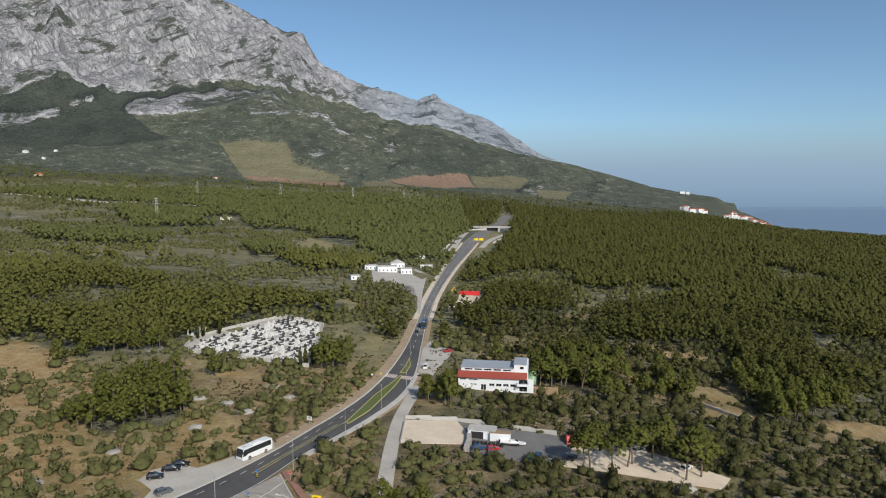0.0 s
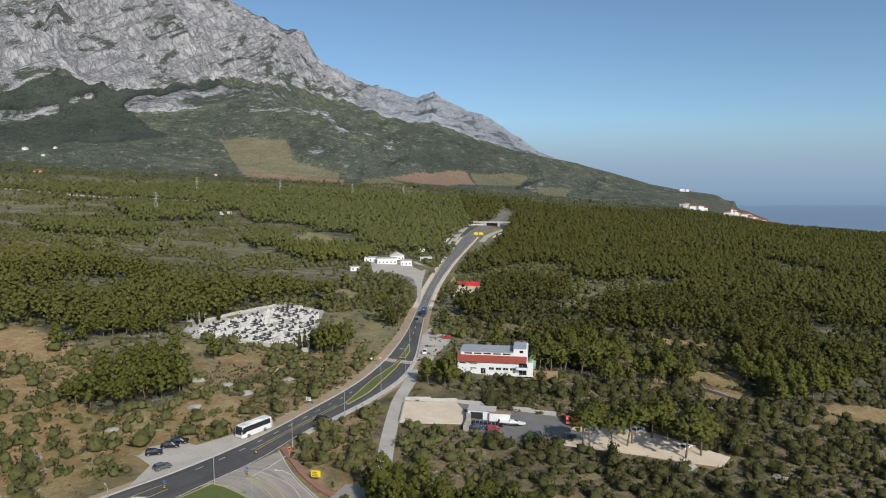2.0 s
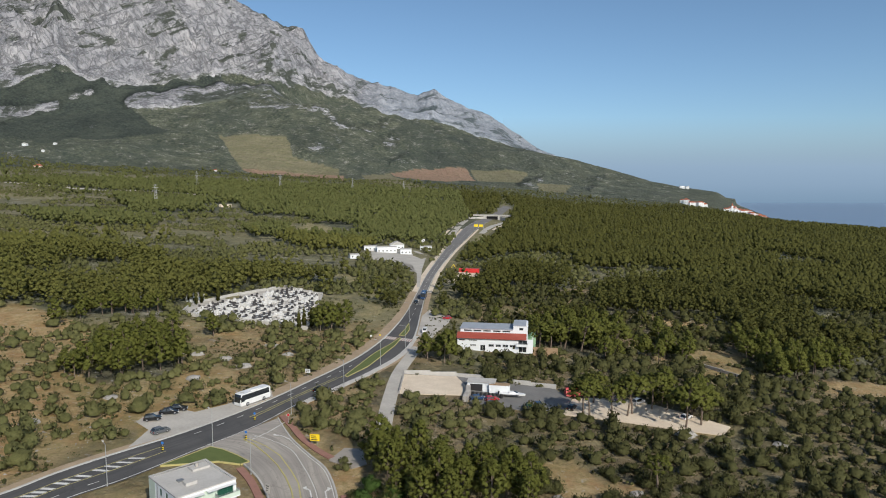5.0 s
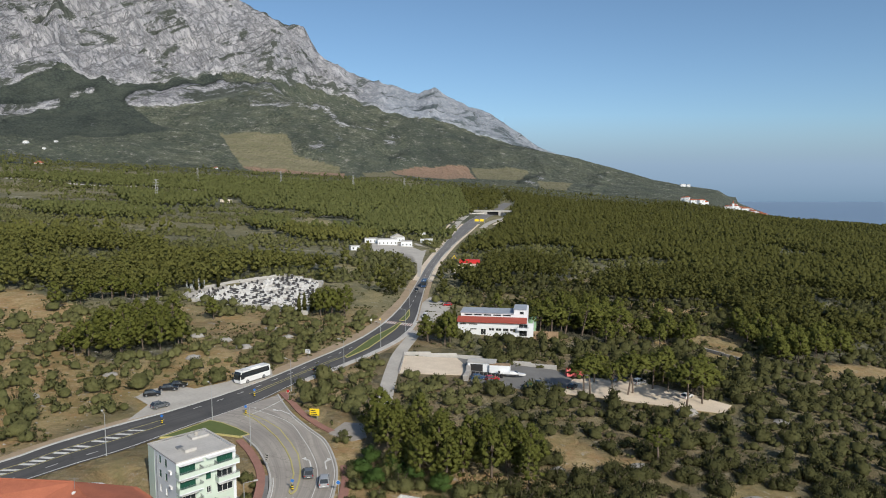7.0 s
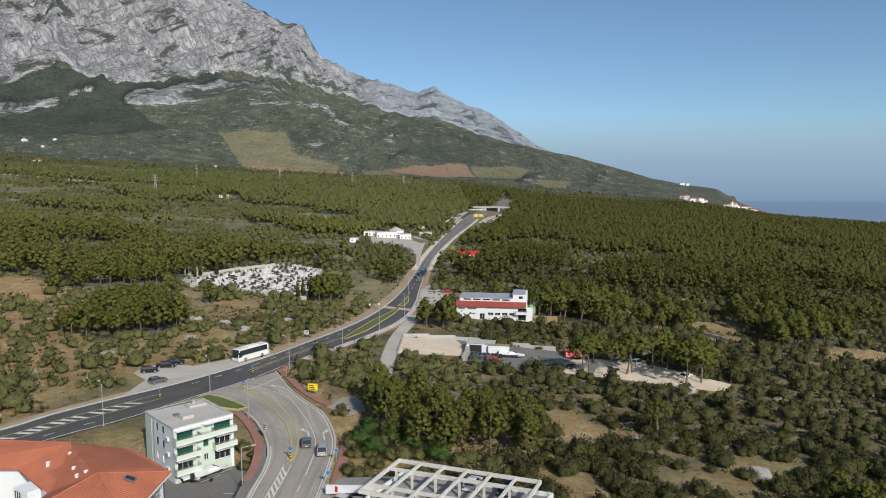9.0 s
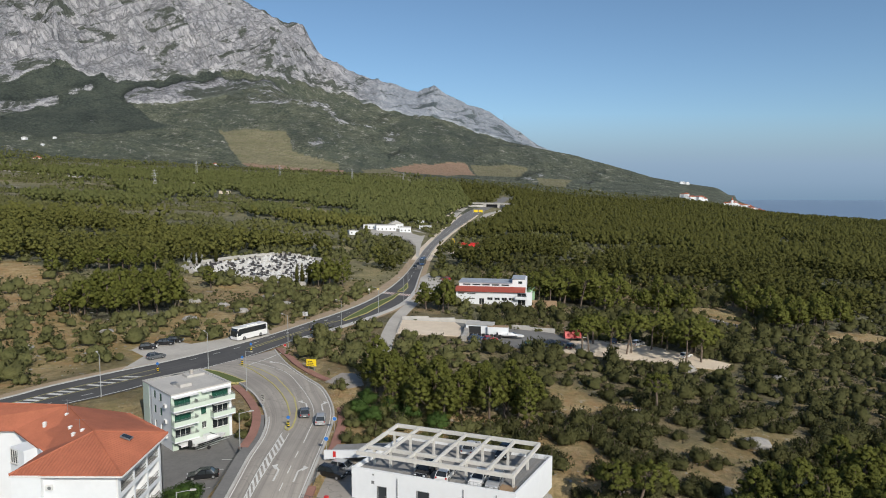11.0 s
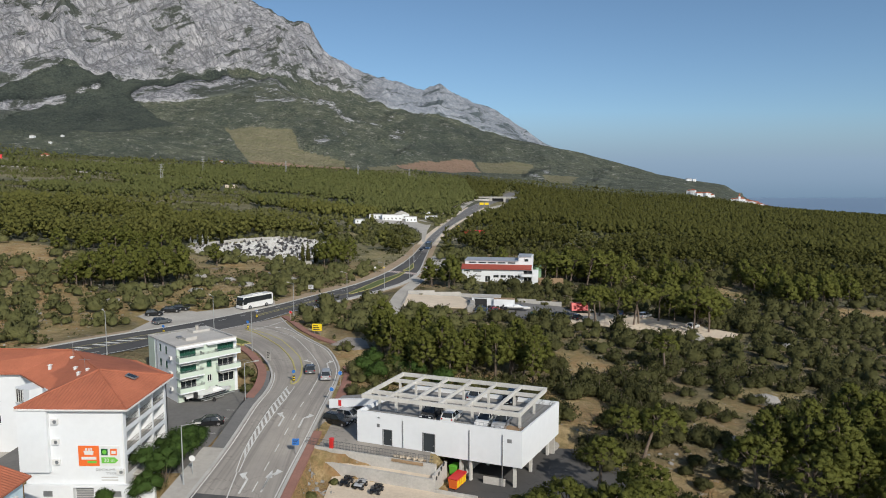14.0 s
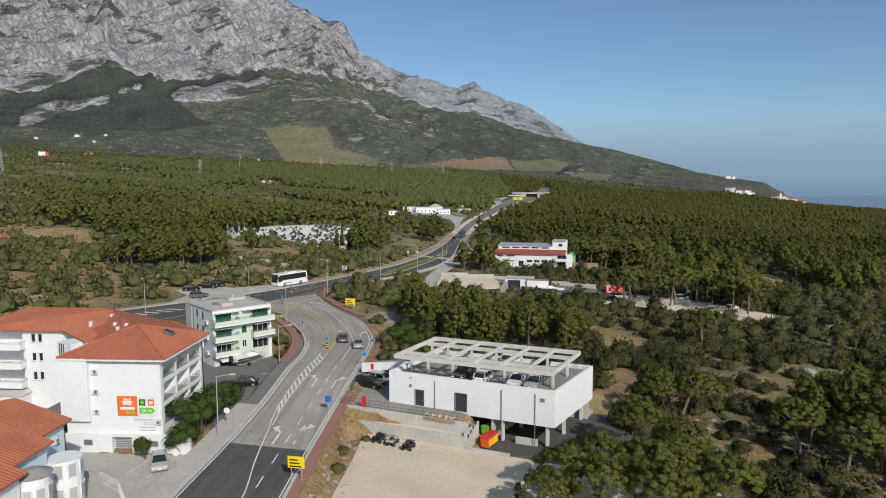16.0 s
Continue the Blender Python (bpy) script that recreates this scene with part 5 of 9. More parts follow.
    south, east, back_f = [SW, SE, A], [SE, NE, A], [NE, BK, R, A]
    west = [VA, WR, SW, A, R]
    wing_s, wing_n, wing_w = [WL, VA, R, Wd], [BK, BL, Wd, R], [BL, WL, Wd]
    for f in (south, east, back_f, west, wing_s, wing_n, wing_w):
        r = roof_faces("roof", h, [f], M_TILE)
        tile_rows(r, f)
    for a, b in ((SW, A), (NE, A), (A, R), (R, Wd), (SE, A)):
        part("ridge_tiles", Shape().tube((a[0], a[1], a[2] + 0.03), (b[0], b[1], b[2] + 0.03), 0.13, sides=6), M_TILE, h)
    part("gutter", Shape().box(SW[0], SE[0], SW[1] - 0.12, SW[1], ze - 0.32, ze - 0.14), M_FRAME, h)
    part("gutter", Shape().box(SE[0], SE[0] + 0.12, SE[1], NE[1], ze - 0.32, ze - 0.14), M_FRAME, h)
    # vents, a roof window and aerials
    for x, y, z in ((-51.8, 90.6, 8.5), (-46.4, 84.6, 8.55), (-49.0, 86.4, 8.25), (-47.4, 84.2, 8.2), (-54.0, 89.0, 7.8)):
        v = part("roof_vent", Shape().box(x - 0.18, x + 0.18, y - 0.18, y + 0.18, z - 0.5, z + 0.12), M_FRAME, h, "small white roof vent")
        part("vent_cap", Shape().prism([(x - 0.25, y - 0.25), (x + 0.25, y - 0.25), (x + 0.25, y + 0.25), (x - 0.25, y + 0.25)], z + 0.124, z + 0.26, [(x - 0.1, y - 0.1), (x + 0.1, y - 0.1), (x + 0.1, y + 0.1), (x - 0.1, y + 0.1)]), M_FRAME, v)
    rw = part("roof_window", Shape(pose(-40.5, 84.2, 7.75, 0, 20, 0)).box(-0.7, 0.7, -0.5, 0.5, 0, 0.16), M_METAL, h)
    part("pane", Shape(pose(-40.5, 84.2, 7.75, 0, 20, 0)).box(-0.58, 0.58, -0.4, 0.4, 0.164, 0.18), M_GLASS, rw)
    for x, y, z in ((-52.2, 91.6, 8.9), (-46.9, 84.9, 8.5)):
        a = part("aerial", Shape().tube((x, y, z - 0.6), (x, y, z + 1.5), 0.03).tube((x - 0.7, y, z + 1.35), (x + 0.7, y, z + 1.35), 0.02), M_METAL, h)
    # advertising boards on the south wall
    b = thing("wall_sign", "orange and white shop board fixed to the wall", "sign", facing(-43.65, 76.6, 0, 0))
    part("board", Shape().box(0, 2.5, -0.09, -0.004, -0.95, 1.55), M_ORANGE, b, "orange board with a white basket shape")
    part("basket", Shape().prism([(0.75, -0.1), (1.75, -0.1), (1.75, -0.092), (0.75, -0.092)], 0.45, 0.95, [(0.62, -0.1), (1.88, -0.1), (1.88, -0.092), (0.62, -0.092)]), M_FRAME, b)
    part("basket_top", Shape().box(0.85, 1.1, -0.1, -0.092, 0.97, 1.3).box(1.2, 1.4, -0.1, -0.092, 0.97, 1.25).box(1.5, 1.7, -0.1, -0.092, 0.97, 1.3), M_FRAME, b)
    part("name_bar", Shape().box(0.35, 2.15, -0.1, -0.092, -0.15, 0.2), M_FRAME, b)
    part("name_bar", Shape().box(1.05, 2.15, -0.1, -0.092, -0.6, -0.3), M_SIGNGREEN, b)
    part("white_board", Shape().box(2.504, 5.0, -0.08, -0.004, -0.95, 1.55), M_FRAME, b)
    part("square", Shape().box(2.75, 3.55, -0.1, -0.084, 0.4, 1.2), M_DKGREEN, b)
    part("ring", Shape().tube((3.15, -0.1, 0.8), (3.15, -0.11, 0.8), 0.26, sides=18), M_SIGNGREEN, b)
    part("square", Shape().box(3.85, 4.65, -0.1, -0.084, 0.4, 1.2), M_ORANGE, b)
    part("basket", Shape().box(4.0, 4.5, -0.11, -0.102, 0.6, 0.95), M_FRAME, b)
    ar = part("arrow", Shape().prism([(2.75, -0.1), (4.35, -0.1), (4.35, -0.084), (2.75, -0.084)], -0.6, 0.15), M_SIGNGREEN, b, "green arrow plate")
    part("arrow_tip", Shape(pose(4.35, -0.092, -0.225, 90, 0, 0)).prism([(0, -0.375), (0.42, 0), (0, 0.375)], -0.008, 0.008), M_SIGNGREEN, b)
    text_part("lettering", "20", 0.62, pose(3.35, -0.112, -0.23, 90, 0, 0), M_FRAME, b)
    text_part("lettering", "m", 0.62, pose(4.1, -0.112, -0.23, 90, 0, 0), M_FRAME, b)
    t = thing("wall_lettering", "grey lettering painted on the white wall", "sign", facing(-43.65, 76.6, 0, 0))
    text_part("lettering", "DENTAL", 0.42, pose(2.75, -0.012, -1.45, 90, 0, 0), M_METAL, t)
    text_part("lettering", "IMPLANT", 0.42, pose(4.4, -0.012, -1.45, 90, 0, 0), M_METAL, t)
    text_part("lettering", "STUDIO", 0.42, pose(3.95, -0.012, -1.9, 90, 0, 0), M_METAL, t)
    for k in range(2):
        part("text_bar", Shape().box(2.6, 4.6, -0.012, -0.004, -2.45 - 0.35 * k, -2.32 - 0.35 * k), M_KERB, t)


def green_flats():
    """Flat-roofed pale green flats with balconies and dark green shutters."""
    h = thing("apartment_house", "pale green flat-roofed apartment house with dark green shutters", "house", pose(0, 0, 0))
    S, E, Wc = np.array((-43.6, 106.2)), np.array((-36.2, 113.6)), np.array((-52.4, 113.2))
    turn = math.degrees(math.atan2(E[1] - S[1], E[0] - S[0]))
    L = float(np.hypot(*(E - S)))
    D = 11.6
    z0, z1 = -3.5, 6.2
    m = facing(S[0], S[1], 0, turn)
    fl = (3.75, 1.2, -1.35)
    holes = []
    for v in fl:
        holes += [(0.5, 3.2, v, v + 1.9), (7.0, 9.9, v, v + 1.9)]
    holes += [(5.0, 5.9, 1.7, 2.9), (5.1, 5.9, -0.8, 0.4), (1.0, 3.2, -3.4, -1.8)]
    wall(h, L, z0, z1, holes, M_GREENWALL, m)
    for v in fl:
        window(h, 0.5, 3.2, v, v + 1.9, m, M_SHUTTER if v > 0 else None, 2)
        window(h, 7.0, 9.9, v, v + 1.9, m, M_SHUTTER if v > 3 else None, 2)
        balcony(h, -0.2, 4.0, v - 0.08, m, 1.35, M_GREENWALL)
        if v > 0:
            balcony(h, 6.6, L + 0.1, v - 0.08, m, 1.35, M_GREENWALL)
    balcony(h, 4.0, 6.6, fl[0] - 0.08, m, 1.35, M_GREENWALL)
    window(h, 5.0, 5.9, 1.7, 2.9, m, M_SHUTTER)
    window(h, 5.1, 5.9, -0.8, 0.4, m)
    window(h, 1.0, 3.2, -3.4, -1.8, m, None, 2)
    part("white_band", Shape(m).box(-0.02, L + 0.02, -0.05, -0.004, fl[0] + 1.95, z1), M_WHITE, h)
    part("white_pier", Shape(m).box(L - 0.5, L + 0.03, -0.06, -0.004, z0, fl[0] + 1.95), M_WHITE, h)
    aw = part("awning", Shape(m).prism([(0.5, -1.9), (3.9, -1.9), (3.9, 0), (0.5, 0)], -2.05, -1.97), M_FRAME, h, "pale fabric awning")
    part("awning_valance", Shape(m).box(0.5, 3.9, -1.93, -1.9, -2.3, -1.97), M_FRAME, h)
    for u0, u1, v in ((0.3, 3.4, 3.3), (7.0, 10.0, 3.3), (0.3, 3.4, 0.75), (7.0, 9.6, 0.75), (0.2, 4.4, 5.95), (5.0, 10.2, 5.95)):
        part("sunblind", Shape(m).prism([(u0, -1.0), (u1, -1.0), (u1, -0.07), (u0, -0.07)], v - 0.3, v - 0.24, [(u0, -0.3), (u1, -0.3), (u1, -0.07), (u0, -0.07)]), M_FRAME, h)
    # south-west gable wall, white with one green strip
    back = np.array((-math.sin(radians(turn)), math.cos(radians(turn))))
    w = facing(*(S + back * D), 0, turn - 90)
    hol = [(4.6 + 2.4 * k, 5.4 + 2.4 * k, v, v + 1.3) for k in (0, 1) for v in (4.2, 1.7, -0.9)] + [(1.0, 1.7, v, v + 1.3) for v in (4.2, 1.7, -0.9)]
    wall(h, D - 0.302, z0, z1, hol, M_WHITE, w)
    for q in hol:
        window(h, *q, w, M_SHUTTER if q[2] > 1 else None, 0)
    part("green_strip", Shape(w).box(-0.01, 2.6, -0.05, -0.004, z0, z1), M_GREENWALL, h)
    for v in (3.6, 1.0, -1.6):
        air_unit(h, 9.0, v, w)
    part("downpipe", Shape(w).tube((3.6, -0.07, z0), (3.6, -0.07, z1), 0.05), M_METAL, h)
    n = facing(E[0], E[1], 0, turn + 90) @ pose(0.302, 0, 0)
    wall(h, D - 0.61, z0, z1, [(2, 3.2, v, v + 1.3) for v in (4.2, 1.7, -0.9)], M_WHITE, n)
    part("back_wall", Shape(m).box(0, L, D - 0.3, D, z0, z1), M_WHITE, h)
    roof = part("roof", Shape(m).box(0.3, L - 0.3, 0.3, D - 0.3, z1 - 0.5, z1 - 0.2), M_ROOFGREY, h, "flat pale screeded roof")
    s = Shape(m)
    s.box(-0.1, L + 0.1, -0.1, 0.3, z1 - 0.196, z1 + 0.02).box(-0.1, L + 0.1, D - 0.3, D + 0.1, z1 - 0.196, z1 + 0.02)
    s.box(-0.1, 0.3, 0.3, D - 0.3, z1 - 0.196, z1 + 0.02).box(L - 0.3, L + 0.1, 0.3, D - 0.3, z1 - 0.196, z1 + 0.02)
    part("coping", s, M_ROOFGREY, h)
    part("hatch", Shape(m).box(3.0, 5.0, 3.2, 4.8, z1 - 0.19, z1 + 0.35).bevel(0.05), M_ROOFGREY, roof)
    part("hatch_lid", Shape(m).box(2.7, 3.7, 5.6, 6.6, z1 - 0.19, z1 + 0.1), M_METAL, roof)
    part("chimney", Shape(m).tube((7.6, 9.0, z1 - 0.2), (7.6, 9.0, z1 + 0.9), 0.35, 0.3, 12), M_PARK, roof, "round pale chimney")
    part("stair_head", Shape(m).box(6.4, 9.6, 8.0, 10.2, z1 - 0.19, z1 + 0.2), M_ROOFGREY, roof)


def parking_building():
    """White parking building: blind walls, an open deck on top under a concrete pergola, open bays below."""
    Wp, SE, E = np.array((-12.0, 89.9)), np.array((10.1, 81.8)), np.array((16.7, 93.7))
    L, D = float(np.hypot(*(SE - Wp))), float(np.hypot(*(E - SE)))
    u, v = (SE - Wp) / L, (E - SE) / D
    m = Matrix(((u[0], v[0], 0, Wp[0]), (u[1], v[1], 0, Wp[1]), (0, 0, 1, 0), (0, 0, 0, 1)))
    h = thing("parking_building", "white flat building with parked cars on its roof deck", "building", pose(0, 0, 0))
    zt, zd, zb = 1.35, 0.75, -3.45
    cut = 15.2
    wall(h, L, zb, zt, [(4.0, 5.3, -3.1, -0.9), (9.9, 11.6, -3.1, -0.6), (3.0, 3.5, -0.7, -0.2)], M_WHITE, m, 0.3)
    for u0, u1, v1 in ((4.0, 5.3, -0.9), (9.9, 11.6, -0.6)):
        d = part("door", Shape(m).box(u0 + 0.03, u1 - 0.03, 0.12, 0.18, -3.1, v1), M_DOOR, h, "dark grey steel door")
        part("door_frame", Shape(m).box(u0 - 0.08, u0, -0.03, 0.1, -3.1, v1).box(u1, u1 + 0.08, -0.03, 0.1, -3.1, v1).box(u0 - 0.08, u1 + 0.08, -0.03, 0.1, v1 + 0.004, v1 + 0.08), M_METAL, d)
        part("door_handle", Shape(m).box(u1 - 0.25, u1 - 0.12, 0.06, 0.12, -2.3, -2.2), M_GALV, d)
    part("vent", Shape(m).box(3.0, 3.5, 0.05, 0.1, -0.7, -0.2), M_METAL, h)
    part("vent", Shape(m).box(21.6, 22.2, -0.04, -0.004, -0.3, 0.2), M_METAL, h)
    part("vent", Shape(m).box(3.2, 3.5, -0.04, -0.004, 0.6, 0.8), M_METAL, h)
    for q, zz in ((7.0, -3.1), (16.5, -6.2), (21.0, -6.2)):
        part("downpipe", Shape(m).tube((q, -0.09, zz), (q, -0.09, 0.7), 0.06), M_METAL, h)
    for q in ((0, 0.3, 0.3, D - 0.3), (L - 0.3, L, 0.3, D - 0.3), (0, L, D - 0.3, D)):
        part("wall", Shape(m).box(*q, zb, zt), M_WHITE, h)
    part("floor_slab", Shape(m).box(0.3, L - 0.3, 0.3, D - 0.3, zb, zb + 0.35), M_CONC, h)
    part("roof_deck", Shape(m).box(0.3, L - 0.3, 0.3, D - 0.3, zd - 0.3, zd), M_DECK, h, "grey concrete parking deck")
    part("timber_strip", Shape(m).box(20.4, L - 0.4, 0.35, 3.2, zd + 0.004, zd + 0.06), M_WOOD, h, "weathered timber decking")
    railing(h, [(4.2, 0.5), (11.0, 0.5)], zd, 1.0, m, M_METAL, 0.5)
    railing(h, [(15.0, 0.5), (20.3, 0.5)], zd, 1.0, m, M_METAL, 0.5)
    railing(h, [(L - 0.55, 0.5), (L - 0.55, D - 0.5)], zd, 1.0, m, M_METAL, 0.6)
    railing(h, [(L - 2.0, 3.4), (L - 2.0, D - 0.5)], zd, 0.9, m, M_METAL, 0.6)
    # open lower storey at the slope side
    for q in (16.4, 22.4):
        for d in (0.6, 6.0, 12.4):
            part("column", Shape(m).box(q - 0.18, q + 0.18, d - 0.18, d + 0.18, -6.5, zb), M_PERGOLA, h)
    part("lower_back_wall", Shape(m).box(15.0, L - 0.4, D - 0.6, D - 0.3, -6.5, zb), M_CONC, h)
    part("lower_side_wall", Shape(m).box(14.8, 15.1, 0.6, D - 0.3, -6.5, zb), M_CONC, h)
    part("low_wall", Shape(m).box(18.3, 21.2, 0.25, 0.45, -6.5, -5.4), M_CONC, h)
    # ramp to the deck
    def sloping(name, a, b, za, zb2, depth, mat, label=""):
        """A bar from a to b in plan whose underside and top rise along it; za and zb2 are (low, high) at its ends."""
        a, b = np.array(a), np.array(b)
        n = np.array((a[1] - b[1], b[0] - a[0])) / np.hypot(*(b - a)) * depth
        q = Shape()
        lo = [q.v(*p, z) for p, z in ((a, za[0]), (b, zb2[0]), (b + n, zb2[0]), (a + n, za[0]))]
        hi = [q.v(*p, z) for p, z in ((a, za[1]), (b, zb2[1]), (b + n, zb2[1]), (a + n, za[1]))]
        q.bm.faces.new(lo[::-1])
        q.bm.faces.new(hi)
        for i in range(4):
            j = (i + 1) % 4
            q.bm.faces.new((lo[i], lo[j], hi[j], hi[i]))
        return part(name, q, mat, h, label)

    sloping("ramp", (-17.6, 100.3), (-8.2, 97.6), (-1.95, -1.45), (-0.5, 0.0), 4.6, M_DECK, "grey concrete ramp")
    sloping("ramp_wall", (-17.7, 100.0), (-9.9, 97.75), (-1.98, -0.5), (-0.52, 0.45), 0.28, M_WHITE, "white sloping ramp wall")
    part("red_mark", Shape().prism([(-16.2, 99.52), (-15.75, 99.39), (-15.74, 99.43), (-16.19, 99.56)], -1.35, -0.45), M_RED, h, "small red notice")
    # pergola
    P0, PX, PY = np.array((-11.3, 89.6)), np.array((9.8, 82.0)), np.array((-6.3, 100.3))
    pl, pd = float(np.hypot(*(PX - P0))), float(np.hypot(*(PY - P0)))
    a, b = (PX - P0) / pl, (PY - P0) / pd
    pm = Matrix(((a[0], b[0], 0, P0[0]), (a[1], b[1], 0, P0[1]), (0, 0, 1, 0), (0, 0, 0, 1)))
    pg = part("pergola", Shape(pm).box(0, pl, 0, 0.3, 3.2, 3.75).box(0, pl, pd - 0.3, pd, 3.2, 3.75).box(0, 0.3, 0.3, pd - 0.3, 3.2, 3.75).box(pl - 0.3, pl, 0.3, pd - 0.3, 3.2, 3.75), M_PERGOLA, h, "open pergola of pale concrete beams")
    for d in (2.6, 8.6):
        part("beam", Shape(pm).box(0.3, pl - 0.3, d, d + 0.3, 3.1, 3.6), M_PERGOLA, pg)
    for k in range(1, 6):
        q = pl * k / 6
        part("beam", Shape(pm).box(q - 0.15, q + 0.15, 0.3, pd - 0.3, 3.25, 3.70), M_PERGOLA, pg)
        for d in (2.75, 8.75):
            part("post", Shape(pm).box(q - 0.15, q + 0.15, d - 0.15, d + 0.15, zd, 3.1), M_PERGOLA, pg)
    for q in (1.2, pl - 0.9):
        for d in (2.75, 8.75):
            part("post", Shape(pm).box(q - 0.15, q + 0.15, d - 0.15, d + 0.15, zd, 3.1), M_PERGOLA, pg)


def retaining_walls():
    w = thing("retaining_wall", "stained concrete retaining wall with a railing on top", "wall", pose(0, 0, 0))
    a, b = np.array((-18.3, 86.6)), np.array((-1.2, 80.4))
    L = float(np.hypot(*(b - a)))
    m = facing(a[0], a[1], 0, math.degrees(math.atan2(b[1] - a[1], b[0] - a[0])))
    part("upper_wall", Shape(m).box(0, L, 0.9, 1.25, -6.6, -2.75), M_CONC, w)
    part("lower_wall", Shape(m).box(2.2, L + 0.4, -0.5, -0.15, -6.6, -4.1), M_CONC, w)
    part("ledge", Shape(m).box(2.2, L, -0.15, 0.9, -6.6, -4.25), M_SAND, w)
    railing(w, [(-0.8, 1.05), (L - 0.4, 1.05)], -2.75, 1.0, m, M_RAIL, 0.22)
    e = Shape(m)
    e.box(L, L + 0.35, -0.3, 4.2, -6.6, -3.6)
    part("end_wall", e, M_CONC, w)
    for k in range(4):
        # near-black disc in place of the shade inside a pipe
        part("pipe_hole_shade", Shape(m).tube((L + 0.36, 0.3 + 0.9 * k, -4.2 + 0.25 * k), (L + 0.30, 0.3 + 0.9 * k, -4.2 + 0.25 * k), 0.28, sides=14), M_DARK, w)
    part("apron_wall", Shape(m).box(L + 0.4, L + 6.0, -0.6, -0.3, -6.6, -5.3), M_CONC, w)
    rb = thing("fire_hydrant_cabinet", "tall red cabinet beside the railing", "cabinet", facing(-15.0, 86.6, -2.75, -20))
    part("body", Shape().box(-0.25, 0.25, -0.2, 0.2, 0, 1.3).bevel(0.04), M_RED, rb)
    part("cap", Shape().box(-0.28, 0.28, -0.23, 0.23, 1.3, 1.38), M_RED, rb)
    # heap of planters at the end of the terrace
    p = thing("planter_box", "rusty brown planters heaped on the terrace", "planter", facing(-4.4, 83.0, -3.12, -20))
    part("box", Shape().box(-2.2, 2.2, -0.6, 0.6, 0, 0.35).bevel(0.05), M_WOOD, p)
    for k in range(5):
        part("bag", Shape(pose(-1.7 + 0.85 * k, 0, 0.45, 0, 0, 20 * k)).box(-0.35, 0.35, -0.25, 0.25, 0, 0.3).bevel(0.1), M_SAND, p)


def blue_villa():
    """Pale blue house with stepped orange roofs and round bays; only its near corner shows."""
    h = thing("villa", "pale blue rendered villa with stepped orange tiled roofs", "house", pose(0, 0, 0))
    z0 = -5.7
    part("main_block", Shape().prism([(-60, 46), (-42.4, 46), (-42.4, 61.2), (-60, 61.2)], z0, 1.9), M_PALEBLUE, h)
    part("north_block", Shape().prism([(-60, 61.2), (-43.8, 61.2), (-43.8, 66.2), (-60, 66.2)], z0, 1.9), M_PALEBLUE, h)
    part("front_block", Shape().prism([(-60, 40), (-41.0, 40), (-41.0, 55.2), (-60, 55.2)], z0, 1.2), M_WHITE, h)
    def slope(e0, e1, r0, r1):
        f = [e0, e1, r1, r0]
        r = roof_faces("roof", h, [f], M_TILE, 0.18)
        tile_rows(r, f)
    slope((-43.3, 67.0, 2.2), (-43.3, 60.6, 2.2), (-49.5, 67.0, 4.4), (-49.5, 60.6, 4.4))
    slope((-41.8, 61.6, 1.9), (-41.8, 54.8, 1.9), (-48.5, 61.6, 4.2), (-48.5, 54.8, 4.2))
    slope((-40.4, 55.6, 1.4), (-40.4, 39.0, 1.4), (-47.5, 55.6, 3.9), (-47.5, 39.0, 3.9))
    slope((-60, 67.0, 2.2), (-60, 39.0, 1.4), (-49.5, 67.0, 4.4), (-47.5, 39.0, 3.9))
    for cx, cy, r, zt in ((-41.6, 62.6, 1.7, -0.2), (-41.0, 57.0, 1.5, 0.6)):
        b = part("round_bay", Shape().tube((cx, cy, z0), (cx, cy, zt), r, sides=20), M_WHITE, h, "white round bay")
        for zz in (-4.4, -1.9):
            for k in range(4):
                a = radians(-75 + 42 * k)
                mm = pose(cx + r * math.cos(a), cy + r * math.sin(a), zz, 0, 0, math.degrees(a) + 90)
                part("window_frame", Shape(mm).box(-0.42, 0.42, -0.03, 0.05, 0, 1.5), M_FRAME, b)
                part("pane", Shape(mm).box(-0.34, 0.34, -0.05, -0.034, 0.08, 1.42), M_BLIND, b)
    part("bay_roof", Shape().tube((-41.0, 57.0, 0.6), (-41.0, 57.0, 1.15), 1.75, 0.5, 20), M_DECK, h, "grey ribbed half-round roof")
    for k, (y, z) in enumerate(((50, -0.9), (46, -0.9), (52, -3.9), (47, -3.9))):
        window(h, -0.8, 0.8, z, z + 1.4, facing(-41.0, y, 0, 90), None, 1, -0.03)
    air_unit(h, 0, 0.4, facing(-43.8, 64.0, 0, 90))


flats_with_sign()
green_flats()
parking_building()
retaining_walls()
blue_villa()

# ---- vehicles ----
PAINTS = {}


def paint(kind):
    colours = {"black": (0.012, 0.013, 0.015), "white": (0.78, 0.78, 0.77), "silver": (0.42, 0.43, 0.44), "grey": (0.14, 0.15, 0.16), "blue": (0.03, 0.07, 0.16), "red": (0.42, 0.02, 0.025), "green": (0.02, 0.10, 0.05)}
    if kind not in PAINTS:
        PAINTS[kind] = plainmat(kind + " car paint", colours[kind], 0.22, 0.2 if kind in ("silver", "grey") else 0.0, 0.6)
    return PAINTS[kind]


CARS = {}


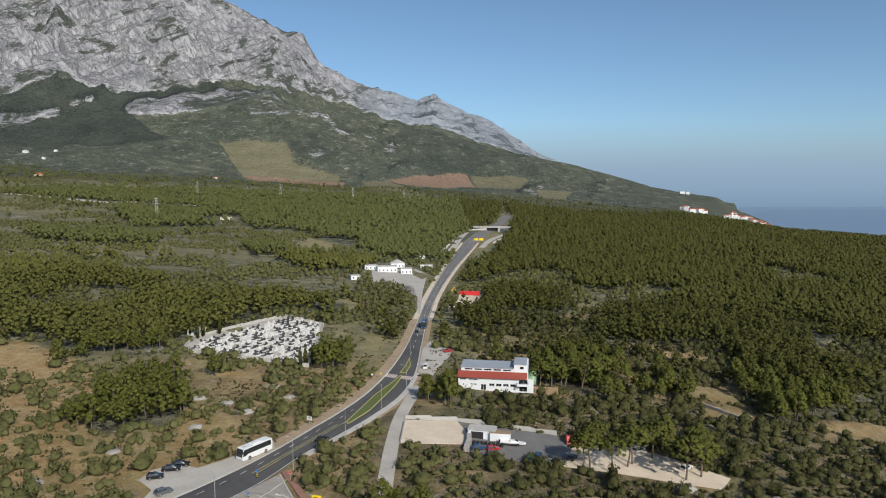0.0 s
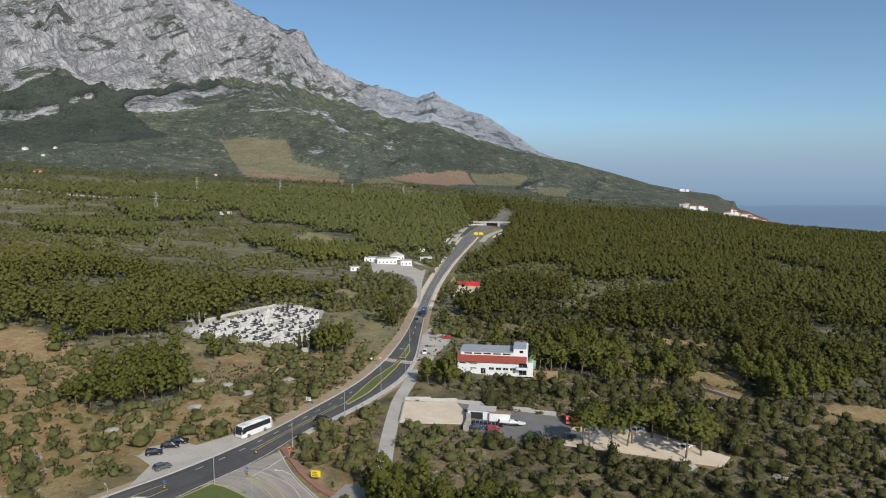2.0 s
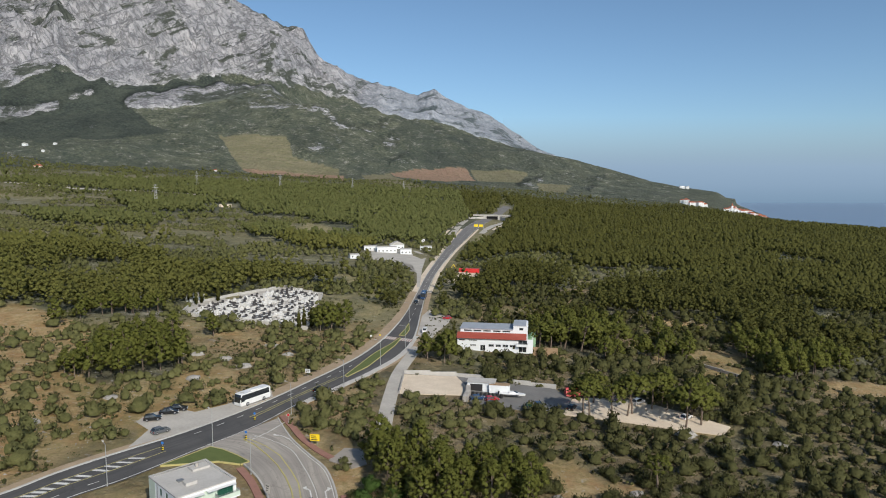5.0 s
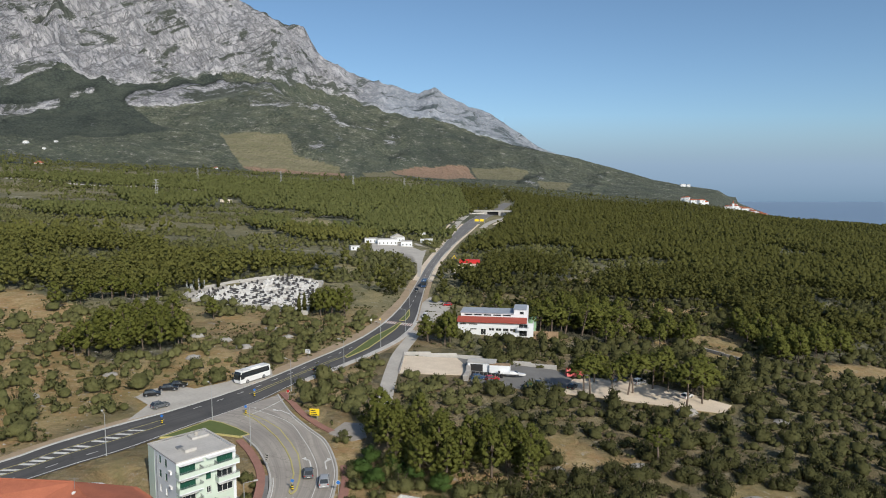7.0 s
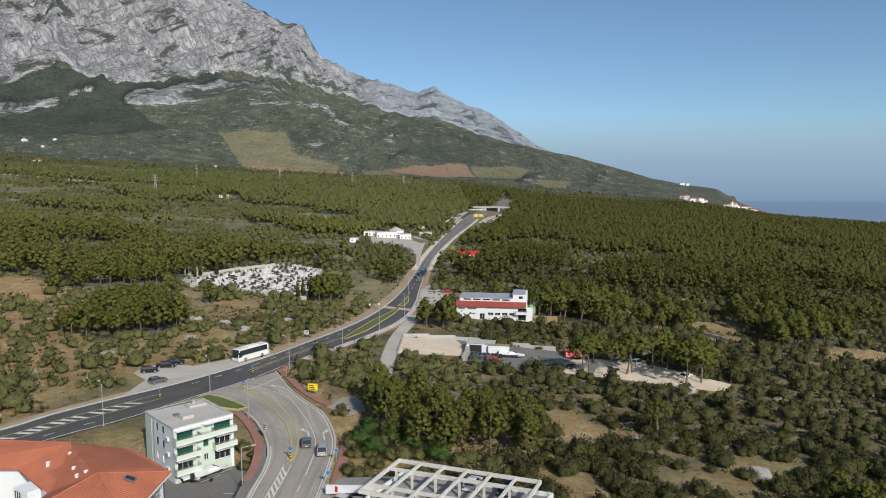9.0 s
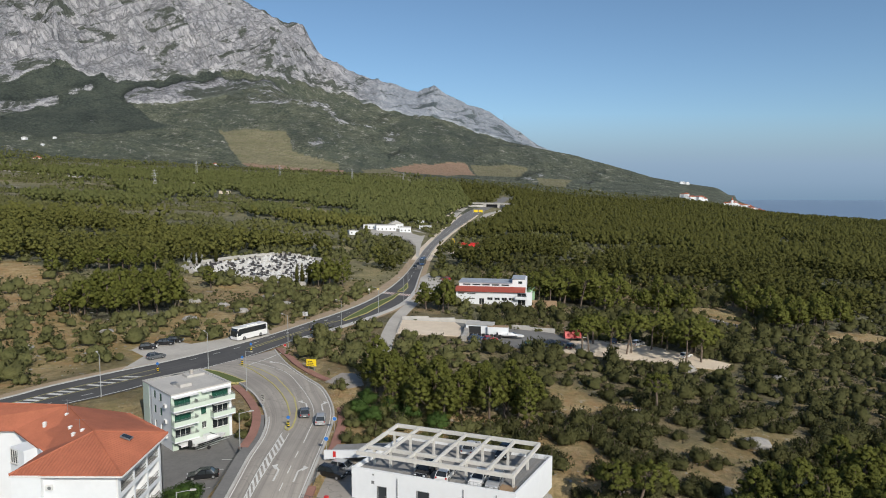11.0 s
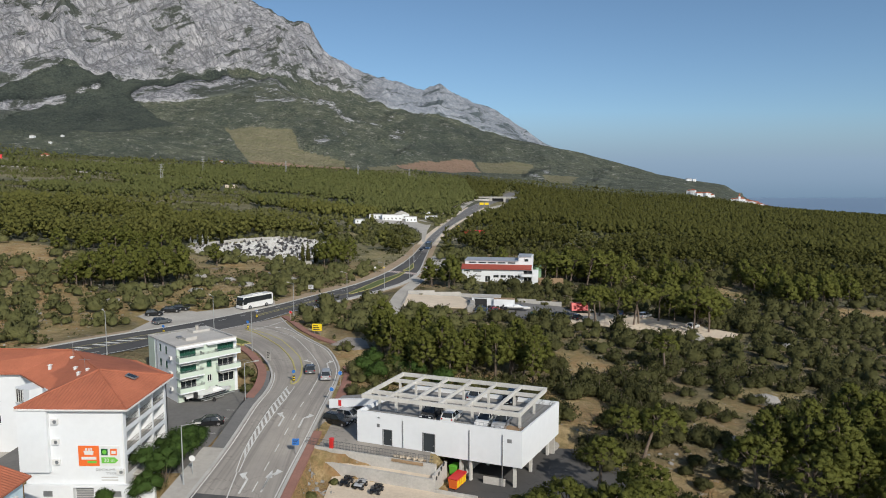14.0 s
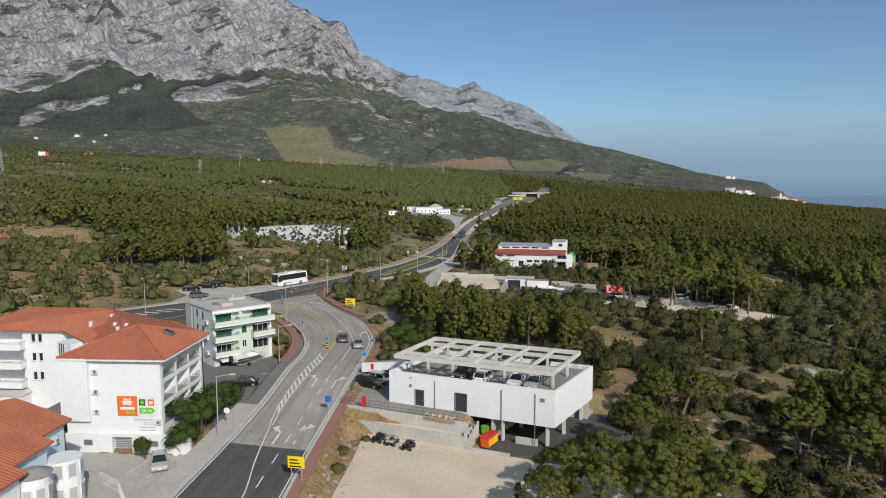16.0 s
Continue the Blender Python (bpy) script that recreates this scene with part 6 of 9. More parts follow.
def car_model(colour, style):
    """One car, facing +x, wheels on z = 0."""
    lng, hgt = {"hatch": (4.0, 1.48), "saloon": (4.55, 1.44), "suv": (4.5, 1.68), "van": (5.0, 1.95)}[style]
    c = thing("car", "", "car", pose(0, 0, 0))
    b, w, belt = lng / 2, 0.88, hgt * 0.60
    nose, tail = (0.55 if style != "van" else 0.3), (0.12 if style != "saloon" else 0.55)
    s = Shape().side([(-b, 0.30), (-b, belt - 0.12), (-b + 0.12, belt), (b - 1.05, belt), (b - 0.15, belt - 0.16), (b, belt - 0.36), (b, 0.30), (b - 0.35, 0.22), (-b + 0.35, 0.22)], -w, w).bevel(0.07, 2)
    part("body", s, paint(colour), c)
    x0, x1 = -b + 0.08 + (tail - 0.12), b - 1.15
    t0, t1 = x0 + 0.42 + tail * 0.3, x1 - (0.85 if style != "van" else 0.55)
    g = Shape().prism([(x0, -w + 0.05), (x1, -w + 0.05), (x1, w - 0.05), (x0, w - 0.05)], belt - 0.02, hgt - 0.05, [(t0, -w + 0.22), (t1, -w + 0.22), (t1, w - 0.22), (t0, w - 0.22)])
    part("glasshouse", g, M_GLASS, c, "dark glass windows")
    r = Shape().prism([(t0 - 0.06, -w + 0.19), (t1 + 0.08, -w + 0.19), (t1 + 0.08, w - 0.19), (t0 - 0.06, w - 0.19)], hgt - 0.055, hgt, [(t0 + 0.1, -w + 0.28), (t1 - 0.1, -w + 0.28), (t1 - 0.1, w - 0.28), (t0 + 0.1, w - 0.28)])
    part("roof", r, paint(colour), c)
    mid = (x0 + x1) / 2
    for sy in (-1, 1):
        for xa, xb in ((x0 + 0.02, t0), (mid - 0.05, (t0 + t1) / 2), (x1 - 0.03, t1)):
            part("pillar", Shape().tube((xa, sy * (w - 0.05), belt - 0.02), (xb, sy * (w - 0.20), hgt - 0.04), 0.05, sides=5), paint(colour), c)
        part("mirror", Shape().box(x1 - 0.45, x1 - 0.25, sy * (w + 0.09) - 0.08, sy * (w + 0.09) + 0.08, belt, belt + 0.13).bevel(0.03), paint(colour), c)
        part("headlight", Shape().box(b - 0.12, b + 0.015, sy * 0.66 - 0.16, sy * 0.66 + 0.16, belt - 0.36, belt - 0.22), M_LAMP, c)
        part("tail_light", Shape().box(-b - 0.015, -b + 0.1, sy * 0.72 - 0.12, sy * 0.72 + 0.12, belt - 0.3, belt - 0.08), M_TAIL, c)
        for x in (-b + 0.78, b - 0.82):
            wh = part("wheel", Shape().tube((x, sy * 0.66, 0.32), (x, sy * 0.90, 0.32), 0.32, sides=14), M_TYRE, c)
            part("rim", Shape().tube((x, sy * 0.895, 0.32), (x, sy * 0.91, 0.32), 0.20, sides=10), M_RIM, wh)
    for sx in (-1, 1):
        part("plate", Shape().box(sx * (b + 0.006) - 0.006, sx * (b + 0.006) + 0.006, -0.25, 0.25, 0.42, 0.53), M_FRAME, c)
    return c


def car(x, y, z, heading, colour, style, label, group="parked cars"):
    key = (colour, style)
    m = pose(x, y, z, 0, 0, heading)
    if key not in CARS:
        CARS[key] = car_model(colour, style)
        CARS[key].matrix_basis = m
        ob = CARS[key]
    else:
        ob = copy_thing(CARS[key], m)
    return tagged(ob, label, "car", group)


zr = lambda x, y: float(road_height(x, y)) + 0.2
zg = lambda x, y: gz(x, y) + 0.09
D1 = 0.77
face_out = 249.0
car(-1.6, 88.9, D1, face_out, "black", "suv", "black parked car on the roof deck", "cars on the roof deck")
car(1.2, 87.9, D1, face_out - 180, "white", "hatch", "white hatchback parked on the roof deck", "cars on the roof deck")
car(5.6, 86.3, D1, face_out, "white", "hatch", "white hatchback with a dark windscreen on the roof deck", "cars on the roof deck")
car(7.8, 85.6, D1, face_out, "silver", "hatch", "silver hatchback parked on the roof deck", "cars on the roof deck")
car(5.0, 97.0, D1, face_out - 180, "white", "saloon", "white car parked at the back of the roof deck", "cars on the roof deck")
car(9.9, 95.2, D1, face_out, "black", "suv", "black car parked at the back of the roof deck", "cars on the roof deck")
car(-15.9, 96.5, -3.1, 335, "black", "suv", "black people carrier beside the ramp", "cars beside the ramp")
car(-14.3, 98.3, -3.1, 338, "silver", "suv", "silver car beside the ramp", "cars beside the ramp")
car(-24.6, 119.2, zr(-24.6, 119.2), 103, "grey", "hatch", "grey hatchback driving on the side road", "cars on the road")
car(-21.1, 116.2, zr(-21.1, 116.2), 98, "silver", "suv", "silver car driving on the side road", "cars on the road")
car(-69.6, 157.0, zr(-69.6, 157), 20, "black", "hatch", "black car parked in the layby", "cars in the layby")
car(-67.6, 161.8, zr(-67.6, 161.8), 15, "black", "saloon", "black saloon parked in the layby", "cars in the layby")
car(-66.4, 164.6, zr(-66.4, 164.6), 12, "black", "saloon", "black saloon parked in the layby", "cars in the layby")
car(-64.6, 149.6, zr(-64.6, 149.6), 50, "grey", "hatch", "grey hatchback parked near the road", "cars in the layby")
car(-36.7, 72.6, zg(-36.7, 72.6), 297, "silver", "hatch", "silver hatchback parked below the white flats", "cars of the flats")
car(-35.2, 96.4, zg(-35.2, 96.4), 195, "black", "saloon", "black saloon parked in the courtyard", "cars of the flats")
car(-69.8, 84.6, zg(-69.8, 84.6), 15, "white", "hatch", "white hatchback beside the west wing", "cars of the flats")
car(-70.2, 87.4, zg(-70.2, 87.4), 15, "black", "saloon", "black car beside the west wing", "cars of the flats")
car(1.5, 311, zr(1.5, 311), 30, "black", "hatch", "black car in the far layby", "cars in the far layby")
car(2.0, 296, zr(2, 296), 200, "red", "hatch", "dark red car in the far layby", "cars in the far layby")
car(-7.0, 268, zr(-7, 268), 85, "white", "van", "white van stopped in the far layby", "cars in the far layby")
car(14.2, 186.2, zr(14.2, 186.2), 20, "red", "hatch", "red car in the boatyard", "cars in the boatyard")
car(10.2, 186.6, zr(10.2, 186.6), 10, "blue", "saloon", "dark blue car in the boatyard", "cars in the boatyard")
car(13.6, 182.6, zr(13.6, 182.6), 70, "grey", "hatch", "grey car in the boatyard", "cars in the boatyard")
car(26.6, 181.6, zr(26.6, 181.6), 80, "blue", "van", "blue van in the boatyard", "cars in the boatyard")
car(24.0, 180.2, zr(24, 180.2), 80, "green", "van", "green van in the boatyard", "cars in the boatyard")
c = thing("covered_trailer", "trailer under a bright red tarpaulin in the boatyard", "trailer", pose(39.2, 194.6, zr(39.2, 194.6), 0, 0, 4))
part("tarpaulin", Shape().prism([(-2.6, -1.3), (2.6, -1.3), (2.6, 1.3), (-2.6, 1.3)], 0.5, 2.6, [(-2.5, -0.5), (2.0, -0.5), (2.0, 0.5), (-2.5, 0.5)]).bevel(0.08), M_RED, c)
part("bed", Shape().box(-2.7, 2.7, -1.1, 1.1, 0.4, 0.49), M_METAL, c)
for sy in (-1, 1):
    part("wheel", Shape().tube((0, sy * 0.95, 0.32), (0, sy * 1.15, 0.32), 0.32, sides=14), M_TYRE, c)
part("drawbar", Shape().tube((2.7, 0, 0.42), (4.2, 0, 0.42), 0.06).tube((4.1, 0, 0.0), (4.1, 0, 0.45), 0.05), M_METAL, c)
car(36.4, 183.0, zr(36.4, 183), 60, "black", "hatch", "black car at the edge of the boatyard", "cars in the boatyard")
car(50.8, 193.4, zr(50.8, 193.4), 80, "blue", "hatch", "dark blue car under the pines", "cars under the pines")
car(57.4, 191.4, zr(57.4, 191.4), 40, "silver", "suv", "silver car under the pines", "cars under the pines")
car(67.5, 180.5, zr(67.5, 180.5), 40, "white", "hatch", "white car under the pines", "cars under the pines")
car(-13.0, 330, zr(-13, 330), 276, "black", "saloon", "black car driving on the main road", "cars on the road")
car(-34.5, 186.0, zr(-34.5, 186), 60, "black", "saloon", "black saloon driving on the main road", "cars on the road")


def coach(x, y, z, heading, body_mat, label):
    c = thing("coach", label, "coach", pose(x, y, z, 0, 0, heading))
    b, w, h = 5.1, 1.25, 3.45
    part("body", Shape().side([(-b, 0.45), (-b, h - 0.35), (-b + 0.25, h), (b - 0.5, h), (b - 0.12, h - 0.8), (b, 1.1), (b - 0.05, 0.45), (b - 0.4, 0.32), (-b + 0.4, 0.32)], -w, w).bevel(0.1, 2), body_mat, c)
    for sy in (-1, 1):
        g = part("window_band", Shape().side([(-b + 0.35, 1.75), (-b + 0.5, 3.12), (b - 0.72, 3.12), (b - 0.3, 2.5), (b - 0.22, 1.35), (b - 1.2, 1.40), (b - 1.7, 1.75)][::-1], sy * (w + 0.005) - 0.012, sy * (w + 0.005) + 0.012), M_GLASS, c, "black glass window band")
        part("mirror", Shape().box(b - 0.1, b + 0.15, sy * (w + 0.25) - 0.1, sy * (w + 0.25) + 0.1, 2.3, 2.9).bevel(0.04), M_BLACK, c)
        part("headlight", Shape().box(b - 0.1, b + 0.02, sy * 0.95 - 0.2, sy * 0.95 + 0.2, 0.75, 0.95), M_LAMP, c)
        for xx in (-b + 2.3, b - 2.4):
            wh = part("wheel", Shape().tube((xx, sy * 0.95, 0.5), (xx, sy * 1.285, 0.5), 0.5, sides=16), M_TYRE, c)
            part("rim", Shape().tube((xx, sy * 1.28, 0.5), (xx, sy * 1.295, 0.5), 0.29, sides=12), M_RIM, wh)
    part("windscreen", Shape().side([(b - 0.02, 1.25), (b + 0.02, 1.25), (b - 0.10, h - 0.75), (b - 0.36, h - 0.16), (b - 0.42, h - 0.2), (b - 0.15, h - 0.75)], -w + 0.08, w - 0.08), M_GLASS, c, "tall dark windscreen")
    part("roof_unit", Shape().box(-2.0, 1.2, -0.8, 0.8, h, h + 0.2).bevel(0.06), body_mat, c)
    part("roof_hatch", Shape().box(3.0, 3.8, -0.4, 0.4, h, h + 0.08).bevel(0.02), M_KERB, c)


coach(-50.3, 173.9, zr(-50.3, 173.9) - 0.10, 237, paint("white"), "white touring coach with dark glass stopped at the road")
coach(-9.6, 346, zr(-9.6, 346), 266, paint("blue"), "dark blue coach driving on the main road")


def boat(x, y, z, heading, label, lng=6.5, trailer=True):
    b = thing("motor_boat", label, "boat", pose(x, y, z, 0, 0, heading))
    h = Shape()
    secs = [(-0.5, 0.42, 0.30), (-0.15, 0.46, 0.22), (0.25, 0.36, 0.2), (0.42, 0.16, 0.35), (0.5, 0.01, 0.62)]
    base = 0.55 if trailer else 0.1
    rings = []
    for u, half, keel in secs:
        x0, wd = u * lng, half * lng * 0.40
        rings.append([h.v(x0, -wd, base + 1.05), h.v(x0, -wd * 0.82, base + 0.55), h.v(x0, 0, base + keel), h.v(x0, wd * 0.82, base + 0.55), h.v(x0, wd, base + 1.05)])
    for p, q in zip(rings, rings[1:]):
        for k in range(4):
            h.bm.faces.new((p[k], p[k + 1], q[k + 1], q[k]))
        h.bm.faces.new((p[4], p[0], q[0], q[4]))
    h.bm.faces.new(rings[0])
    h.bm.faces.new(rings[-1][::-1])
    part("hull", h, paint("white"), b, "white hull")
    part("dark_stripe", Shape().side([(-lng * 0.42, base + 0.70), (lng * 0.25, base + 0.80), (lng * 0.25, base + 0.93), (-lng * 0.42, base + 0.90)], -lng * 0.187, lng * 0.187), M_BLACK, b)
    part("cabin", Shape().prism([(-lng * 0.12, -0.75), (lng * 0.25, -0.5), (lng * 0.25, 0.5), (-lng * 0.12, 0.75)], base + 1.06, base + 1.6, [(-lng * 0.10, -0.6), (lng * 0.08, -0.45), (lng * 0.08, 0.45), (-lng * 0.10, 0.6)]), paint("white"), b)
    part("screen", Shape().prism([(lng * 0.085, -0.5), (lng * 0.20, -0.42), (lng * 0.20, 0.42), (lng * 0.085, 0.5)], base + 1.3, base + 1.65, [(lng * 0.06, -0.42), (lng * 0.1, -0.4), (lng * 0.1, 0.4), (lng * 0.06, 0.42)]), M_GLASS, b)
    part("engine", Shape().box(-lng * 0.5 - 0.5, -lng * 0.5, -0.25, 0.25, base + 0.5, base + 1.45).bevel(0.08), M_BLACK, b)
    if trailer:
        t = part("trailer", Shape().box(-lng * 0.4, lng * 0.62, -0.06, 0.06, 0.42, 0.52).box(-lng * 0.4, lng * 0.2, -0.85, -0.75, 0.42, 0.52).box(-lng * 0.4, lng * 0.2, 0.75, 0.85, 0.42, 0.52), M_GALV, b)
        for sy in (-1, 1):
            part("wheel", Shape().tube((-lng * 0.1, sy * 0.9, 0.3), (-lng * 0.1, sy * 1.1, 0.3), 0.3, sides=12), M_TYRE, t)


boat(-38.4, 108.3, zg(-38.4, 108.3), 50, "white and black motor boat on a trailer", 6.2)
boat(20.5, 190.6, zr(20.5, 190.6), 350, "white motor boat standing in the yard", 7.5, False)


def quad(x, y, z, heading, colour, label):
    q = thing("quad_bike", label, "quad bike", pose(x, y, z, 0, 0, heading), "quad bikes in a row")
    part("frame", Shape().box(-0.75, 0.75, -0.22, 0.22, 0.35, 0.6).bevel(0.06), M_BLACK, q)
    for xx in (-0.62, 0.62):
        part("mudguard", Shape().side([(xx - 0.42, 0.62), (xx - 0.25, 0.80), (xx + 0.25, 0.80), (xx + 0.42, 0.64), (xx + 0.25, 0.72), (xx - 0.25, 0.72)], -0.55, 0.55), paint(colour), q)
        for sy in (-1, 1):
            w = part("wheel", Shape().tube((xx, sy * 0.35, 0.3), (xx, sy * 0.6, 0.3), 0.3, sides=12).bevel(0.03, 1), M_TYRE, q)
            part("rim", Shape().tube((xx, sy * 0.6, 0.3), (xx, sy * 0.61, 0.3), 0.14, sides=8), M_RIM, w)
    part("seat", Shape().box(-0.6, 0.1, -0.18, 0.18, 0.78, 0.95).bevel(0.05), M_BLACK, q)
    part("fairing", Shape().prism([(0.15, -0.2), (0.7, -0.15), (0.7, 0.15), (0.15, 0.2)], 0.78, 1.0, [(0.2, -0.12), (0.5, -0.1), (0.5, 0.1), (0.2, 0.12)]), paint(colour), q)
    part("handlebar", Shape().tube((0.25, -0.4, 1.12), (0.25, 0.4, 1.12), 0.025).tube((0.25, 0, 0.95), (0.25, 0, 1.12), 0.03), M_BLACK, q)


quad(-12.3, 81.9, -5.66, 75, "black", "black quad bike on the sandy lot")
quad(-10.4, 81.0, -5.66, 75, "silver", "silver and black quad bike on the sandy lot")
quad(-8.2, 79.7, -5.66, 75, "black", "black quad bike on the sandy lot")

# ---- street furniture ----
def street_lamp(x, y, z, height, turn, arm=1.6):
    l = thing("street_lamp", "tall galvanised street lamp beside the road", "street lamp", pose(x, y, z, 0, 0, turn), "street lamps")
    part("pole", Shape().tube((0, 0, 0), (0, 0, height), 0.09, 0.05), M_GALV, l)
    part("base", Shape().tube((0, 0, 0), (0, 0, 0.5), 0.14, 0.12), M_GALV, l)
    part("arm", Shape().tube((0, 0, height - 0.05), (arm, 0, height + 0.15), 0.04), M_GALV, l)
    part("lamp_head", Shape().side([(arm - 0.1, height + 0.08), (arm + 0.65, height + 0.12), (arm + 0.6, height + 0.24), (arm, height + 0.27)], -0.14, 0.14).bevel(0.03), M_KERB, l)


for x, y, t in ((-28.4, 190.0, 150), (-38.4, 166.6, 150), (-20.2, 216.2, 155), (-50.6, 143.6, 130), (-63.5, 122.6, 130), (-38.6, 131.0, -40), (-13.4, 240.5, 165), (-14.2, 286, 180), (-30.6, 75.2, 10), (-31.4, 102.4, 20)):
    street_lamp(x, y, gz(x, y) - 0.1 if x < -30.5 and y < 110 else zr(x, y) - 0.1, 8.2 if y > 110 else 7.6, t)


def road_sign(x, y, z, height, face, turn, shape="round", label="round road sign on a steel post"):
    s = thing("road_sign", label, "road sign", pose(x, y, z, 0, 0, turn), "road signs")
    part("post", Shape().tube((0, 0, 0), (0, 0, height), 0.04), M_GALV, s)
    if shape == "round":
        part("disc", Shape().tube((0, -0.05, height - 0.35), (0, -0.075, height - 0.35), 0.34, sides=20), face, s)
        part("rim", Shape().tube((0, -0.05, height - 0.35), (0, -0.07, height - 0.35), 0.38, sides=20), M_FRAME, s)
    else:
        w, h = shape
        part("panel", Shape().box(-w / 2, w / 2, -0.08, -0.05, height - h, height), face, s)
        for k in range(3):
            part("text_bar", Shape().box(-w * 0.36, w * 0.36 - 0.15 * k, -0.09, -0.082, height - h * (0.28 + 0.24 * k), height - h * (0.18 + 0.24 * k)), M_BLACK, s)


def hazard_post(x, y, z):
    s = thing("hazard_bollard", "black and yellow striped bollard with a blue disc", "bollard", pose(x, y, z), "bollards on the islands")
    for k in range(5):
        part("band", Shape().tube((0, 0, 0.2 * k), (0, 0, 0.2 * k + 0.2), 0.2, sides=12), M_YELLOW if k % 2 else M_BLACK, s)
    part("post", Shape().tube((0, 0, 1.0), (0, 0, 1.5), 0.04), M_GALV, s)
    part("disc", Shape().tube((0, -0.04, 1.7), (0, -0.07, 1.7), 0.3, sides=16), M_BLUE, s)


for x, y in ((-26.1, 112.8), (-44.6, 148.3), (-60.0, 139.6), (-46.0, 160.4)):
    hazard_post(x, y, zr(x, y) + 0.12)
for x, y, f in ((-37.6, 159.8, M_RED), (-33.0, 177.8, M_RED), (-18.0, 112.5, M_BLUE), (-17.9, 103.5, M_BLUE), (-30.4, 77.6, M_FRAME), (-23.4, 249, M_YELLOW), (-26.6, 247, M_FRAME), (-31.5, 66, M_FRAME)):
    road_sign(x, y, zr(x, y), 2.5, f, 0)
for x, y, w, h, z in ((-28.9, 148.0, 2.3, 1.6, 2.4), (-18.6, 66.2, 1.9, 1.3, 2.7)):
    s = thing("direction_board", "yellow direction board with black lettering on two posts", "road sign", pose(x, y, zr(x, y) - 0.2, 0, 0, -8))
    part("panel", Shape().box(-w / 2, w / 2, -0.06, 0.0, z - h + 0.2, z + 0.2), M_YELLOW, s)
    part("panel_rim", Shape().box(-w / 2 - 0.03, w / 2 + 0.03, -0.05, -0.01, z - h + 0.17, z + 0.23), M_BLACK, s)
    for px in (-w * 0.3, w * 0.3):
        part("post", Shape().tube((px, 0.04, -0.5), (px, 0.04, z + 0.1), 0.045), M_GALV, s)
    for k in range(3):
        part("text_bar", Shape().box(-w * 0.4, w * 0.1 + 0.2 * k, -0.068, -0.062, z - h * (0.22 + 0.27 * k), z - h * (0.10 + 0.27 * k)), M_BLACK, s)
road_sign(-40.4, 198.0, zr(-40.4, 198), 2.6, M_FRAME, -20, (1.7, 1.2), "white information board on a steel post")
road_sign(-19.4, 84.6, zr(-19.4, 84.6), 2.2, M_BLUE, 0, (0.9, 0.9), "blue board on a post beside the footway")
road_sign(-32.6, 121.0, zr(-32.6, 121), 3.0, M_KERB, -30, (1.0, 1.8), "grey information panel beside the bend")

b = thing("waste_container", "orange and yellow striped waste container", "container", pose(1.9, 82.9, -6.3, 0, 0, 62))
part("bin", Shape().prism([(-1.3, -0.5), (1.3, -0.5), (1.3, 0.5), (-1.3, 0.5)], 0.15, 1.4, [(-1.4, -0.62), (1.4, -0.62), (1.4, 0.62), (-1.4, 0.62)]), M_ORANGE, b)
for k in range(4):
    part("stripe", Shape().box(-1.15 + 0.65 * k, -0.75 + 0.65 * k, -0.64, 0.64, 0.35, 1.2), M_YELLOW, b)
part("rim", Shape().box(-1.45, 1.45, -0.66, 0.66, 1.4, 1.52).bevel(0.03), M_RED, b)
b = thing("waste_container", "green plastic waste container with a lid", "container", pose(1.6, 86.4, -6.3, 0, 0, 62))
part("bin", Shape().prism([(-0.6, -0.45), (0.6, -0.45), (0.6, 0.45), (-0.6, 0.45)], 0.15, 1.2, [(-0.7, -0.52), (0.7, -0.52), (0.7, 0.52), (-0.7, 0.52)]), M_SIGNGREEN, b)
part("lid", Shape().box(-0.74, 0.74, -0.56, 0.56, 1.2, 1.36).bevel(0.05), M_SIGNGREEN, b)

# fence of the lower court, walls of the boatyard and dry-stone walls
f = thing("fence", "white metal fence round the parking court", "fence", pose(0, 0, 0))
railing(f, [(-41.2, 68.0), (-38.0, 66.0), (-34.8, 61.8), (-34.4, 54)], -5.5, 1.3, Matrix(), M_FRAME, 0.22)
railing(f, [(-41.6, 63.4), (-38.6, 61.0)], -5.5, 1.2, Matrix(), M_FRAME, 0.22)
f = thing("fence", "low dark fence along the footway", "fence", pose(0, 0, 0))
railing(f, [(-31.9, 91), (-32.2, 100), (-32.6, 108)], -3.2, 1.0, Matrix(), M_RAIL, 0.4)
f = thing("fence", "dark railing along the ramp and footway", "fence", pose(0, 0, 0))
railing(f, [(-17.9, 92), (-18.0, 97.5)], -2.6, 1.1, Matrix(), M_RAIL, 0.3)


def long_wall(pts, height, width, mat, label, steps=False):
    w = thing("wall", label, "wall", pose(0, 0, 0))
    for k, ((x0, y0), (x1, y1)) in enumerate(zip(pts, pts[1:])):
        L = math.hypot(x1 - x0, y1 - y0)
        n = max(1, int(L / 6))
        for j in range(n):
            a, b = j / n, (j + 1) / n
            xa, ya, xb, yb = x0 + (x1 - x0) * a, y0 + (y1 - y0) * a, x0 + (x1 - x0) * b, y0 + (y1 - y0) * b
            z = max(gz(xa, ya), gz(xb, yb))
            m = facing(xa, ya, 0, math.degrees(math.atan2(yb - ya, xb - xa)))
            part("wall_section", Shape(m).box(0, L / n - 0.004, -width / 2, width / 2, z - 1.2, z + height).bevel(0.04, 1), mat, w)


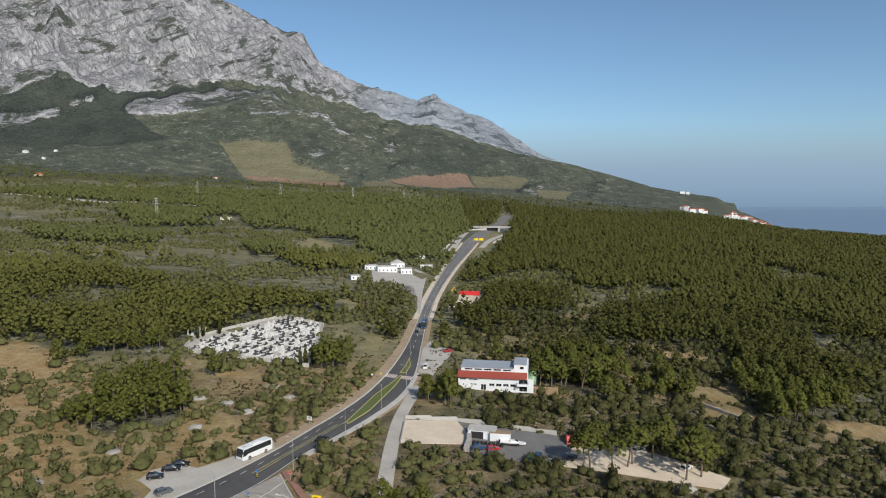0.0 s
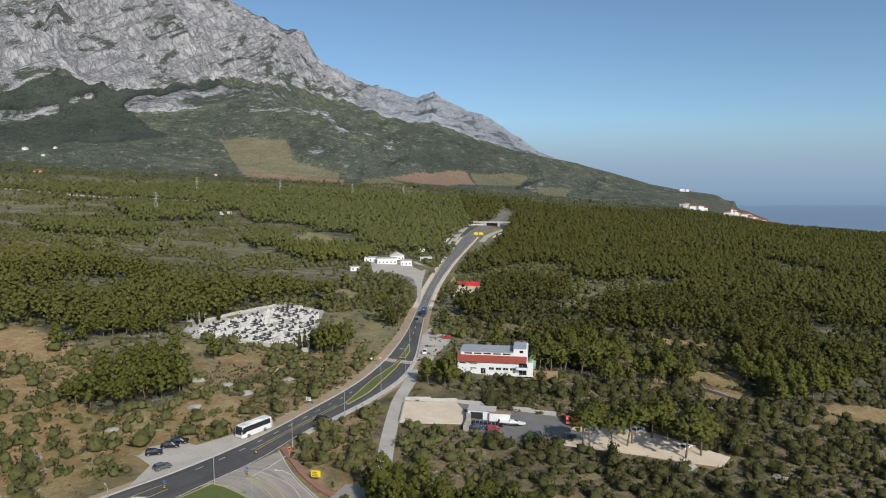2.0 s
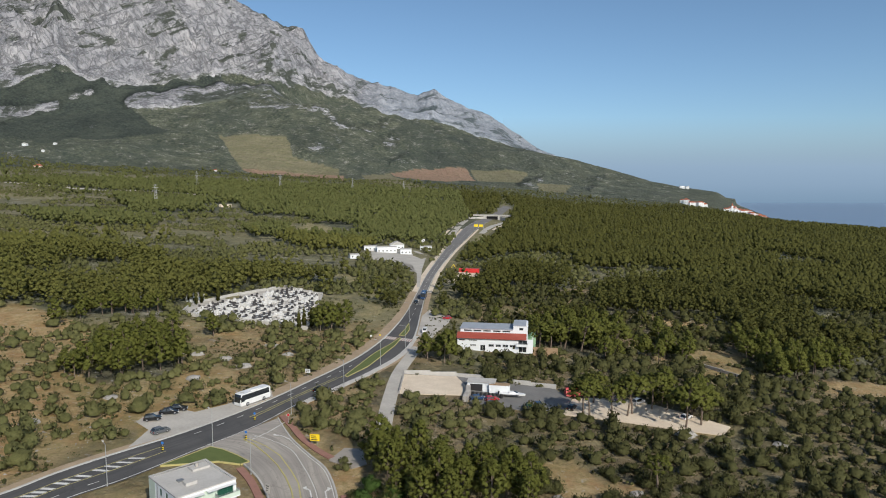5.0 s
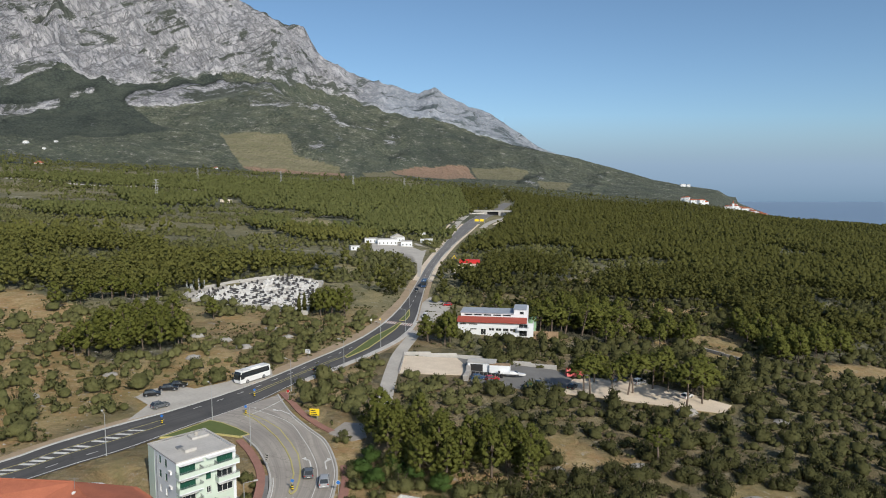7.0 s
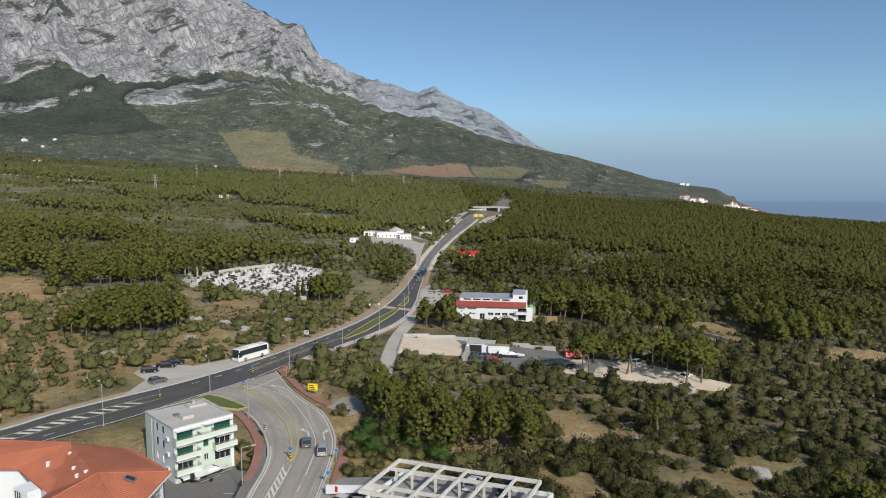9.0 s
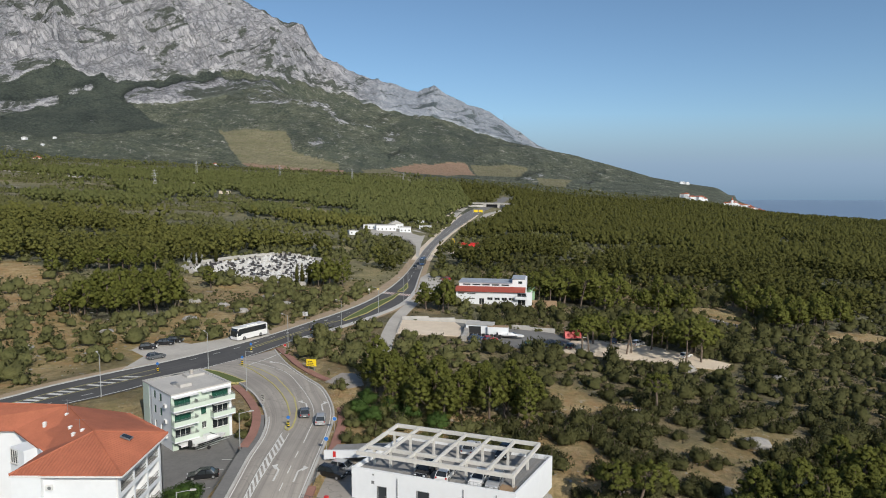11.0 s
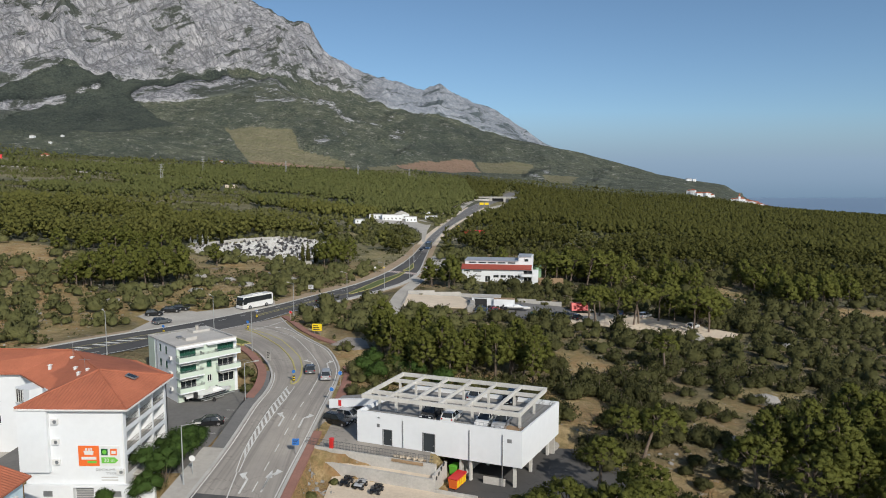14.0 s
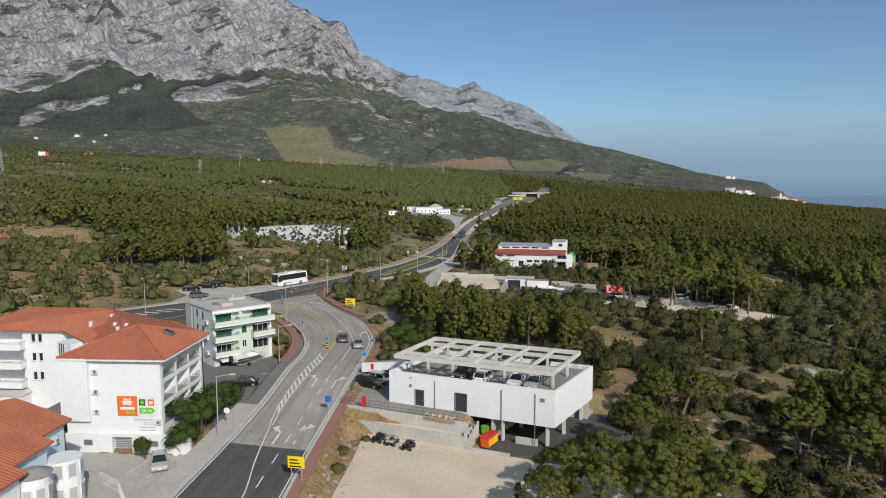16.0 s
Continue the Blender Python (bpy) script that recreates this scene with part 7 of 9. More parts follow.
long_wall([(-12, 208.4), (4.6, 208.6), (20, 205.2), (35, 201.2)], 1.1, 0.4, M_KERB, "stepped pale concrete wall of the yard")
long_wall([(8.0, 199.5), (7.6, 190), (6.5, 184.5)], 1.6, 1.4, M_STONE_WALL, "rough stone bank between two yards")
long_wall([(-12.0, 205), (-12.3, 188)], 0.8, 0.35, M_STONE_WALL, "low stone wall beside the lane")
long_wall([(95, 240), (104, 225)], 1.0, 0.6, M_STONE_WALL, "dry-stone wall in a clearing")
for x, y, r in ((15.4, 96, 2.1), (57.5, 118, 3.2), (-72, 190, 2.2), (-62, 205, 2.6), (-70, 212, 2.4), (-52, 222, 2.0), (-80, 215, 2.4), (-86, 170, 1.8), (40, 132, 1.8), (63, 168, 3.0), (86, 165, 2.2), (23, 128, 1.6), (-95, 150, 2.2), (-60, 232, 2.4), (44, 98, 1.6), (52, 92, 2.0)):
    rng = np.random.default_rng(int(abs(x * 7 + y)))
    s = Shape()
    bmesh.ops.create_icosphere(s.bm, subdivisions=3, radius=1)
    for v in s.bm.verts:
        k = 1 + 0.22 * noise.noise(v.co * 1.7 + Vector((x, y, 0))) + 0.08 * noise.noise(v.co * 6)
        v.co = Vector((v.co.x * r * k, v.co.y * r * 0.8 * k, v.co.z * r * 0.42 * k))
    o = part("rock_outcrop", s, M_ROCK, None)
    o.matrix_basis = pose(x, y, gz(x, y), 0, 0, 40 * rng.uniform())
    tagged(o, "grey heap of cleared field stones", "stones", "stone heaps")

# ---- farther things ----
def white_hall():
    """Long white house: a low front with a red lean-to roof and a higher block behind with grey roofs."""
    x0, y0, x1, y1 = 5.6, 244.4, 33.0, 240.2
    L = math.hypot(x1 - x0, y1 - y0)
    z0 = -4.6
    h = thing("hall", "long white house with a red lean-to roof and grey upper roofs", "house", facing(x0, y0, 0, math.degrees(math.atan2(y1 - y0, x1 - x0))))
    holes = [(0.6, 3.0, -0.6, -0.1), (4.0, 7.2, -0.6, -0.1), (4.6, 7.0, -2.4, -1.9)] + [(8.5, 10.4, -4.2, -2.0)] + [(11.5 + 2.6 * k, 13.5 + 2.6 * k, -2.6, -1.6) for k in range(4)] + [(22.6, 25.4, -4.2, -2.2), (22.4, 25.6, -1.5, 0.2)]
    wall(h, L, z0, 0.6, holes, M_WHITE, Matrix())
    for q in holes:
        window(h, *q, Matrix(), None, 1, 0.2)
    part("wall", Shape().box(0, 0.3, 0.31, 6, z0, 0.6), M_WHITE, h)
    part("wall", Shape().box(L - 0.3, L, 0.31, 6, z0, 0.2), M_WHITE, h)
    part("roof", Shape().prism([(-0.4, -0.6), (L - 2.4, -0.6), (L - 2.4, 4.6), (-0.4, 4.6)], 0.62, 0.75), M_REDROOF, h, "red lean-to roof").matrix_basis = Matrix.Rotation(radians(13), 4, "X")
    balcony(h, 21.8, 26.0, -1.6, Matrix(), 1.6, M_WHITE)
    part("upper_block", Shape().box(0.6, 20.4, 4.5, 14.5, z0, 3.0), M_WHITE, h)
    for k in range(5):
        part("window_band", Shape().box(2.0 + 3.6 * k, 4.8 + 3.6 * k, 4.46, 4.5, 2.1, 2.6), M_GLASS, h)
    part("upper_roof", Shape().box(0.3, 20.4, 4.2, 14.8, 3.0, 3.2), M_ROOFBLUE, h, "flat grey-blue roof")
    part("tower", Shape().box(20.404, 25.6, 4.5, 14.5, z0, 4.6), M_WHITE, h)
    part("tower_window", Shape().box(22.6, 24.0, 4.44, 4.5, 3.0, 3.9), M_GLASS, h)
    part("tower_roof", Shape().box(20.2, 25.0, 4.3, 14.8, 4.6, 4.8), M_ROOFBLUE, h)
    part("annexe", Shape().box(25.604, 28.6, 11.0, 14.0, z0, 0.6), M_PALEGREEN, h, "pale green annexe")
    part("terrace_wall", Shape().box(L - 0.3, L + 9, 1.0, 1.4, z0 - 1, -2.4), M_WOOD, h)


M_ROOFBLUE = surface("grey-blue roofing", (0.33, 0.36, 0.41), (0.26, 0.29, 0.33), 0.3, 2.0, 0.8)
M_PALEGREEN = surface("green render", (0.30, 0.48, 0.30), (0.24, 0.40, 0.25), 0.3, 2.0, 0.85)
white_hall()


def small_house(x, y, w, d, h, turn, roof_mat, label, group="", flat=False, wall_mat=None):
    z = gz(x, y)
    o = thing("house", label, "house", pose(x, y, z, 0, 0, turn), group)
    part("wall", Shape().box(-w / 2, w / 2, -d / 2, d / 2, -3, h), wall_mat or M_WHITE, o)
    if flat:
        part("roof", Shape().box(-w / 2 - 0.2, w / 2 + 0.2, -d / 2 - 0.2, d / 2 + 0.2, h, h + 0.25), roof_mat, o)
    else:
        part("roof", Shape().side([(-w / 2 - 0.4, h), (0, h + w * 0.24), (w / 2 + 0.4, h)], -d / 2 - 0.3, d / 2 + 0.3), roof_mat, o)
    n = max(1, int(w / 3))
    for k in range(n):
        for v in np.arange(0.9, h - 1.2, 2.8):
            u = -w / 2 + w * (k + 0.5) / n
            win = part("window", Shape().box(u - 0.55, u + 0.55, -d / 2 - 0.06, -d / 2 - 0.004, v, v + 1.3), M_FRAME, o)
            part("pane", Shape().box(u - 0.45, u + 0.45, -d / 2 - 0.08, -d / 2 - 0.064, v + 0.1, v + 1.2), M_GLASS, win)
    return o


# sheds beside the forecourt, the ruin, far houses
for x, y, w, d, h, t, r, flat in ((-46, 552, 16, 9, 4.5, 8, M_KERB, True), (-30, 548, 9, 8, 4.0, 5, M_KERB, True), (-40, 585, 12, 8, 4.0, 10, M_KERB, False), (-60, 560, 10, 8, 3.6, 0, M_KERB, True), (-14.5, 585, 10, 6, 3.4, -5, M_KERB, True), (-22, 660, 9, 6, 3.0, 0, M_KERB, True), (-66, 500, 7, 6, 3.0, 20, M_KERB, True)):
    small_house(x, y, w, d, h, t, r, "low white shed beside the forecourt", "sheds by the forecourt", flat)
for x, y, w, d, h, t, lab in ((111, 560, 5, 5, 6.5, 10, "small pale stone ruin in a clearing"), (326, 854, 6, 5, 5, 0, "small ochre hut among pines"), (216, 837, 5, 5, 4, 0, "small white hut among pines"), (364, 738, 5, 5, 3.5, 10, "small white hut in a clearing"), (-1520, 2479, 17, 12, 7, 0, "white house on the lower slope"), (-1044, 1754, 22, 10, 6, 0, "ochre farmhouse beside the woods"), (-758, 2262, 16, 9, 5, 0, "white farmhouse below the field"), (-1560, 2300, 10, 9, 5, 0, "white house on the lower slope"), (-1450, 2550, 10, 9, 5, 0, "white house on the lower slope"), (-303, 942, 14, 9, 4, 0, "pale ruin in a stony clearing"), (-1380, 2350, 9, 8, 5, 0, "white house on the lower slope"), (-160, 215, 6, 4, 2.4, 10, "low stone hut among olives"), (-140, 185, 4, 3, 2.0, 10, "small red-roofed hut among olives")):
    small_house(x, y, w, d, h, t, M_TILE if "hut" in lab or "farm" in lab else M_KERB, lab, "", "ruin" in lab, M_SAND if "ochre" in lab or "ruin" in lab or "stone" in lab else None)
rng = np.random.default_rng(77)
for k in range(54):
    b = radians(rng.uniform(22.9, 26.4) if k < 40 else rng.uniform(19.5, 22.9))
    r = 2480 + rng.uniform(0, 240) if k < 40 else 2420 + rng.uniform(0, 60)
    x, y = r * math.sin(b), r * math.cos(b)
    if gz(x, y) > SEA + 2:
        small_house(x, y, rng.uniform(12, 20), rng.uniform(10, 14), rng.uniform(9, 16), rng.uniform(-25, 25), M_TILE, "white house with a tiled roof in the coastal town", "houses of the coastal town")
x, y = 2450 * math.sin(radians(23.2)), 2450 * math.cos(radians(23.2))
t = thing("church_tower", "slim white church tower above the town", "tower", pose(x, y, gz(x, y)))
part("shaft", Shape().box(-3, 3, -3, 3, -3, 24), M_WHITE, t)
part("spire", Shape().prism([(-3, -3), (3, -3), (3, 3), (-3, 3)], 24, 34, [(-0.2, -0.2), (0.2, -0.2), (0.2, 0.2), (-0.2, 0.2)]), M_TILE, t)
for bb, rr, w in ((19.45, 3350, 24), (19.85, 3360, 15)):
    x, y = rr * math.sin(radians(bb)), rr * math.cos(radians(bb))
    small_house(x, y, w, 14, 11, 0, M_KERB, "large white villa on the headland", "", True)

# gallery over the main road, where it dives under a crossing road
g = thing("underpass", "concrete underpass carrying a cross road over the main road", "bridge", facing(76, 1040, gz(76, 1040), -14))
part("deck", Shape().box(-30, 34, 0, 14, 5.0, 6.6), M_CONC, g)
for xx in (-13, 9):
    part("abutment", Shape().box(xx, xx + 4, 0, 14, -2, 5.0), M_CONC, g)
part("parapet", Shape().box(-30, 34, -0.3, 0.1, 6.6, 7.6), M_KERB, g)
# near-black slab across the passage, in place of the shade under the deck
part("mouth_shade", Shape().box(-9, 9, 3.0, 3.3, 0, 5.0), M_DARK, g)
for sx in (-1, 1):
    part("wing_wall", Shape().prism([(sx * 13, 0), (sx * 30, -26), (sx * 31, -26), (sx * 16, 0)], -2, 4.0), M_CONC, g)
m = thing("gantry_sign", "yellow direction boards over the road", "road sign", facing(44, 838, zr(44, 838), -8))
for xx in (-5, 1.2):
    part("panel", Shape().box(xx, xx + 5, -0.1, 0, 4.6, 7.6), M_YELLOW, m)
for xx in (-6, 7):
    part("post", Shape().tube((xx, 0.2, 0), (xx, 0.2, 7.4), 0.2), M_GALV, m)
s = thing("container_stack", "row of red containers in a stony yard", "container", facing(18, 455, zr(18, 455), -8))
for xx in (-7, 0.2):
    part("container", Shape().box(xx, xx + 6.8, 0, 2.5, 0, 2.6).bevel(0.05), M_RED, s)
s = thing("excavator", "yellow excavator standing beside the road", "excavator", facing(4.5, 452, zr(4.5, 452), 30))
part("tracks", Shape().box(-1.8, 1.8, -1.3, -0.7, 0, 0.8).box(-1.8, 1.8, 0.7, 1.3, 0, 0.8), M_BLACK, s)
part("house", Shape().box(-1.5, 1.6, -1.2, 1.2, 0.85, 2.4).bevel(0.1), M_YELLOW, s)
part("boom", Shape().tube((1.2, 0, 2.2), (3.6, 0, 5.0), 0.25, 0.2).tube((3.6, 0, 5.0), (5.2, 0, 2.0), 0.2, 0.14), M_YELLOW, s)
part("bucket", Shape().box(4.8, 5.6, -0.5, 0.5, 1.2, 2.0), M_BLACK, s)
# boatyard: a white shed, a lorry box and stacked tyres
s = thing("boat_shed", "white boat shed with a flat roof", "shed", facing(10.5, 194.5, zr(10.5, 194.5), -12))
part("shell", Shape().box(-3, 5, 0, 4, -0.5, 2.6), M_WHITE, s)
part("roof", Shape().box(-3.2, 5.2, -0.3, 4.2, 2.6, 2.8), M_KERB, s)
# near-black sheet on the front, in place of the shade inside the shed
part("opening_shade", Shape().box(-2.2, 1.5, -0.03, -0.004, 0, 2.1), M_DARK, s)
s = thing("cargo_box", "rusty-topped white cargo box in the yard", "container", facing(17.0, 193.5, zr(17, 193.5), -10))
part("box", Shape().box(-3, 3, -1.2, 1.2, 0.3, 2.7).bevel(0.05), M_WHITE, s)
part("roof", Shape().box(-3.05, 3.05, -1.25, 1.25, 2.7, 2.78), M_WOOD, s)
for k in range(8):
    x, y = 9.0 + 1.15 * k, 189.6 - 0.1 * k
    t = thing("tyre_stack", "stack of old black tyres", "tyres", pose(x, y, zr(x, y)), "tyre stacks in the yard")
    for j in range(4):
        part("tyre", Shape().tube((0, 0, 0.3 * j), (0, 0, 0.3 * j + 0.27), 0.48, sides=12).bevel(0.06, 1), M_TYRE, t)

# power line
def pylon(x, y, h):
    z = gz(x, y)
    p = thing("power_pylon", "grey steel lattice power pylon", "pylon", pose(x, y, z, 0, 0, 20), "pylons of the power line")
    s = Shape()
    for sx in (-1, 1):
        for sy in (-1, 1):
            s.tube((sx * 2.4, sy * 2.4, -1), (sx * 0.5, sy * 0.5, h), 0.16, 0.12, 4)
    part("legs", s, M_GALV, p)
    s = Shape()
    n = 9
    for k in range(n):
        a, b = k / n, (k + 1) / n
        ra, rb = 2.4 - 1.9 * a, 2.4 - 1.9 * b
        for sx, sy, tx, ty in ((-1, -1, 1, -1), (1, -1, 1, 1), (1, 1, -1, 1), (-1, 1, -1, -1)):
            s.tube((sx * ra, sy * ra, a * h), (tx * rb, ty * rb, b * h), 0.09, sides=3)
            s.tube((tx * ra, ty * ra, a * h), (sx * rb, sy * rb, b * h), 0.09, sides=3)
    part("bracing", s, M_GALV, p)
    for v, w in ((0.72, 4.5), (0.84, 3.8), (0.95, 3.0)):
        part("crossarm", Shape().tube((-w, 0, v * h), (w, 0, v * h), 0.16, sides=4).tube((-w, 0, v * h), (0, 0, v * h + 1.2), 0.08, sides=4).tube((w, 0, v * h), (0, 0, v * h + 1.2), 0.08, sides=4), M_GALV, p)


for x, y, h in ((-376, 886, 30), (-481, 1327, 32), (-351, 1463, 30), (-560, 760, 30), (-200, 1500, 30), (-90, 1560, 28)):
    pylon(x, y, h)
strip("road", [(-1000, 1340), (-765, 1169), (-655, 1147), (-562, 1113), (-516, 1155), (-440, 1150), (-390, 1152)], -5, 9, 1.2, M_PARK, "pale stony road cut through the woods", "road", 4.0, 120, ground_height)
b = thing("billboard", "white and red billboard beside the far road", "billboard", facing(-795, 1190, gz(-795, 1190), 30))
part("post", Shape().tube((0, 0, 0), (0, 0, 14), 0.5), M_BLACK, b)
part("panel", Shape().box(-8, 8, -0.4, 0.4, 12, 19), M_FRAME, b)
part("red_panel", Shape().box(3, 8, -0.5, -0.41, 12, 19), M_RED, b)


# ---- cemetery ----
slab("cemetery_ground", CEMETERY, 0.25, 0.02, M_PARK, "pale paved ground of the cemetery", "cemetery", fn=lambda x, y: ground_height(x, y))
long_wall(CEMETERY + CEMETERY[:1], 1.2, 0.4, M_KERB, "pale rendered cemetery wall")


def grave_model(dark, cross):
    g = thing("grave", "", "grave", pose(0, 0, 0))
    a, b = (M_MARBLE_D, M_MARBLE_D) if dark else (M_MARBLE_W, M_MARBLE_W)
    part("kerb", Shape().box(-0.95, 0.95, -1.3, 1.3, -0.6, 0.35).bevel(0.03, 1), M_MARBLE_W, g)
    part("cover", Shape().box(-0.8, 0.8, -1.15, 1.1, 0.354, 0.55).bevel(0.03, 1), a, g)
    part("headstone", Shape().prism([(-0.75, 1.12), (0.75, 1.12), (0.75, 1.32), (-0.75, 1.32)], 0.354, 1.35, [(-0.55, 1.16), (0.55, 1.16), (0.55, 1.30), (-0.55, 1.30)]), b, g)
    if cross:
        part("cross", Shape().box(-0.06, 0.06, 1.18, 1.28, 1.35, 1.95).box(-0.25, 0.25, 1.18, 1.28, 1.62, 1.74), b, g)
    return g


rng = np.random.default_rng(31)
models, made = {}, 0
step_u, step_v = np.array((0.93, -0.37)), np.array((0.40, 0.92))
for i in range(40):
    for j in range(34):
        x, y = np.array((-112, 262)) + step_u * (i * 2.7 + 0.9 * (i // 6)) + step_v * (j * 3.9)
        if made >= 300 or not inside(np.array([x]), np.array([y]), CEMETERY)[0] or rng.uniform() < 0.12:
            continue
        if line_distance(np.array([x]), np.array([y]), CEMETERY + CEMETERY[:1])[0] < 1.8:
            continue
        key = (rng.uniform() < 0.52, rng.uniform() < 0.5)
        m = pose(x, y, gz(x, y) + 0.5, 0, 0, -22 + rng.uniform(-3, 3) + (180 if rng.uniform() < 0.3 else 0))
        if key not in models:
            models[key] = grave_model(*key)
            models[key].matrix_basis = m
            o = models[key]
        else:
            o = copy_thing(models[key], m)
        tagged(o, "dark polished granite grave with a headstone" if key[0] else "white marble grave with a headstone", "grave", "graves in rows")
        made += 1
small_house(-110, 296, 6, 5, 3.0, -20, M_KERB, "small white chapel beside the cemetery")

# ---- trees ----
def tri_soup(rng, centres, radii, count, size, flat=0.8, slim=1.0):
    """Leaf tufts as loose triangles on lumps of a crown: corners and soft normals."""
    which = rng.choice(len(centres), count, p=radii ** 2 / np.sum(radii ** 2))
    d = rng.normal(size=(count, 3))
    d /= np.linalg.norm(d, axis=1)[:, None]
    c = centres[which] + d * (radii[which] * rng.uniform(0.56, 1.16, count))[:, None] * (1, 1, flat)
    n = d + rng.normal(size=(count, 3)) * 0.42
    a = np.cross(n, rng.normal(size=(count, 3)))
    a /= np.maximum(np.linalg.norm(a, axis=1), 1e-6)[:, None]
    b = np.cross(n, a)
    b /= np.maximum(np.linalg.norm(b, axis=1), 1e-6)[:, None]
    b = b * slim
    s = (size * rng.uniform(0.55, 1.4, count))[:, None]
    v = np.stack([c - a * s * 0.5 - b * s * 0.45, c + a * s * 0.6, c - a * s * 0.4 + b * s * 0.55], 1).reshape(-1, 3)
    out = c - centres.mean(0) * (1, 1, 0.7)
    out /= np.maximum(np.linalg.norm(out, axis=1), 1e-6)[:, None]
    soft = 0.45 * d + 0.75 * out + rng.normal(size=(count, 3)) * 0.16
    soft /= np.maximum(np.linalg.norm(soft, axis=1), 1e-6)[:, None]
    return v, np.repeat(soft, 3, 0)


OCTA = np.array([(1, 0, 0), (0, 1, 0), (-1, 0, 0), (0, -1, 0), (0, 0, 1), (0, 0, -1)], float)
OCTA_FACES = np.array([(0, 1, 4), (1, 2, 4), (2, 3, 4), (3, 0, 4), (1, 0, 5), (2, 1, 5), (3, 2, 5), (0, 3, 5)])


def cores(rng, centres, radii, fill=0.92, flat=0.8):
    """The dense inside of each lump, as an uneven body of eight facets."""
    vs, ns = [], []
    mid, reach = centres.mean(0) * (1, 1, 0.7), max(np.ptp(centres[:, 0]) * 0.5 + radii.max(), 0.1)
    for c, r in zip(centres, radii):
        q = np.array(Euler(rng.uniform(0, 6.28, 3)).to_matrix())
        d = OCTA @ q.T
        p = c + d * (r * fill * rng.uniform(0.75, 1.2, (6, 1))) * (1, 1, flat)
        up = 0.7 * d + 1.2 * (p - mid) / reach
        vs.append(p[OCTA_FACES].reshape(-1, 3))
        ns.append((up / np.linalg.norm(up, axis=1)[:, None])[OCTA_FACES].reshape(-1, 3))
    return np.vstack(vs), np.vstack(ns)


def crown_soup(rng, c, r, count, size, flat=0.8, slim=0.62, fill=0.74):
    """Cores of the lumps with leaf tufts standing out of them."""
    a, b = cores(rng, c, r, fill, flat), tri_soup(rng, c, r, max(count - 8 * len(c), 4), size, flat, slim)
    return np.vstack([a[0], b[0]]), np.vstack([a[1], b[1]])


def leaf_mesh(name, soup, mat):
    me = mesh_from(name, soup[0], np.arange(len(soup[0])).reshape(-1, 3), [mat], True)
    me.normals_split_custom_set_from_vertices(soup[1])
    return me


def pine_lumps(rng, height, width, count):
    base = height * rng.uniform(0.14, 0.32)
    u = (np.arange(count) + rng.uniform(0, 1, count)) / count
    z = base + (height - base) * (0.06 + 0.88 * u)
    reach = width * 0.5 * np.clip(1 - u, 0.02, 1) ** 0.55 * rng.uniform(0.45, 1.0, count)
    a = rng.uniform(0, 6.283) + 2.4 * np.arange(count) + rng.normal(0, 0.3, count)
    r = width * rng.uniform(0.13, 0.21, count) * (1.1 - 0.4 * u) * (0.62 if count > 40 else 1.0)
    return np.stack([reach * np.cos(a), reach * np.sin(a), z], 1), r


def olive_lumps(rng, height, width, count):
    """A low rounded dome of small lumps that comes down nearly to the ground."""
    a = 2.4 * np.arange(count) + rng.normal(0, 0.4, count)
    u = (np.arange(count) + rng.uniform(0, 1, count)) / count
    side = 1 + 0.28 * np.cos(a + rng.uniform(0, 6.28)) + 0.16 * np.cos(2 * a + rng.uniform(0, 6.28))
    reach = width * 0.40 * np.sqrt(u) * side
    r = width * rng.uniform(0.10, 0.215, count)
    z = np.maximum(height * 0.84 * np.sqrt(1.02 - u ** 1.6) * rng.uniform(0.82, 1.1, count) - 0.3 * r, r * 0.75)
    return np.stack([reach * np.cos(a), reach * np.sin(a), z], 1), r


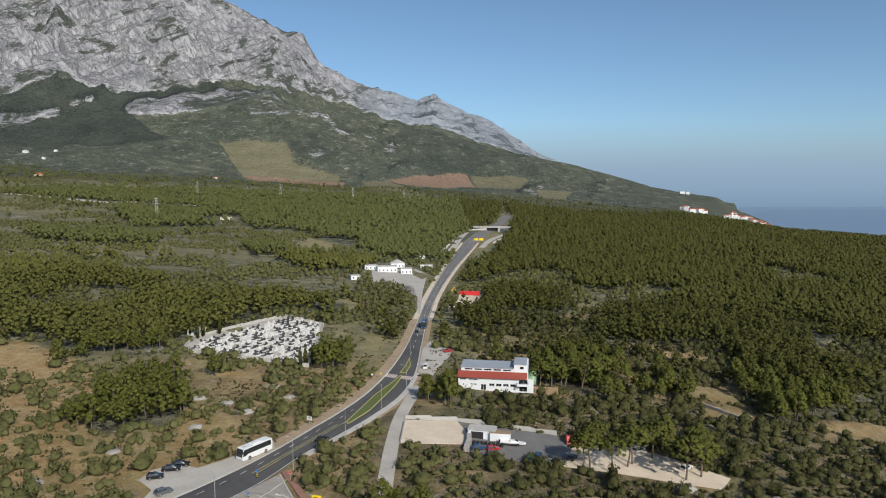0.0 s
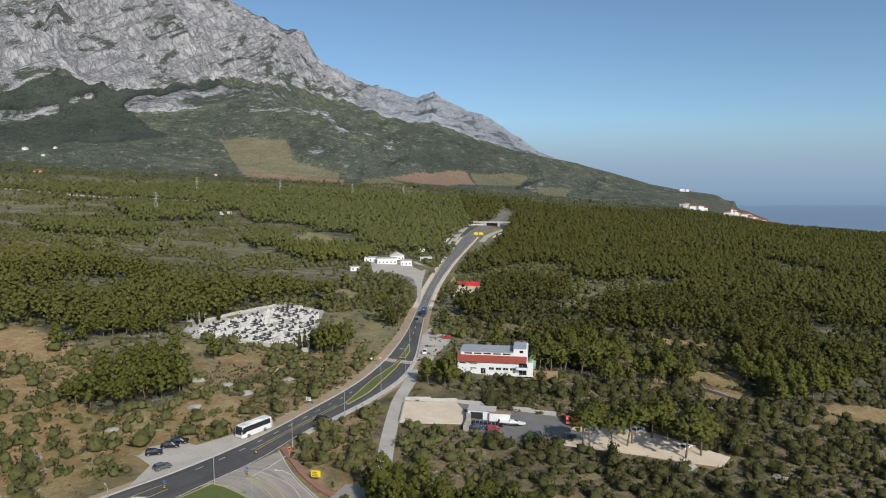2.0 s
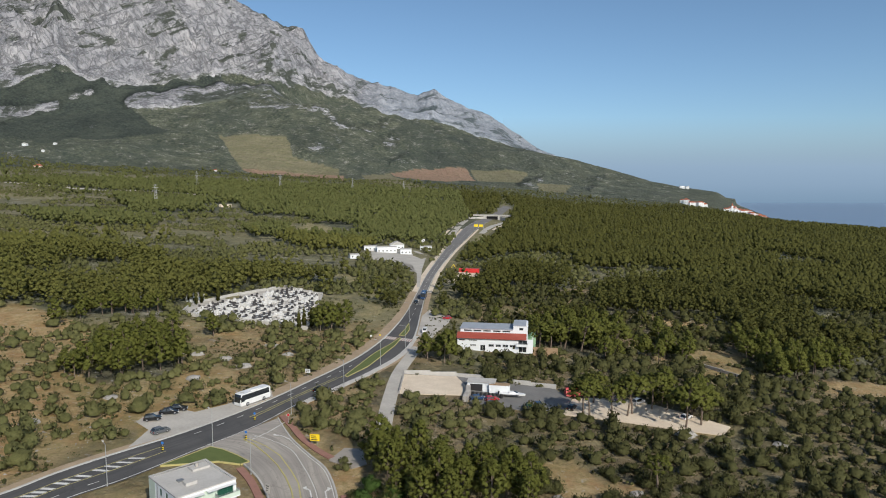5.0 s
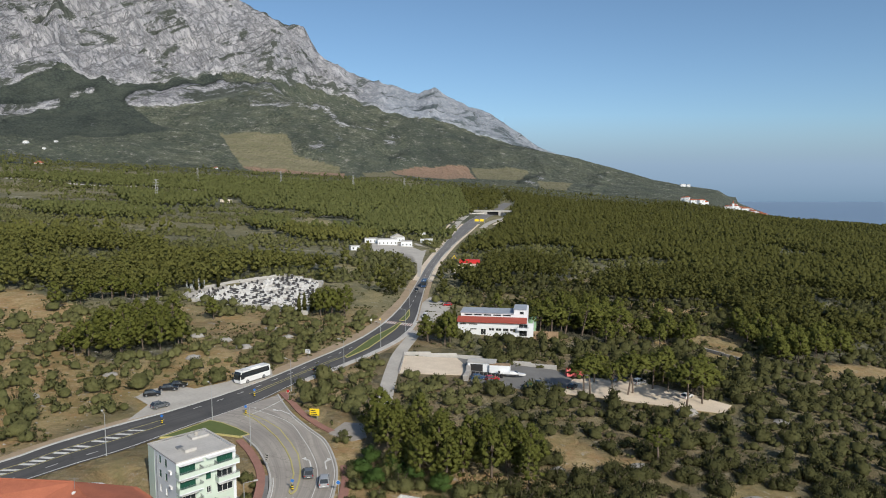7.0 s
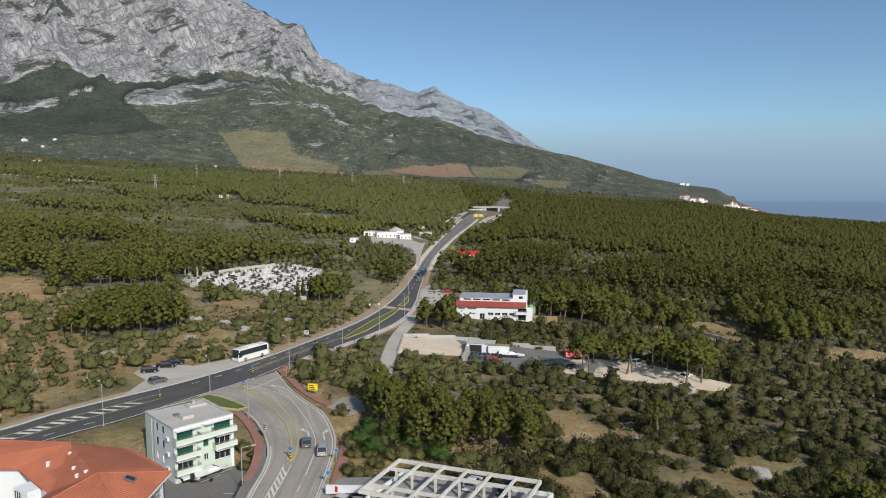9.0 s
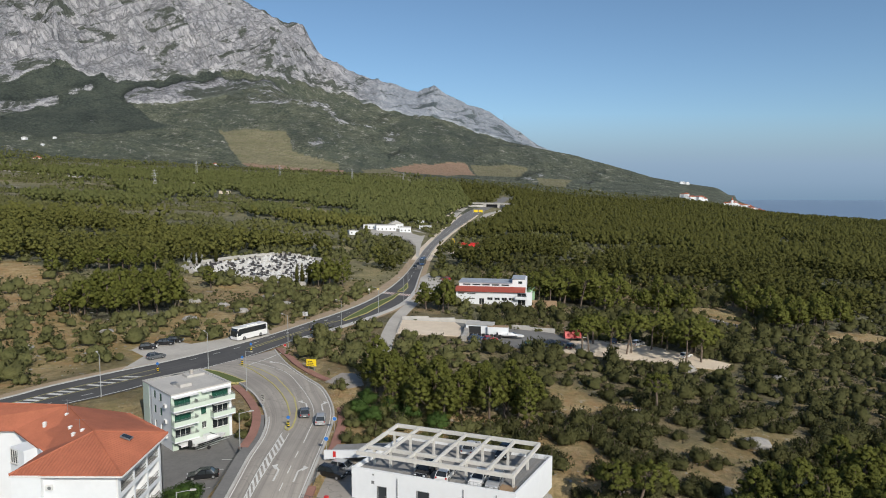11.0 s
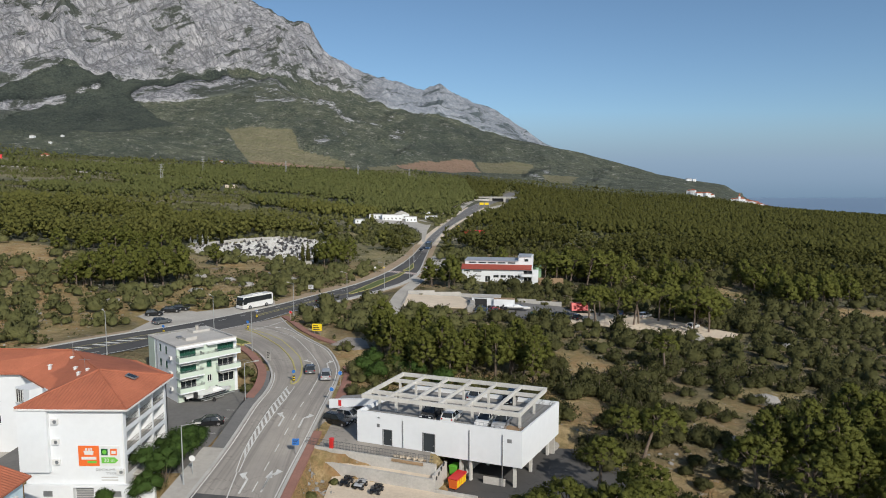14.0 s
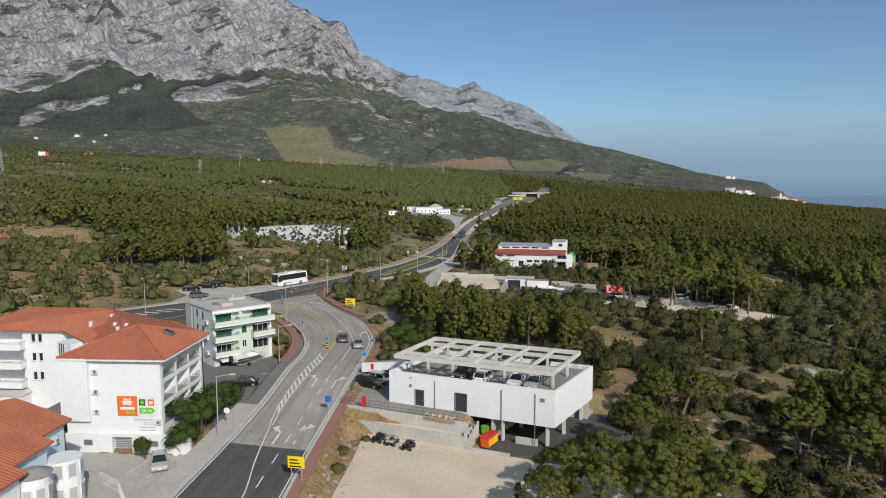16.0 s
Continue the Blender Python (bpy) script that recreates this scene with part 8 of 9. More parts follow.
def dome_soup(rng, w, h, count, size, rings=4, segs=8):
    """A low rounded bush: one lumpy closed body with leaf tufts standing out of it."""
    ph, a0 = rng.uniform(0, 6.28, 6), rng.uniform(0, 6.28)
    squash = rng.uniform(0.62, 1.0)

    def skin(th, fi):
        lump = 1 + 0.16 * np.cos(2 * th + ph[0]) + 0.15 * np.cos(3 * th + 3 * fi + ph[1]) + 0.14 * np.cos(5 * th - 4 * fi + ph[2]) + 0.12 * np.cos(6 * fi + 2 * th + ph[3])
        q = np.stack([np.sin(fi) * np.cos(th) * w * 0.5, np.sin(fi) * np.sin(th) * w * 0.5 * squash, np.cos(fi) * h * 0.58], -1) * lump[..., None]
        return q + (0, 0, h * 0.42)
    fi, th = np.linspace(0.02, 2.1, rings + 1), a0 + np.arange(segs + 1) * 6.2832 / segs
    T, P = np.meshgrid(th, fi)
    q = skin(T, P)
    q[:, -1] = q[:, 0]
    q = (q - (0, 0, h * 0.42)) * 0.76 + (0, 0, h * 0.42)
    tri = np.concatenate([np.stack([q[:-1, :-1], q[1:, :-1], q[1:, 1:]], 2).reshape(-1, 3), np.stack([q[:-1, :-1], q[1:, 1:], q[:-1, 1:]], 2).reshape(-1, 3)])
    n = (tri - (0, 0, h * 0.30)) / (w, w, h)
    n /= np.linalg.norm(n, axis=1)[:, None]
    count = max(count - len(tri) // 3, 4)
    t, f = rng.uniform(0, 6.2832, count), np.arccos(1 - rng.uniform(0.0, 1.36, count))
    c = skin(t, f)
    d = (c - (0, 0, h * 0.30)) / (w, w, h)
    d /= np.linalg.norm(d, axis=1)[:, None]
    c = c + d * (rng.uniform(-0.13, 0.05, count) * w)[:, None]
    a = np.cross(d + rng.normal(size=(count, 3)) * 0.5, rng.normal(size=(count, 3)))
    a /= np.maximum(np.linalg.norm(a, axis=1), 1e-6)[:, None]
    b = 0.7 * np.cross(d, a) + d * rng.uniform(0.1, 1.2, (count, 1)) + (0, 0, 0.3)
    g = (size * rng.uniform(0.55, 1.4, count))[:, None]
    v = np.stack([c - a * g * 0.5, c + a * g * 0.5, c + b * g * 1.0], 1).reshape(-1, 3)
    soft = d + rng.normal(size=(count, 3)) * 0.30
    soft /= np.linalg.norm(soft, axis=1)[:, None]
    return np.vstack([tri, v]), np.vstack([n, np.repeat(soft, 3, 0)])


def olive_soup(rng, count, size, bushes):
    """An olive of one to three rounded heads grown together."""
    out = []
    for k in range(bushes):
        w = 4.4 * (1.0 if bushes == 1 else rng.uniform(0.48, 0.80))
        v, n = dome_soup(rng, w, w * rng.uniform(0.62, 0.82), count // bushes, size, 4 if count > 80 else 3, 8 if count > 80 else 6)
        a, r = 6.2832 * k / bushes + rng.uniform(-0.5, 0.5), 0 if bushes == 1 else rng.uniform(0.7, 1.3)
        out.append((v + (r * math.cos(a), r * math.sin(a), 0), n))
    return np.vstack([o[0] for o in out]), np.vstack([o[1] for o in out])


def stem(rng, points, r0, r1, sides=6):
    """A tapering stem through points, as vertices and quads."""
    pts = np.array(points, float)
    vs, fs = [], []
    for k, p in enumerate(pts):
        rad = r0 + (r1 - r0) * k / (len(pts) - 1)
        for s in range(sides):
            t = 6.2832 * s / sides
            vs.append((p[0] + rad * math.cos(t), p[1] + rad * math.sin(t), p[2]))
    for k in range(len(pts) - 1):
        for s in range(sides):
            a, b = k * sides + s, k * sides + (s + 1) % sides
            fs.append((a, b, b + sides, a + sides))
    return vs, fs


def tree_meshes(kind, seed, tris, size, lumps, mat=None):
    rng = np.random.default_rng(seed)
    if kind == "pine":
        c, r = pine_lumps(rng, 9.0, 6.4, lumps)
        lean = rng.uniform(-0.7, 0.7, 2)
        c[:, :2] += lean * (c[:, 2:] / 9.0) * 1.3
        top, rad, limbs = 6.8, 0.24, 6
    else:
        c, r = olive_lumps(rng, 3.4, 4.4, lumps)
        lean, top, rad, limbs = rng.uniform(-0.3, 0.3, 2), 1.6, 0.22, 4
    soup = crown_soup(rng, c, r, tris, size) if kind == "pine" else olive_soup(rng, tris, size, 3)
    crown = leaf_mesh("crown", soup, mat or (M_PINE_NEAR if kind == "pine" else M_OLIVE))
    verts, faces = [], []
    trunk = [(lean[0] * t * t * 1.2, lean[1] * t * t * 1.2, -0.6 + (top + 0.6) * t) for t in (0, 0.25, 0.5, 0.75, 1)]
    v, f = stem(rng, trunk, rad, rad * 0.35)
    verts += v
    faces += f
    for k in rng.choice(len(c), min(limbs, len(c)), replace=False):
        start = np.array(trunk[rng.integers(2, 4)])
        v, f = stem(rng, [start, (start + c[k]) / 2 + (0, 0, -0.2), c[k]], rad * 0.45, rad * 0.12, 4)
        faces += [tuple(i + len(verts) for i in q) for q in f]
        verts += v
    wood = mesh_from("trunk", verts, faces, [M_BARK], True)
    return crown, wood


def plant(name, meshes, label, category, group, m):
    ob = new(name)
    tagged(ob, label, category, group)
    ob.matrix_basis = m
    for part_name, me in zip(("crown", "trunk"), meshes):
        new(part_name, me).parent = ob
    return ob


def scatter(rng, x0, x1, y0, y1, step, jitter=0.42, turn=0.0):
    gx, gy = np.meshgrid(np.arange(x0, x1, step), np.arange(y0, y1, step))
    gx, gy = gx + rng.uniform(-jitter, jitter, gx.shape) * step, gy + rng.uniform(-jitter, jitter, gy.shape) * step
    mx, my = (x0 + x1) / 2, (y0 + y1) / 2
    dx, dy = gx.ravel() - mx, gy.ravel() - my
    c, s = math.cos(turn), math.sin(turn)
    return mx + dx * c - dy * s, my + dx * s + dy * c


def in_view(x, y, margin=14):
    return (np.abs(np.degrees(np.arctan2(x, y)) + 1.7) < 37.2) | ((np.abs(x) < 0.72 * y + margin) & (y < 140) & (y > 52))


# ground that carries no trees: x0, x1, y0, y1
CLEAR = [(32, 40, 73, 90), (-19, 20, 56, 100), (-62, -19, 56, 104), (-80, -28, 60, 126), (-72, -30, 120, 146), (4, 36, 238, 262), (-30, -16, 205, 232)]


def free_ground(x, y, gap):
    ok = (line_distance(x, y, MAIN) > 6.8 + gap) & (line_distance(x, y, LEVEL[0]) > 2.6 + gap) & (line_distance(x, y, SIDE) > 6.5 + gap)
    for x0, x1, y0, y1 in CLEAR:
        ok &= ~((x > x0) & (x < x1) & (y > y0) & (y < y1))
    for cx, cy, rx, ry in CLEARINGS:
        ok &= np.hypot((x - cx) / rx, (y - cy) / ry) > 1
    ok &= ~((y > 680) & (y < 1450) & (line_distance(x, y, MAIN) < np.where(y > 1090, 15, 30)))
    for p in (CEMETERY, YARD, BARE, FORECOURT, STONY_YARD):
        ok &= ~inside(x, y, p)
    return ok


def wooded(x, y):
    w = np.zeros(np.shape(x), bool)
    for p in WOODS:
        w |= inside(x + 8 * fbm(x / 30, y / 30, 2, 3), y + 12 * fbm(x / 40, y / 40, 2, 4), p)
    return w & ~((x > 40) & (fbm(x / 70, y / 60, 3, 71) > np.where(y < 420, 0.40, 0.50)))


# thick olive scrub
THICK = [(-38.5, 164), (-36, 175), (-23.0, 192), (-14, 222), (-16, 200), (-17, 172), (-17, 158), (-20, 146), (-30.7, 157)]
# groves of pines of their own: x, y, radius
CLUMPS = [(-90, 202, 11), (-46, 265, 9), (-22, 324, 11), (-1, 230, 8), (55, 264, 12), (42, 262, 8), (83, 250, 9), (15, 384, 11), (59, 478, 22), (-10, 136, 9), (-2, 130, 11), (8, 130, 10), (15, 124, 6), (16, 66, 6), (9, 63, 4), (47, 86, 6), (54, 80, 6), (60, 92, 6), (68, 187, 7)]


def in_clump(x, y):
    w = np.zeros(np.shape(x), bool)
    for cx, cy, cr in CLUMPS:
        w |= np.hypot(x - cx, y - cy) < cr * (1 + 0.25 * fbm(x / 5, y / 5, 2, 6))
    return w


def forest_positions():
    rng = np.random.default_rng(5)
    out = {"pine": [], "olive": []}
    for y0, y1, step_p, step_o in ((50, 420, 4.4, 4.2), (420, 800, 5.4, 4.9), (800, 1300, 7.4, 7.2), (1300, 2300, 11.0, 12.0)):
        for kind, step in (("pine", step_p), ("olive", step_o)):
            half = y1 * 0.74 + 20
            x, y = scatter(rng, -half, half, y0, y1, step, 0.46)
            keep = in_view(x, y) & free_ground(x, y, 1.4) & (y < 2250)
            x, y = x[keep], y[keep]
            w = wooded(x, y) | in_clump(x, y)
            stray = (rng.uniform(size=len(x)) < 0.05) & (fbm(x / 80, y / 80, 2, 33) > 0) & (y > 240)
            keep = (w & (rng.uniform(size=len(x)) < 0.95)) | stray if kind == "pine" else ~w & (fbm(x / 40, y / 40, 3, 21) < np.where(inside(x, y, THICK), 2.0, np.where((x < 0) & (y > 420), 0.06, np.where((x < 0) & (y > 240), 0.28, np.where((x > 0) & (y < 190), 0.55, 0.38))))) & (rng.uniform(size=len(x)) < np.where(inside(x, y, THICK), 1.0, np.where(inside(x, y, SPARSE), 0.70, 0.90)))
            x, y = x[keep], y[keep]
            out[kind].append(np.stack([x, y, np.full(len(x), step)], 1))
    return {k: np.vstack(v) for k, v in out.items()}


def joined(name, spots, variants, label, rng, mat, low, high, category="trees"):
    """Many trees too far off to count, as one mesh."""
    n = len(spots)
    z = ground_height(spots[:, 0], spots[:, 1])
    pick, turn, grow = rng.integers(0, len(variants), n), rng.uniform(0, 6.283, n), rng.uniform(low, high, n) * spots[:, 3]
    parts, normals = [], []
    for k, (soup, soft) in enumerate(variants):
        m = pick == k
        c, s = np.cos(turn[m])[:, None], np.sin(turn[m])[:, None]
        g = grow[m][:, None]
        x = (soup[None, :, 0] * c - soup[None, :, 1] * s) * g + spots[m, 0][:, None]
        y = (soup[None, :, 0] * s + soup[None, :, 1] * c) * g + spots[m, 1][:, None]
        h = soup[None, :, 2] * g + z[m][:, None]
        parts.append(np.stack([x, y, h], -1).reshape(-1, 3))
        nx, ny = soft[None, :, 0] * c - soft[None, :, 1] * s, soft[None, :, 0] * s + soft[None, :, 1] * c
        normals.append(np.stack([nx, ny, np.broadcast_to(soft[None, :, 2], nx.shape)], -1).reshape(-1, 3))
    me = leaf_mesh(name, (np.vstack(parts), np.vstack(normals)), mat)
    tagged(new(name, me), label, category, kind="stuff")


def soups(kind, count, tris, size, lumps, seed):
    out = []
    for k in range(count):
        rng = np.random.default_rng(seed + k)
        if kind == "olive":
            out.append(olive_soup(rng, tris, size, (2, 3, 1)[k % 3] if tris > 100 else 1))
            continue
        c, r = pine_lumps(rng, 9.0, 6.4, lumps)
        r = r * min(max((14 / lumps) ** 0.45, 1.0), 2.2)
        out.append(crown_soup(rng, c, r, tris, size * (0.62 if lumps < 6 else 1.0), 0.85 if lumps >= 6 else 1.1, 0.62, 1.0 if lumps < 6 else 0.80))
    return out


def make_forest():
    rng = np.random.default_rng(12)
    spots = forest_positions()
    for kind in ("pine", "olive"):
        p = spots[kind]
        p = p[np.argsort(np.hypot(p[:, 0], p[:, 1]))]
        near, rest = p[:280], p[280:]
        fine = [tree_meshes(kind, 100 + k, 2900 if kind == "pine" else 1400, 0.25 if kind == "pine" else 0.20, 78 if kind == "pine" else 34) for k in range(4)]
        dark = [tree_meshes(kind, 150 + k, 1500, 0.22, 34, M_SCRUB) for k in range(3)] if kind == "olive" else fine
        mid = [tree_meshes(kind, 200 + k, 900 if kind == "pine" else 520, 0.40 if kind == "pine" else 0.30, 30 if kind == "pine" else 22) for k in range(4)]
        dark_mid = [tree_meshes(kind, 250 + k, 520, 0.30, 22, M_SCRUB) for k in range(3)]
        h = ground_height(near[:, 0], near[:, 1])
        for k, (x, y, _) in enumerate(near):
            g = rng.uniform(0.75, 1.25) if kind == "pine" else rng.uniform(0.5, 1.3)
            m = Matrix.LocRotScale((x, y, h[k]), Euler((0, 0, rng.uniform(0, 6.28))), (g, g, g * rng.uniform(0.85, 1.1)))
            which = (fine if math.hypot(x, y) < 135 else mid)[int(rng.integers(0, 4))]
            if kind == "pine":
                plant("pine_tree", which, "Aleppo pine with an uneven dark green crown on dry ground", "pine tree", "pines near the side road", m)
            elif x > 12:
                plant("juniper", dark[int(rng.integers(0, 3))] if math.hypot(x, y) < 150 else dark_mid[int(rng.integers(0, 3))], "dense dark green juniper bush on dry soil", "bush", "junipers on the slope", m)
            else:
                plant("olive_tree", which, "low grey-green olive tree on dry rocky soil", "olive tree", "olives near the road", m)
        d = np.hypot(rest[:, 0], rest[:, 1])
        tiers = ((0, 230, 360, 230), (230, 320, 230, 130), (320, 480, 120, 66), (480, 850, 46, 28), (850, 1300, 24, 14), (1300, 9000, 16, 9))
        sizes = ((0.50, 0.36), (0.62, 0.50), (0.95, 0.72), (1.5, 1.1), (2.2, 1.5), (2.8, 1.9))
        lump_counts = ((15, 10), (12, 7), (8, 5), (5, 3), (3, 2), (2, 1))
        for k, (d0, d1, tp, to) in enumerate(tiers):
            q = rest[(d >= d0) & (d < d1)]
            tris, size, lumps = (tp, sizes[k][0], lump_counts[k][0]) if kind == "pine" else (to, sizes[k][1], lump_counts[k][1])
            if len(q) == 0:
                continue
            big = np.where(q[:, 2] > 10, 1.28, np.where(q[:, 2] > 7, 1.12, 1.0))
            q = np.column_stack([q, big])
            if kind == "pine":
                young = (q[:, 0] < 40) & (q[:, 1] > 600)
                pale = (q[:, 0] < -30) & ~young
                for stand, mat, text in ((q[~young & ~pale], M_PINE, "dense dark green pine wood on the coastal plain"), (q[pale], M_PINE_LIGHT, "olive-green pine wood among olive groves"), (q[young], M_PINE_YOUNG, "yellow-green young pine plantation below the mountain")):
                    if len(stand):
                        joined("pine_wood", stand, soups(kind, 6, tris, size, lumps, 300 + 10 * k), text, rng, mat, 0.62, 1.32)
            else:
                right = (q[:, 0] > 12) & (q[:, 1] < 420)
                if right.any():
                    joined("juniper_scrub", q[right], soups(kind, 6, tris, size, lumps, 450 + 10 * k), "dark green juniper and olive scrub on dry soil", rng, M_SCRUB, 0.40, 1.35, "scrub")
                if not right.all():
                    joined("olive_grove", q[~right], soups(kind, 6, tris, size, lumps, 400 + 10 * k), "grey-green olive grove and scrub on dry soil", rng, M_OLIVE, 0.45, 1.30)


make_forest()


def low_scrub():
    """Knee-high scrub between the trees, far too much to count."""
    rng = np.random.default_rng(77)
    x, y = scatter(rng, -260, 260, 52, 330, 2.6, 0.5)
    keep = in_view(x, y, 6) & free_ground(x, y, 0.6) & ~inside(x, y, CEMETERY) & ~wooded(x, y)
    keep &= rng.uniform(size=len(x)) < np.where(inside(x, y, SPARSE), 0.10, np.where((x > 16) & (y < 112), 1.0, np.where(x > 20, 0.50, 0.42))) * (0.8 + fbm(x / 14, y / 14, 2, 51))
    q = np.column_stack([x[keep], y[keep], np.zeros(keep.sum()), np.ones(keep.sum())])
    kinds = []
    for k in range(5):
        g = np.random.default_rng(600 + k)
        c = np.column_stack([g.normal(0, 0.42, (5, 2)), g.uniform(0.2, 0.5, 5)])
        kinds.append(crown_soup(g, c, g.uniform(0.25, 0.5, 5), 54, 0.26))
    joined("scrub", q, kinds, "low dark green scrub on dry soil", rng, M_SCRUB, 0.6, 1.5, "scrub")


low_scrub()


def bush(x, y, w, h, seed, label, mat=None, name="shrub"):
    """A dense leafy shrub on a few stems."""
    rng = np.random.default_rng(seed)
    n = 16
    a, u = rng.uniform(0, 6.283, n), rng.uniform(0, 1, n)
    r = rng.uniform(0.16, 0.26, n) * w
    c = np.stack([np.cos(a) * np.sqrt(u) * w * 0.36, np.sin(a) * np.sqrt(u) * w * 0.36, np.maximum(h * (0.78 - 0.3 * u) * rng.uniform(0.7, 1.1, n), r * 0.7)], 1)
    o = tagged(new(name), label, "shrub")
    o.matrix_basis = pose(x, y, gz(x, y))
    new("crown", leaf_mesh("crown", crown_soup(rng, c, r, 4200, 0.18), mat or M_BUSH)).parent = o
    vs, fs = [], []
    for k in range(4):
        q, f = stem(rng, [(0, 0, -0.3), c[k] * 0.6, c[k]], 0.09, 0.03, 5)
        fs += [tuple(i + len(vs) for i in g) for g in f]
        vs += q
    new("stems", mesh_from("stems", vs, fs, [M_BARK], True)).parent = o


for k, (x, y, w, h) in enumerate(((-36.6, 78.8, 5.0, 4.6), (-34.8, 81.6, 5.4, 5.2), (-34.4, 84.8, 5.2, 4.8), (-34.0, 88.0, 4.6, 4.0), (-35.6, 76.4, 4.2, 4.6), (-34.2, 78.4, 4.6, 5.2))):
    bush(x, y, w, h, 900 + k, "dense bright green hedge shrub beside the flats")
bush(-39.4, 74.6, 2.6, 3.2, 920, "small green tree beside the garage door")
for k, (x, y, w, h) in enumerate(((-34.0, 112, 2.6, 1.6), (-35.5, 117, 3.0, 1.8), (-33.6, 116, 1.8, 1.2), (-14, 82.2, 1.2, 0.7), (-11, 81.4, 1.0, 0.6), (-16.2, 78, 1.6, 0.9), (-15.6, 72, 1.8, 0.8))):
    bush(x, y, w, h, 940 + k, "low dry green shrub on the bank", M_OLIVE)
for k, (x, y, w) in enumerate(((34, 76, 3.0), (37.5, 79, 2.4), (33.5, 82, 2.6), (38, 85, 3.4), (35, 88.5, 2.8), (36, 74, 2.2), (32.6, 86, 2.0), (38.6, 81.6, 1.8))):
    bush(x, y, w, w * 0.55, 980 + k, "low dark green shrub between the pines", M_SCRUB)
for k, (x, y) in enumerate(((-14, 126), (-9, 122), (-15, 120), (-5, 118), (0, 116), (-12, 116))):
    bush(x, y, 5.0, 4.0, 960 + k, "deep green broadleaf thicket below the pines")


def rubble():
    """Loose stones on the bank and under the pines."""
    rng = np.random.default_rng(58)
    x = np.concatenate([rng.uniform(-17.2, -13.6, 150), rng.uniform(14, 60, 420), rng.uniform(-140, -56, 500)])
    y = np.concatenate([rng.uniform(64, 83, 150), rng.uniform(60, 112, 420), rng.uniform(125, 215, 500)])
    keep = free_ground(x, y, 0.2) | (np.arange(len(x)) < 150)
    x, y = x[keep], y[keep]
    r = 0.10 + 0.42 * rng.uniform(0, 1, len(x)) ** 3
    v, _ = cores(rng, np.column_stack([x, y, ground_height(x, y)]), r, 1.0, 0.6)
    tagged(new("rubble", mesh_from("rubble", v, np.arange(len(v)).reshape(-1, 3), [M_ROCK])), "loose pale limestone rubble on dry soil", "stones", kind="stuff")


rubble()


def umbrella_pine(x, y, h, lean, seed, spread=7.0):
    """A tall pine with a bare leaning trunk and a flat broken crown."""
    rng = np.random.default_rng(seed)
    n = 105
    a, u = rng.uniform(0, 6.283, n), rng.uniform(0, 1, n)
    top = np.array((lean[0], lean[1], 0.0))
    c = np.stack([np.cos(a) * np.sqrt(u) * spread * 0.46, np.sin(a) * np.sqrt(u) * spread * 0.46, h * (0.94 - 0.27 * u + rng.normal(0, 0.055, n))], 1) + top
    r = rng.uniform(0.050, 0.088, n) * spread
    o = tagged(new("pine_tree"), "tall Aleppo pine with a bare leaning trunk", "pine tree", "pines near the side road")
    o.matrix_basis = pose(x, y, gz(x, y))
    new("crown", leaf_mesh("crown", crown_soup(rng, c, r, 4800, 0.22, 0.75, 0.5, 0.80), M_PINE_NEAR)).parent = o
    tk = [np.array((0, 0, -0.6)), top * 0.25 + (0.1, 0, h * 0.25), top * 0.6 + (-0.1, 0.1, h * 0.5), top + (0, 0, h * 0.75)]
    vs, fs = stem(rng, tk, 0.30, 0.14, 7)
    for k in range(12):
        q, f = stem(rng, [tk[2] + (tk[3] - tk[2]) * rng.uniform(0, 1), (tk[3] + c[k]) / 2, c[k]], 0.11, 0.03, 5)
        fs += [tuple(i + len(vs) for i in g) for g in f]
        vs += q
    new("trunk", mesh_from("trunk", vs, fs, [M_BARK], True)).parent = o


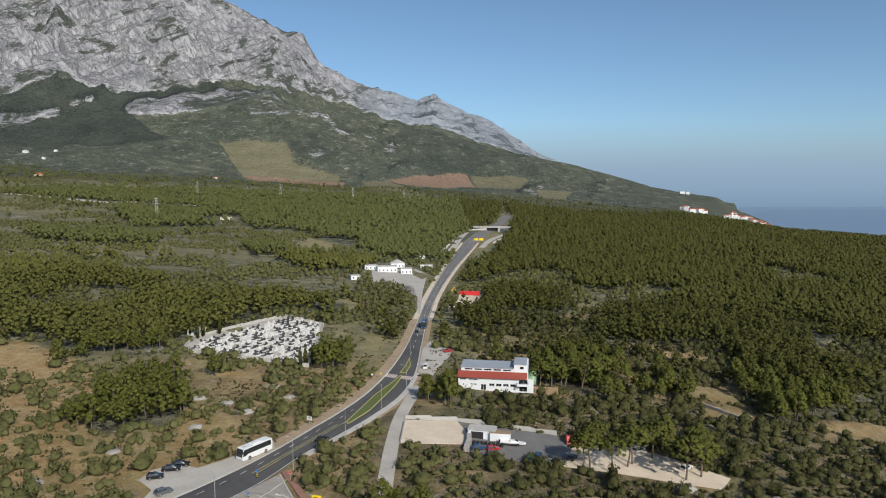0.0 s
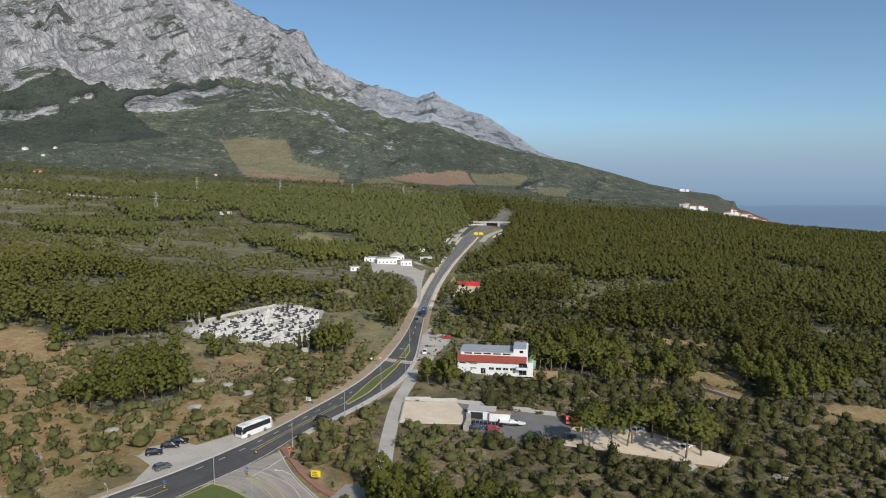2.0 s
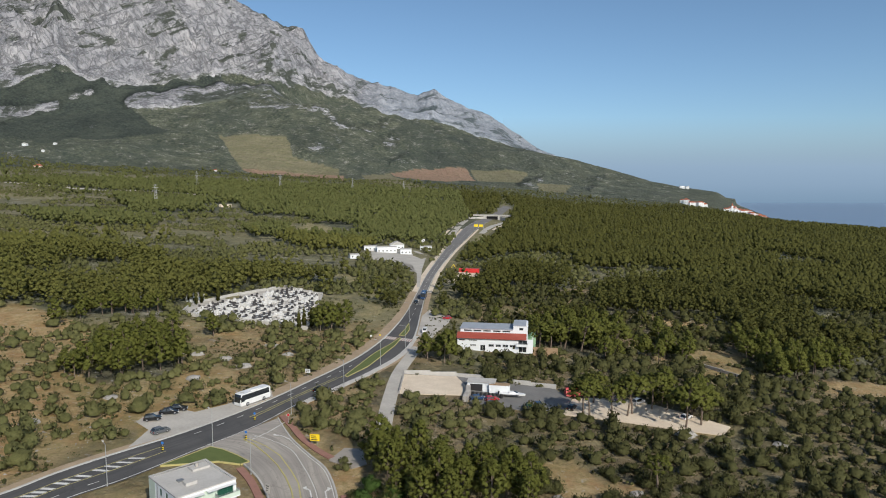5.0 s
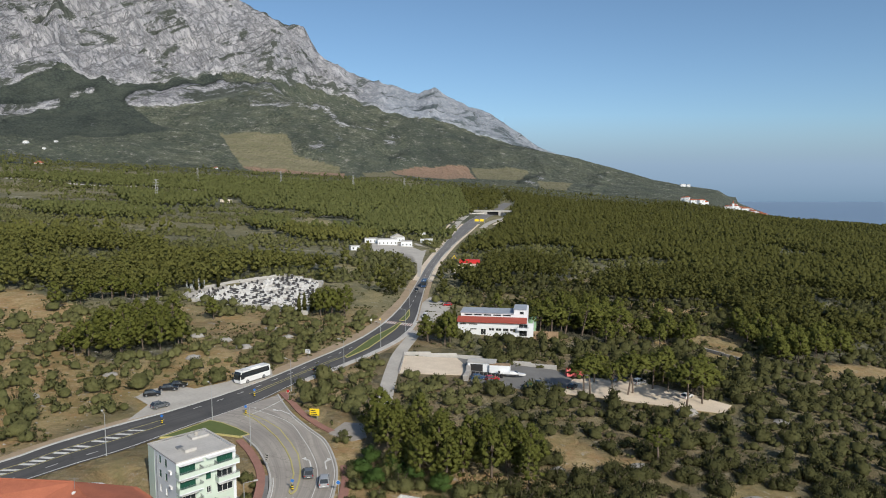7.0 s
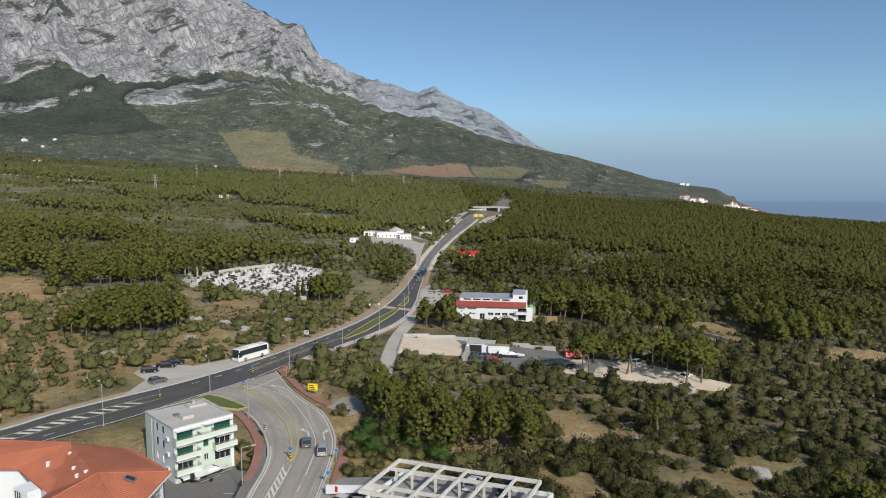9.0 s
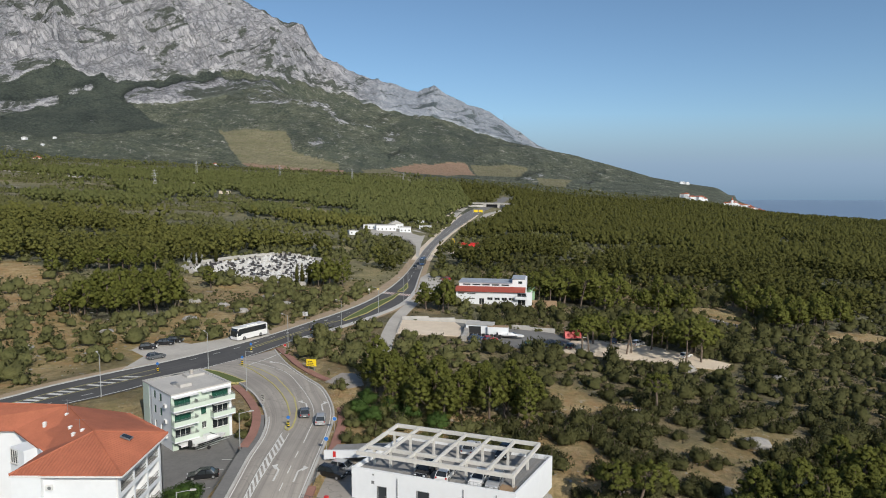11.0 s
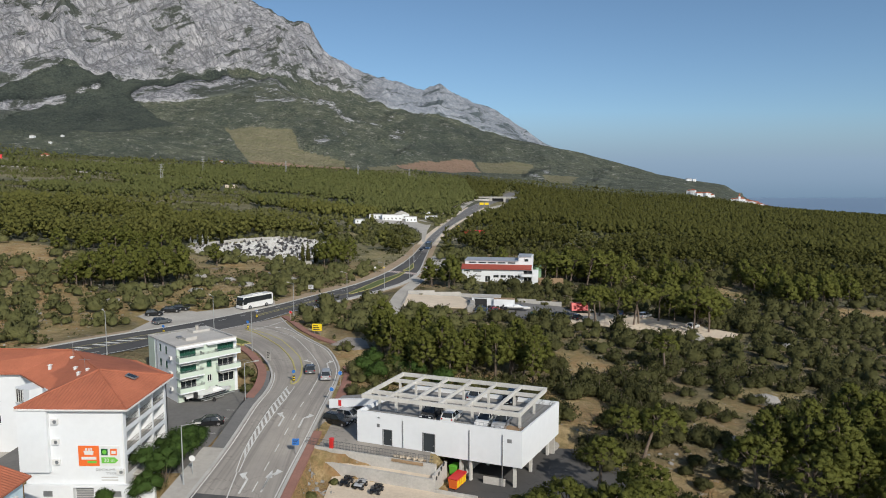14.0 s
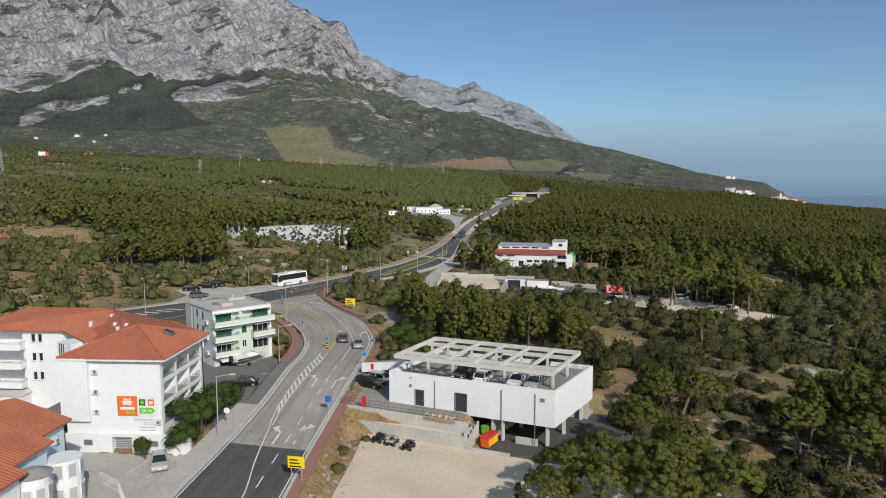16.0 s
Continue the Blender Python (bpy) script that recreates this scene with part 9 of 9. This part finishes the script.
for k, (x, y, h, lx, ly, w) in enumerate(((38, 176.5, 10, 0.4, 0.5, 7), (40, 177, 11, -0.4, 0.6, 7), (45.4, 175, 10, 0.3, 0.5, 6), (51, 180, 11.5, 1.8, 0.4, 8), (53, 182, 11, -0.6, 0.5, 7), (65, 173.5, 12, 0.5, 0, 9), (70, 176, 11, 0, 0, 8), (44, 190, 9, 0, 0, 6.5), (60, 187, 11, 0.5, 0, 8), (36.5, 249, 10, 1.0, 0.5, 8), (41, 250, 11, 0.8, 0.5, 8), (47, 254, 11, 2.2, 0.5, 8), (53, 252, 12, 2.4, 0.4, 9), (60, 257, 12, 2.0, 0.3, 9), (66, 254, 11, 2.0, 0.3, 8), (27.5, 89.2, 7.5, 2.6, 0.6, 7.5), (26.3, 90.6, 7.0, -1.0, 0.4, 6.5), (19.6, 80.6, 7.5, 0.6, -0.3, 6.5), (42.5, 76.0, 7.5, 2.0, 0.8, 8), (40, 81, 7.5, -0.8, 0.6, 7.5), (48.6, 80.4, 8.0, 1.8, 0.5, 8), (44.7, 134, 8, 0.2, 0.3, 6), (23, 72, 7.2, 0.2, 0.3, 7), (9.5, 66.0, 6.6, 0.3, 0.2, 7), (13.5, 67.5, 7.2, -0.3, 0.2, 7.5), (17.5, 66, 7.4, 0.4, 0.0, 8), (21.5, 68, 7.0, 0.3, 0.2, 7.5), (12, 62, 6.5, 0, 0, 7), (18, 61, 7, 0, 0, 7.5), (25, 64, 7.4, 0, 0, 8), (7, 61.5, 5.6, 0, 0, 6))):
    umbrella_pine(x, y, h, (lx, ly), 700 + k, w * (1.4 if y > 160 else 1.0))

for k, (x, y) in enumerate(((-107, 289), (-106, 293), (-101, 300), (-54.5, 262), (-56, 258.6), (-52, 264), (4.6, 252))):
    rng = np.random.default_rng(800 + k)
    z = np.linspace(1.2, 8.6, 11)
    c = np.stack([rng.normal(0, 0.12, 11), rng.normal(0, 0.12, 11), z], 1)
    o = tagged(new("cypress"), "slender dark green cypress beside the wall", "cypress", "cypresses")
    o.matrix_basis = pose(x, y, gz(x, y))
    new("crown", leaf_mesh("crown", tri_soup(rng, c, np.interp(z, (1.2, 3.5, 8.6), (0.75, 0.95, 0.3)), 700, 0.45, 1.0), M_PINE)).parent = o
    vs, fs = stem(rng, [(0, 0, -0.4), (0, 0, 1), (0, 0, 3)], 0.16, 0.08)
    new("trunk", mesh_from("trunk", vs, fs, [M_BARK], True)).parent = o
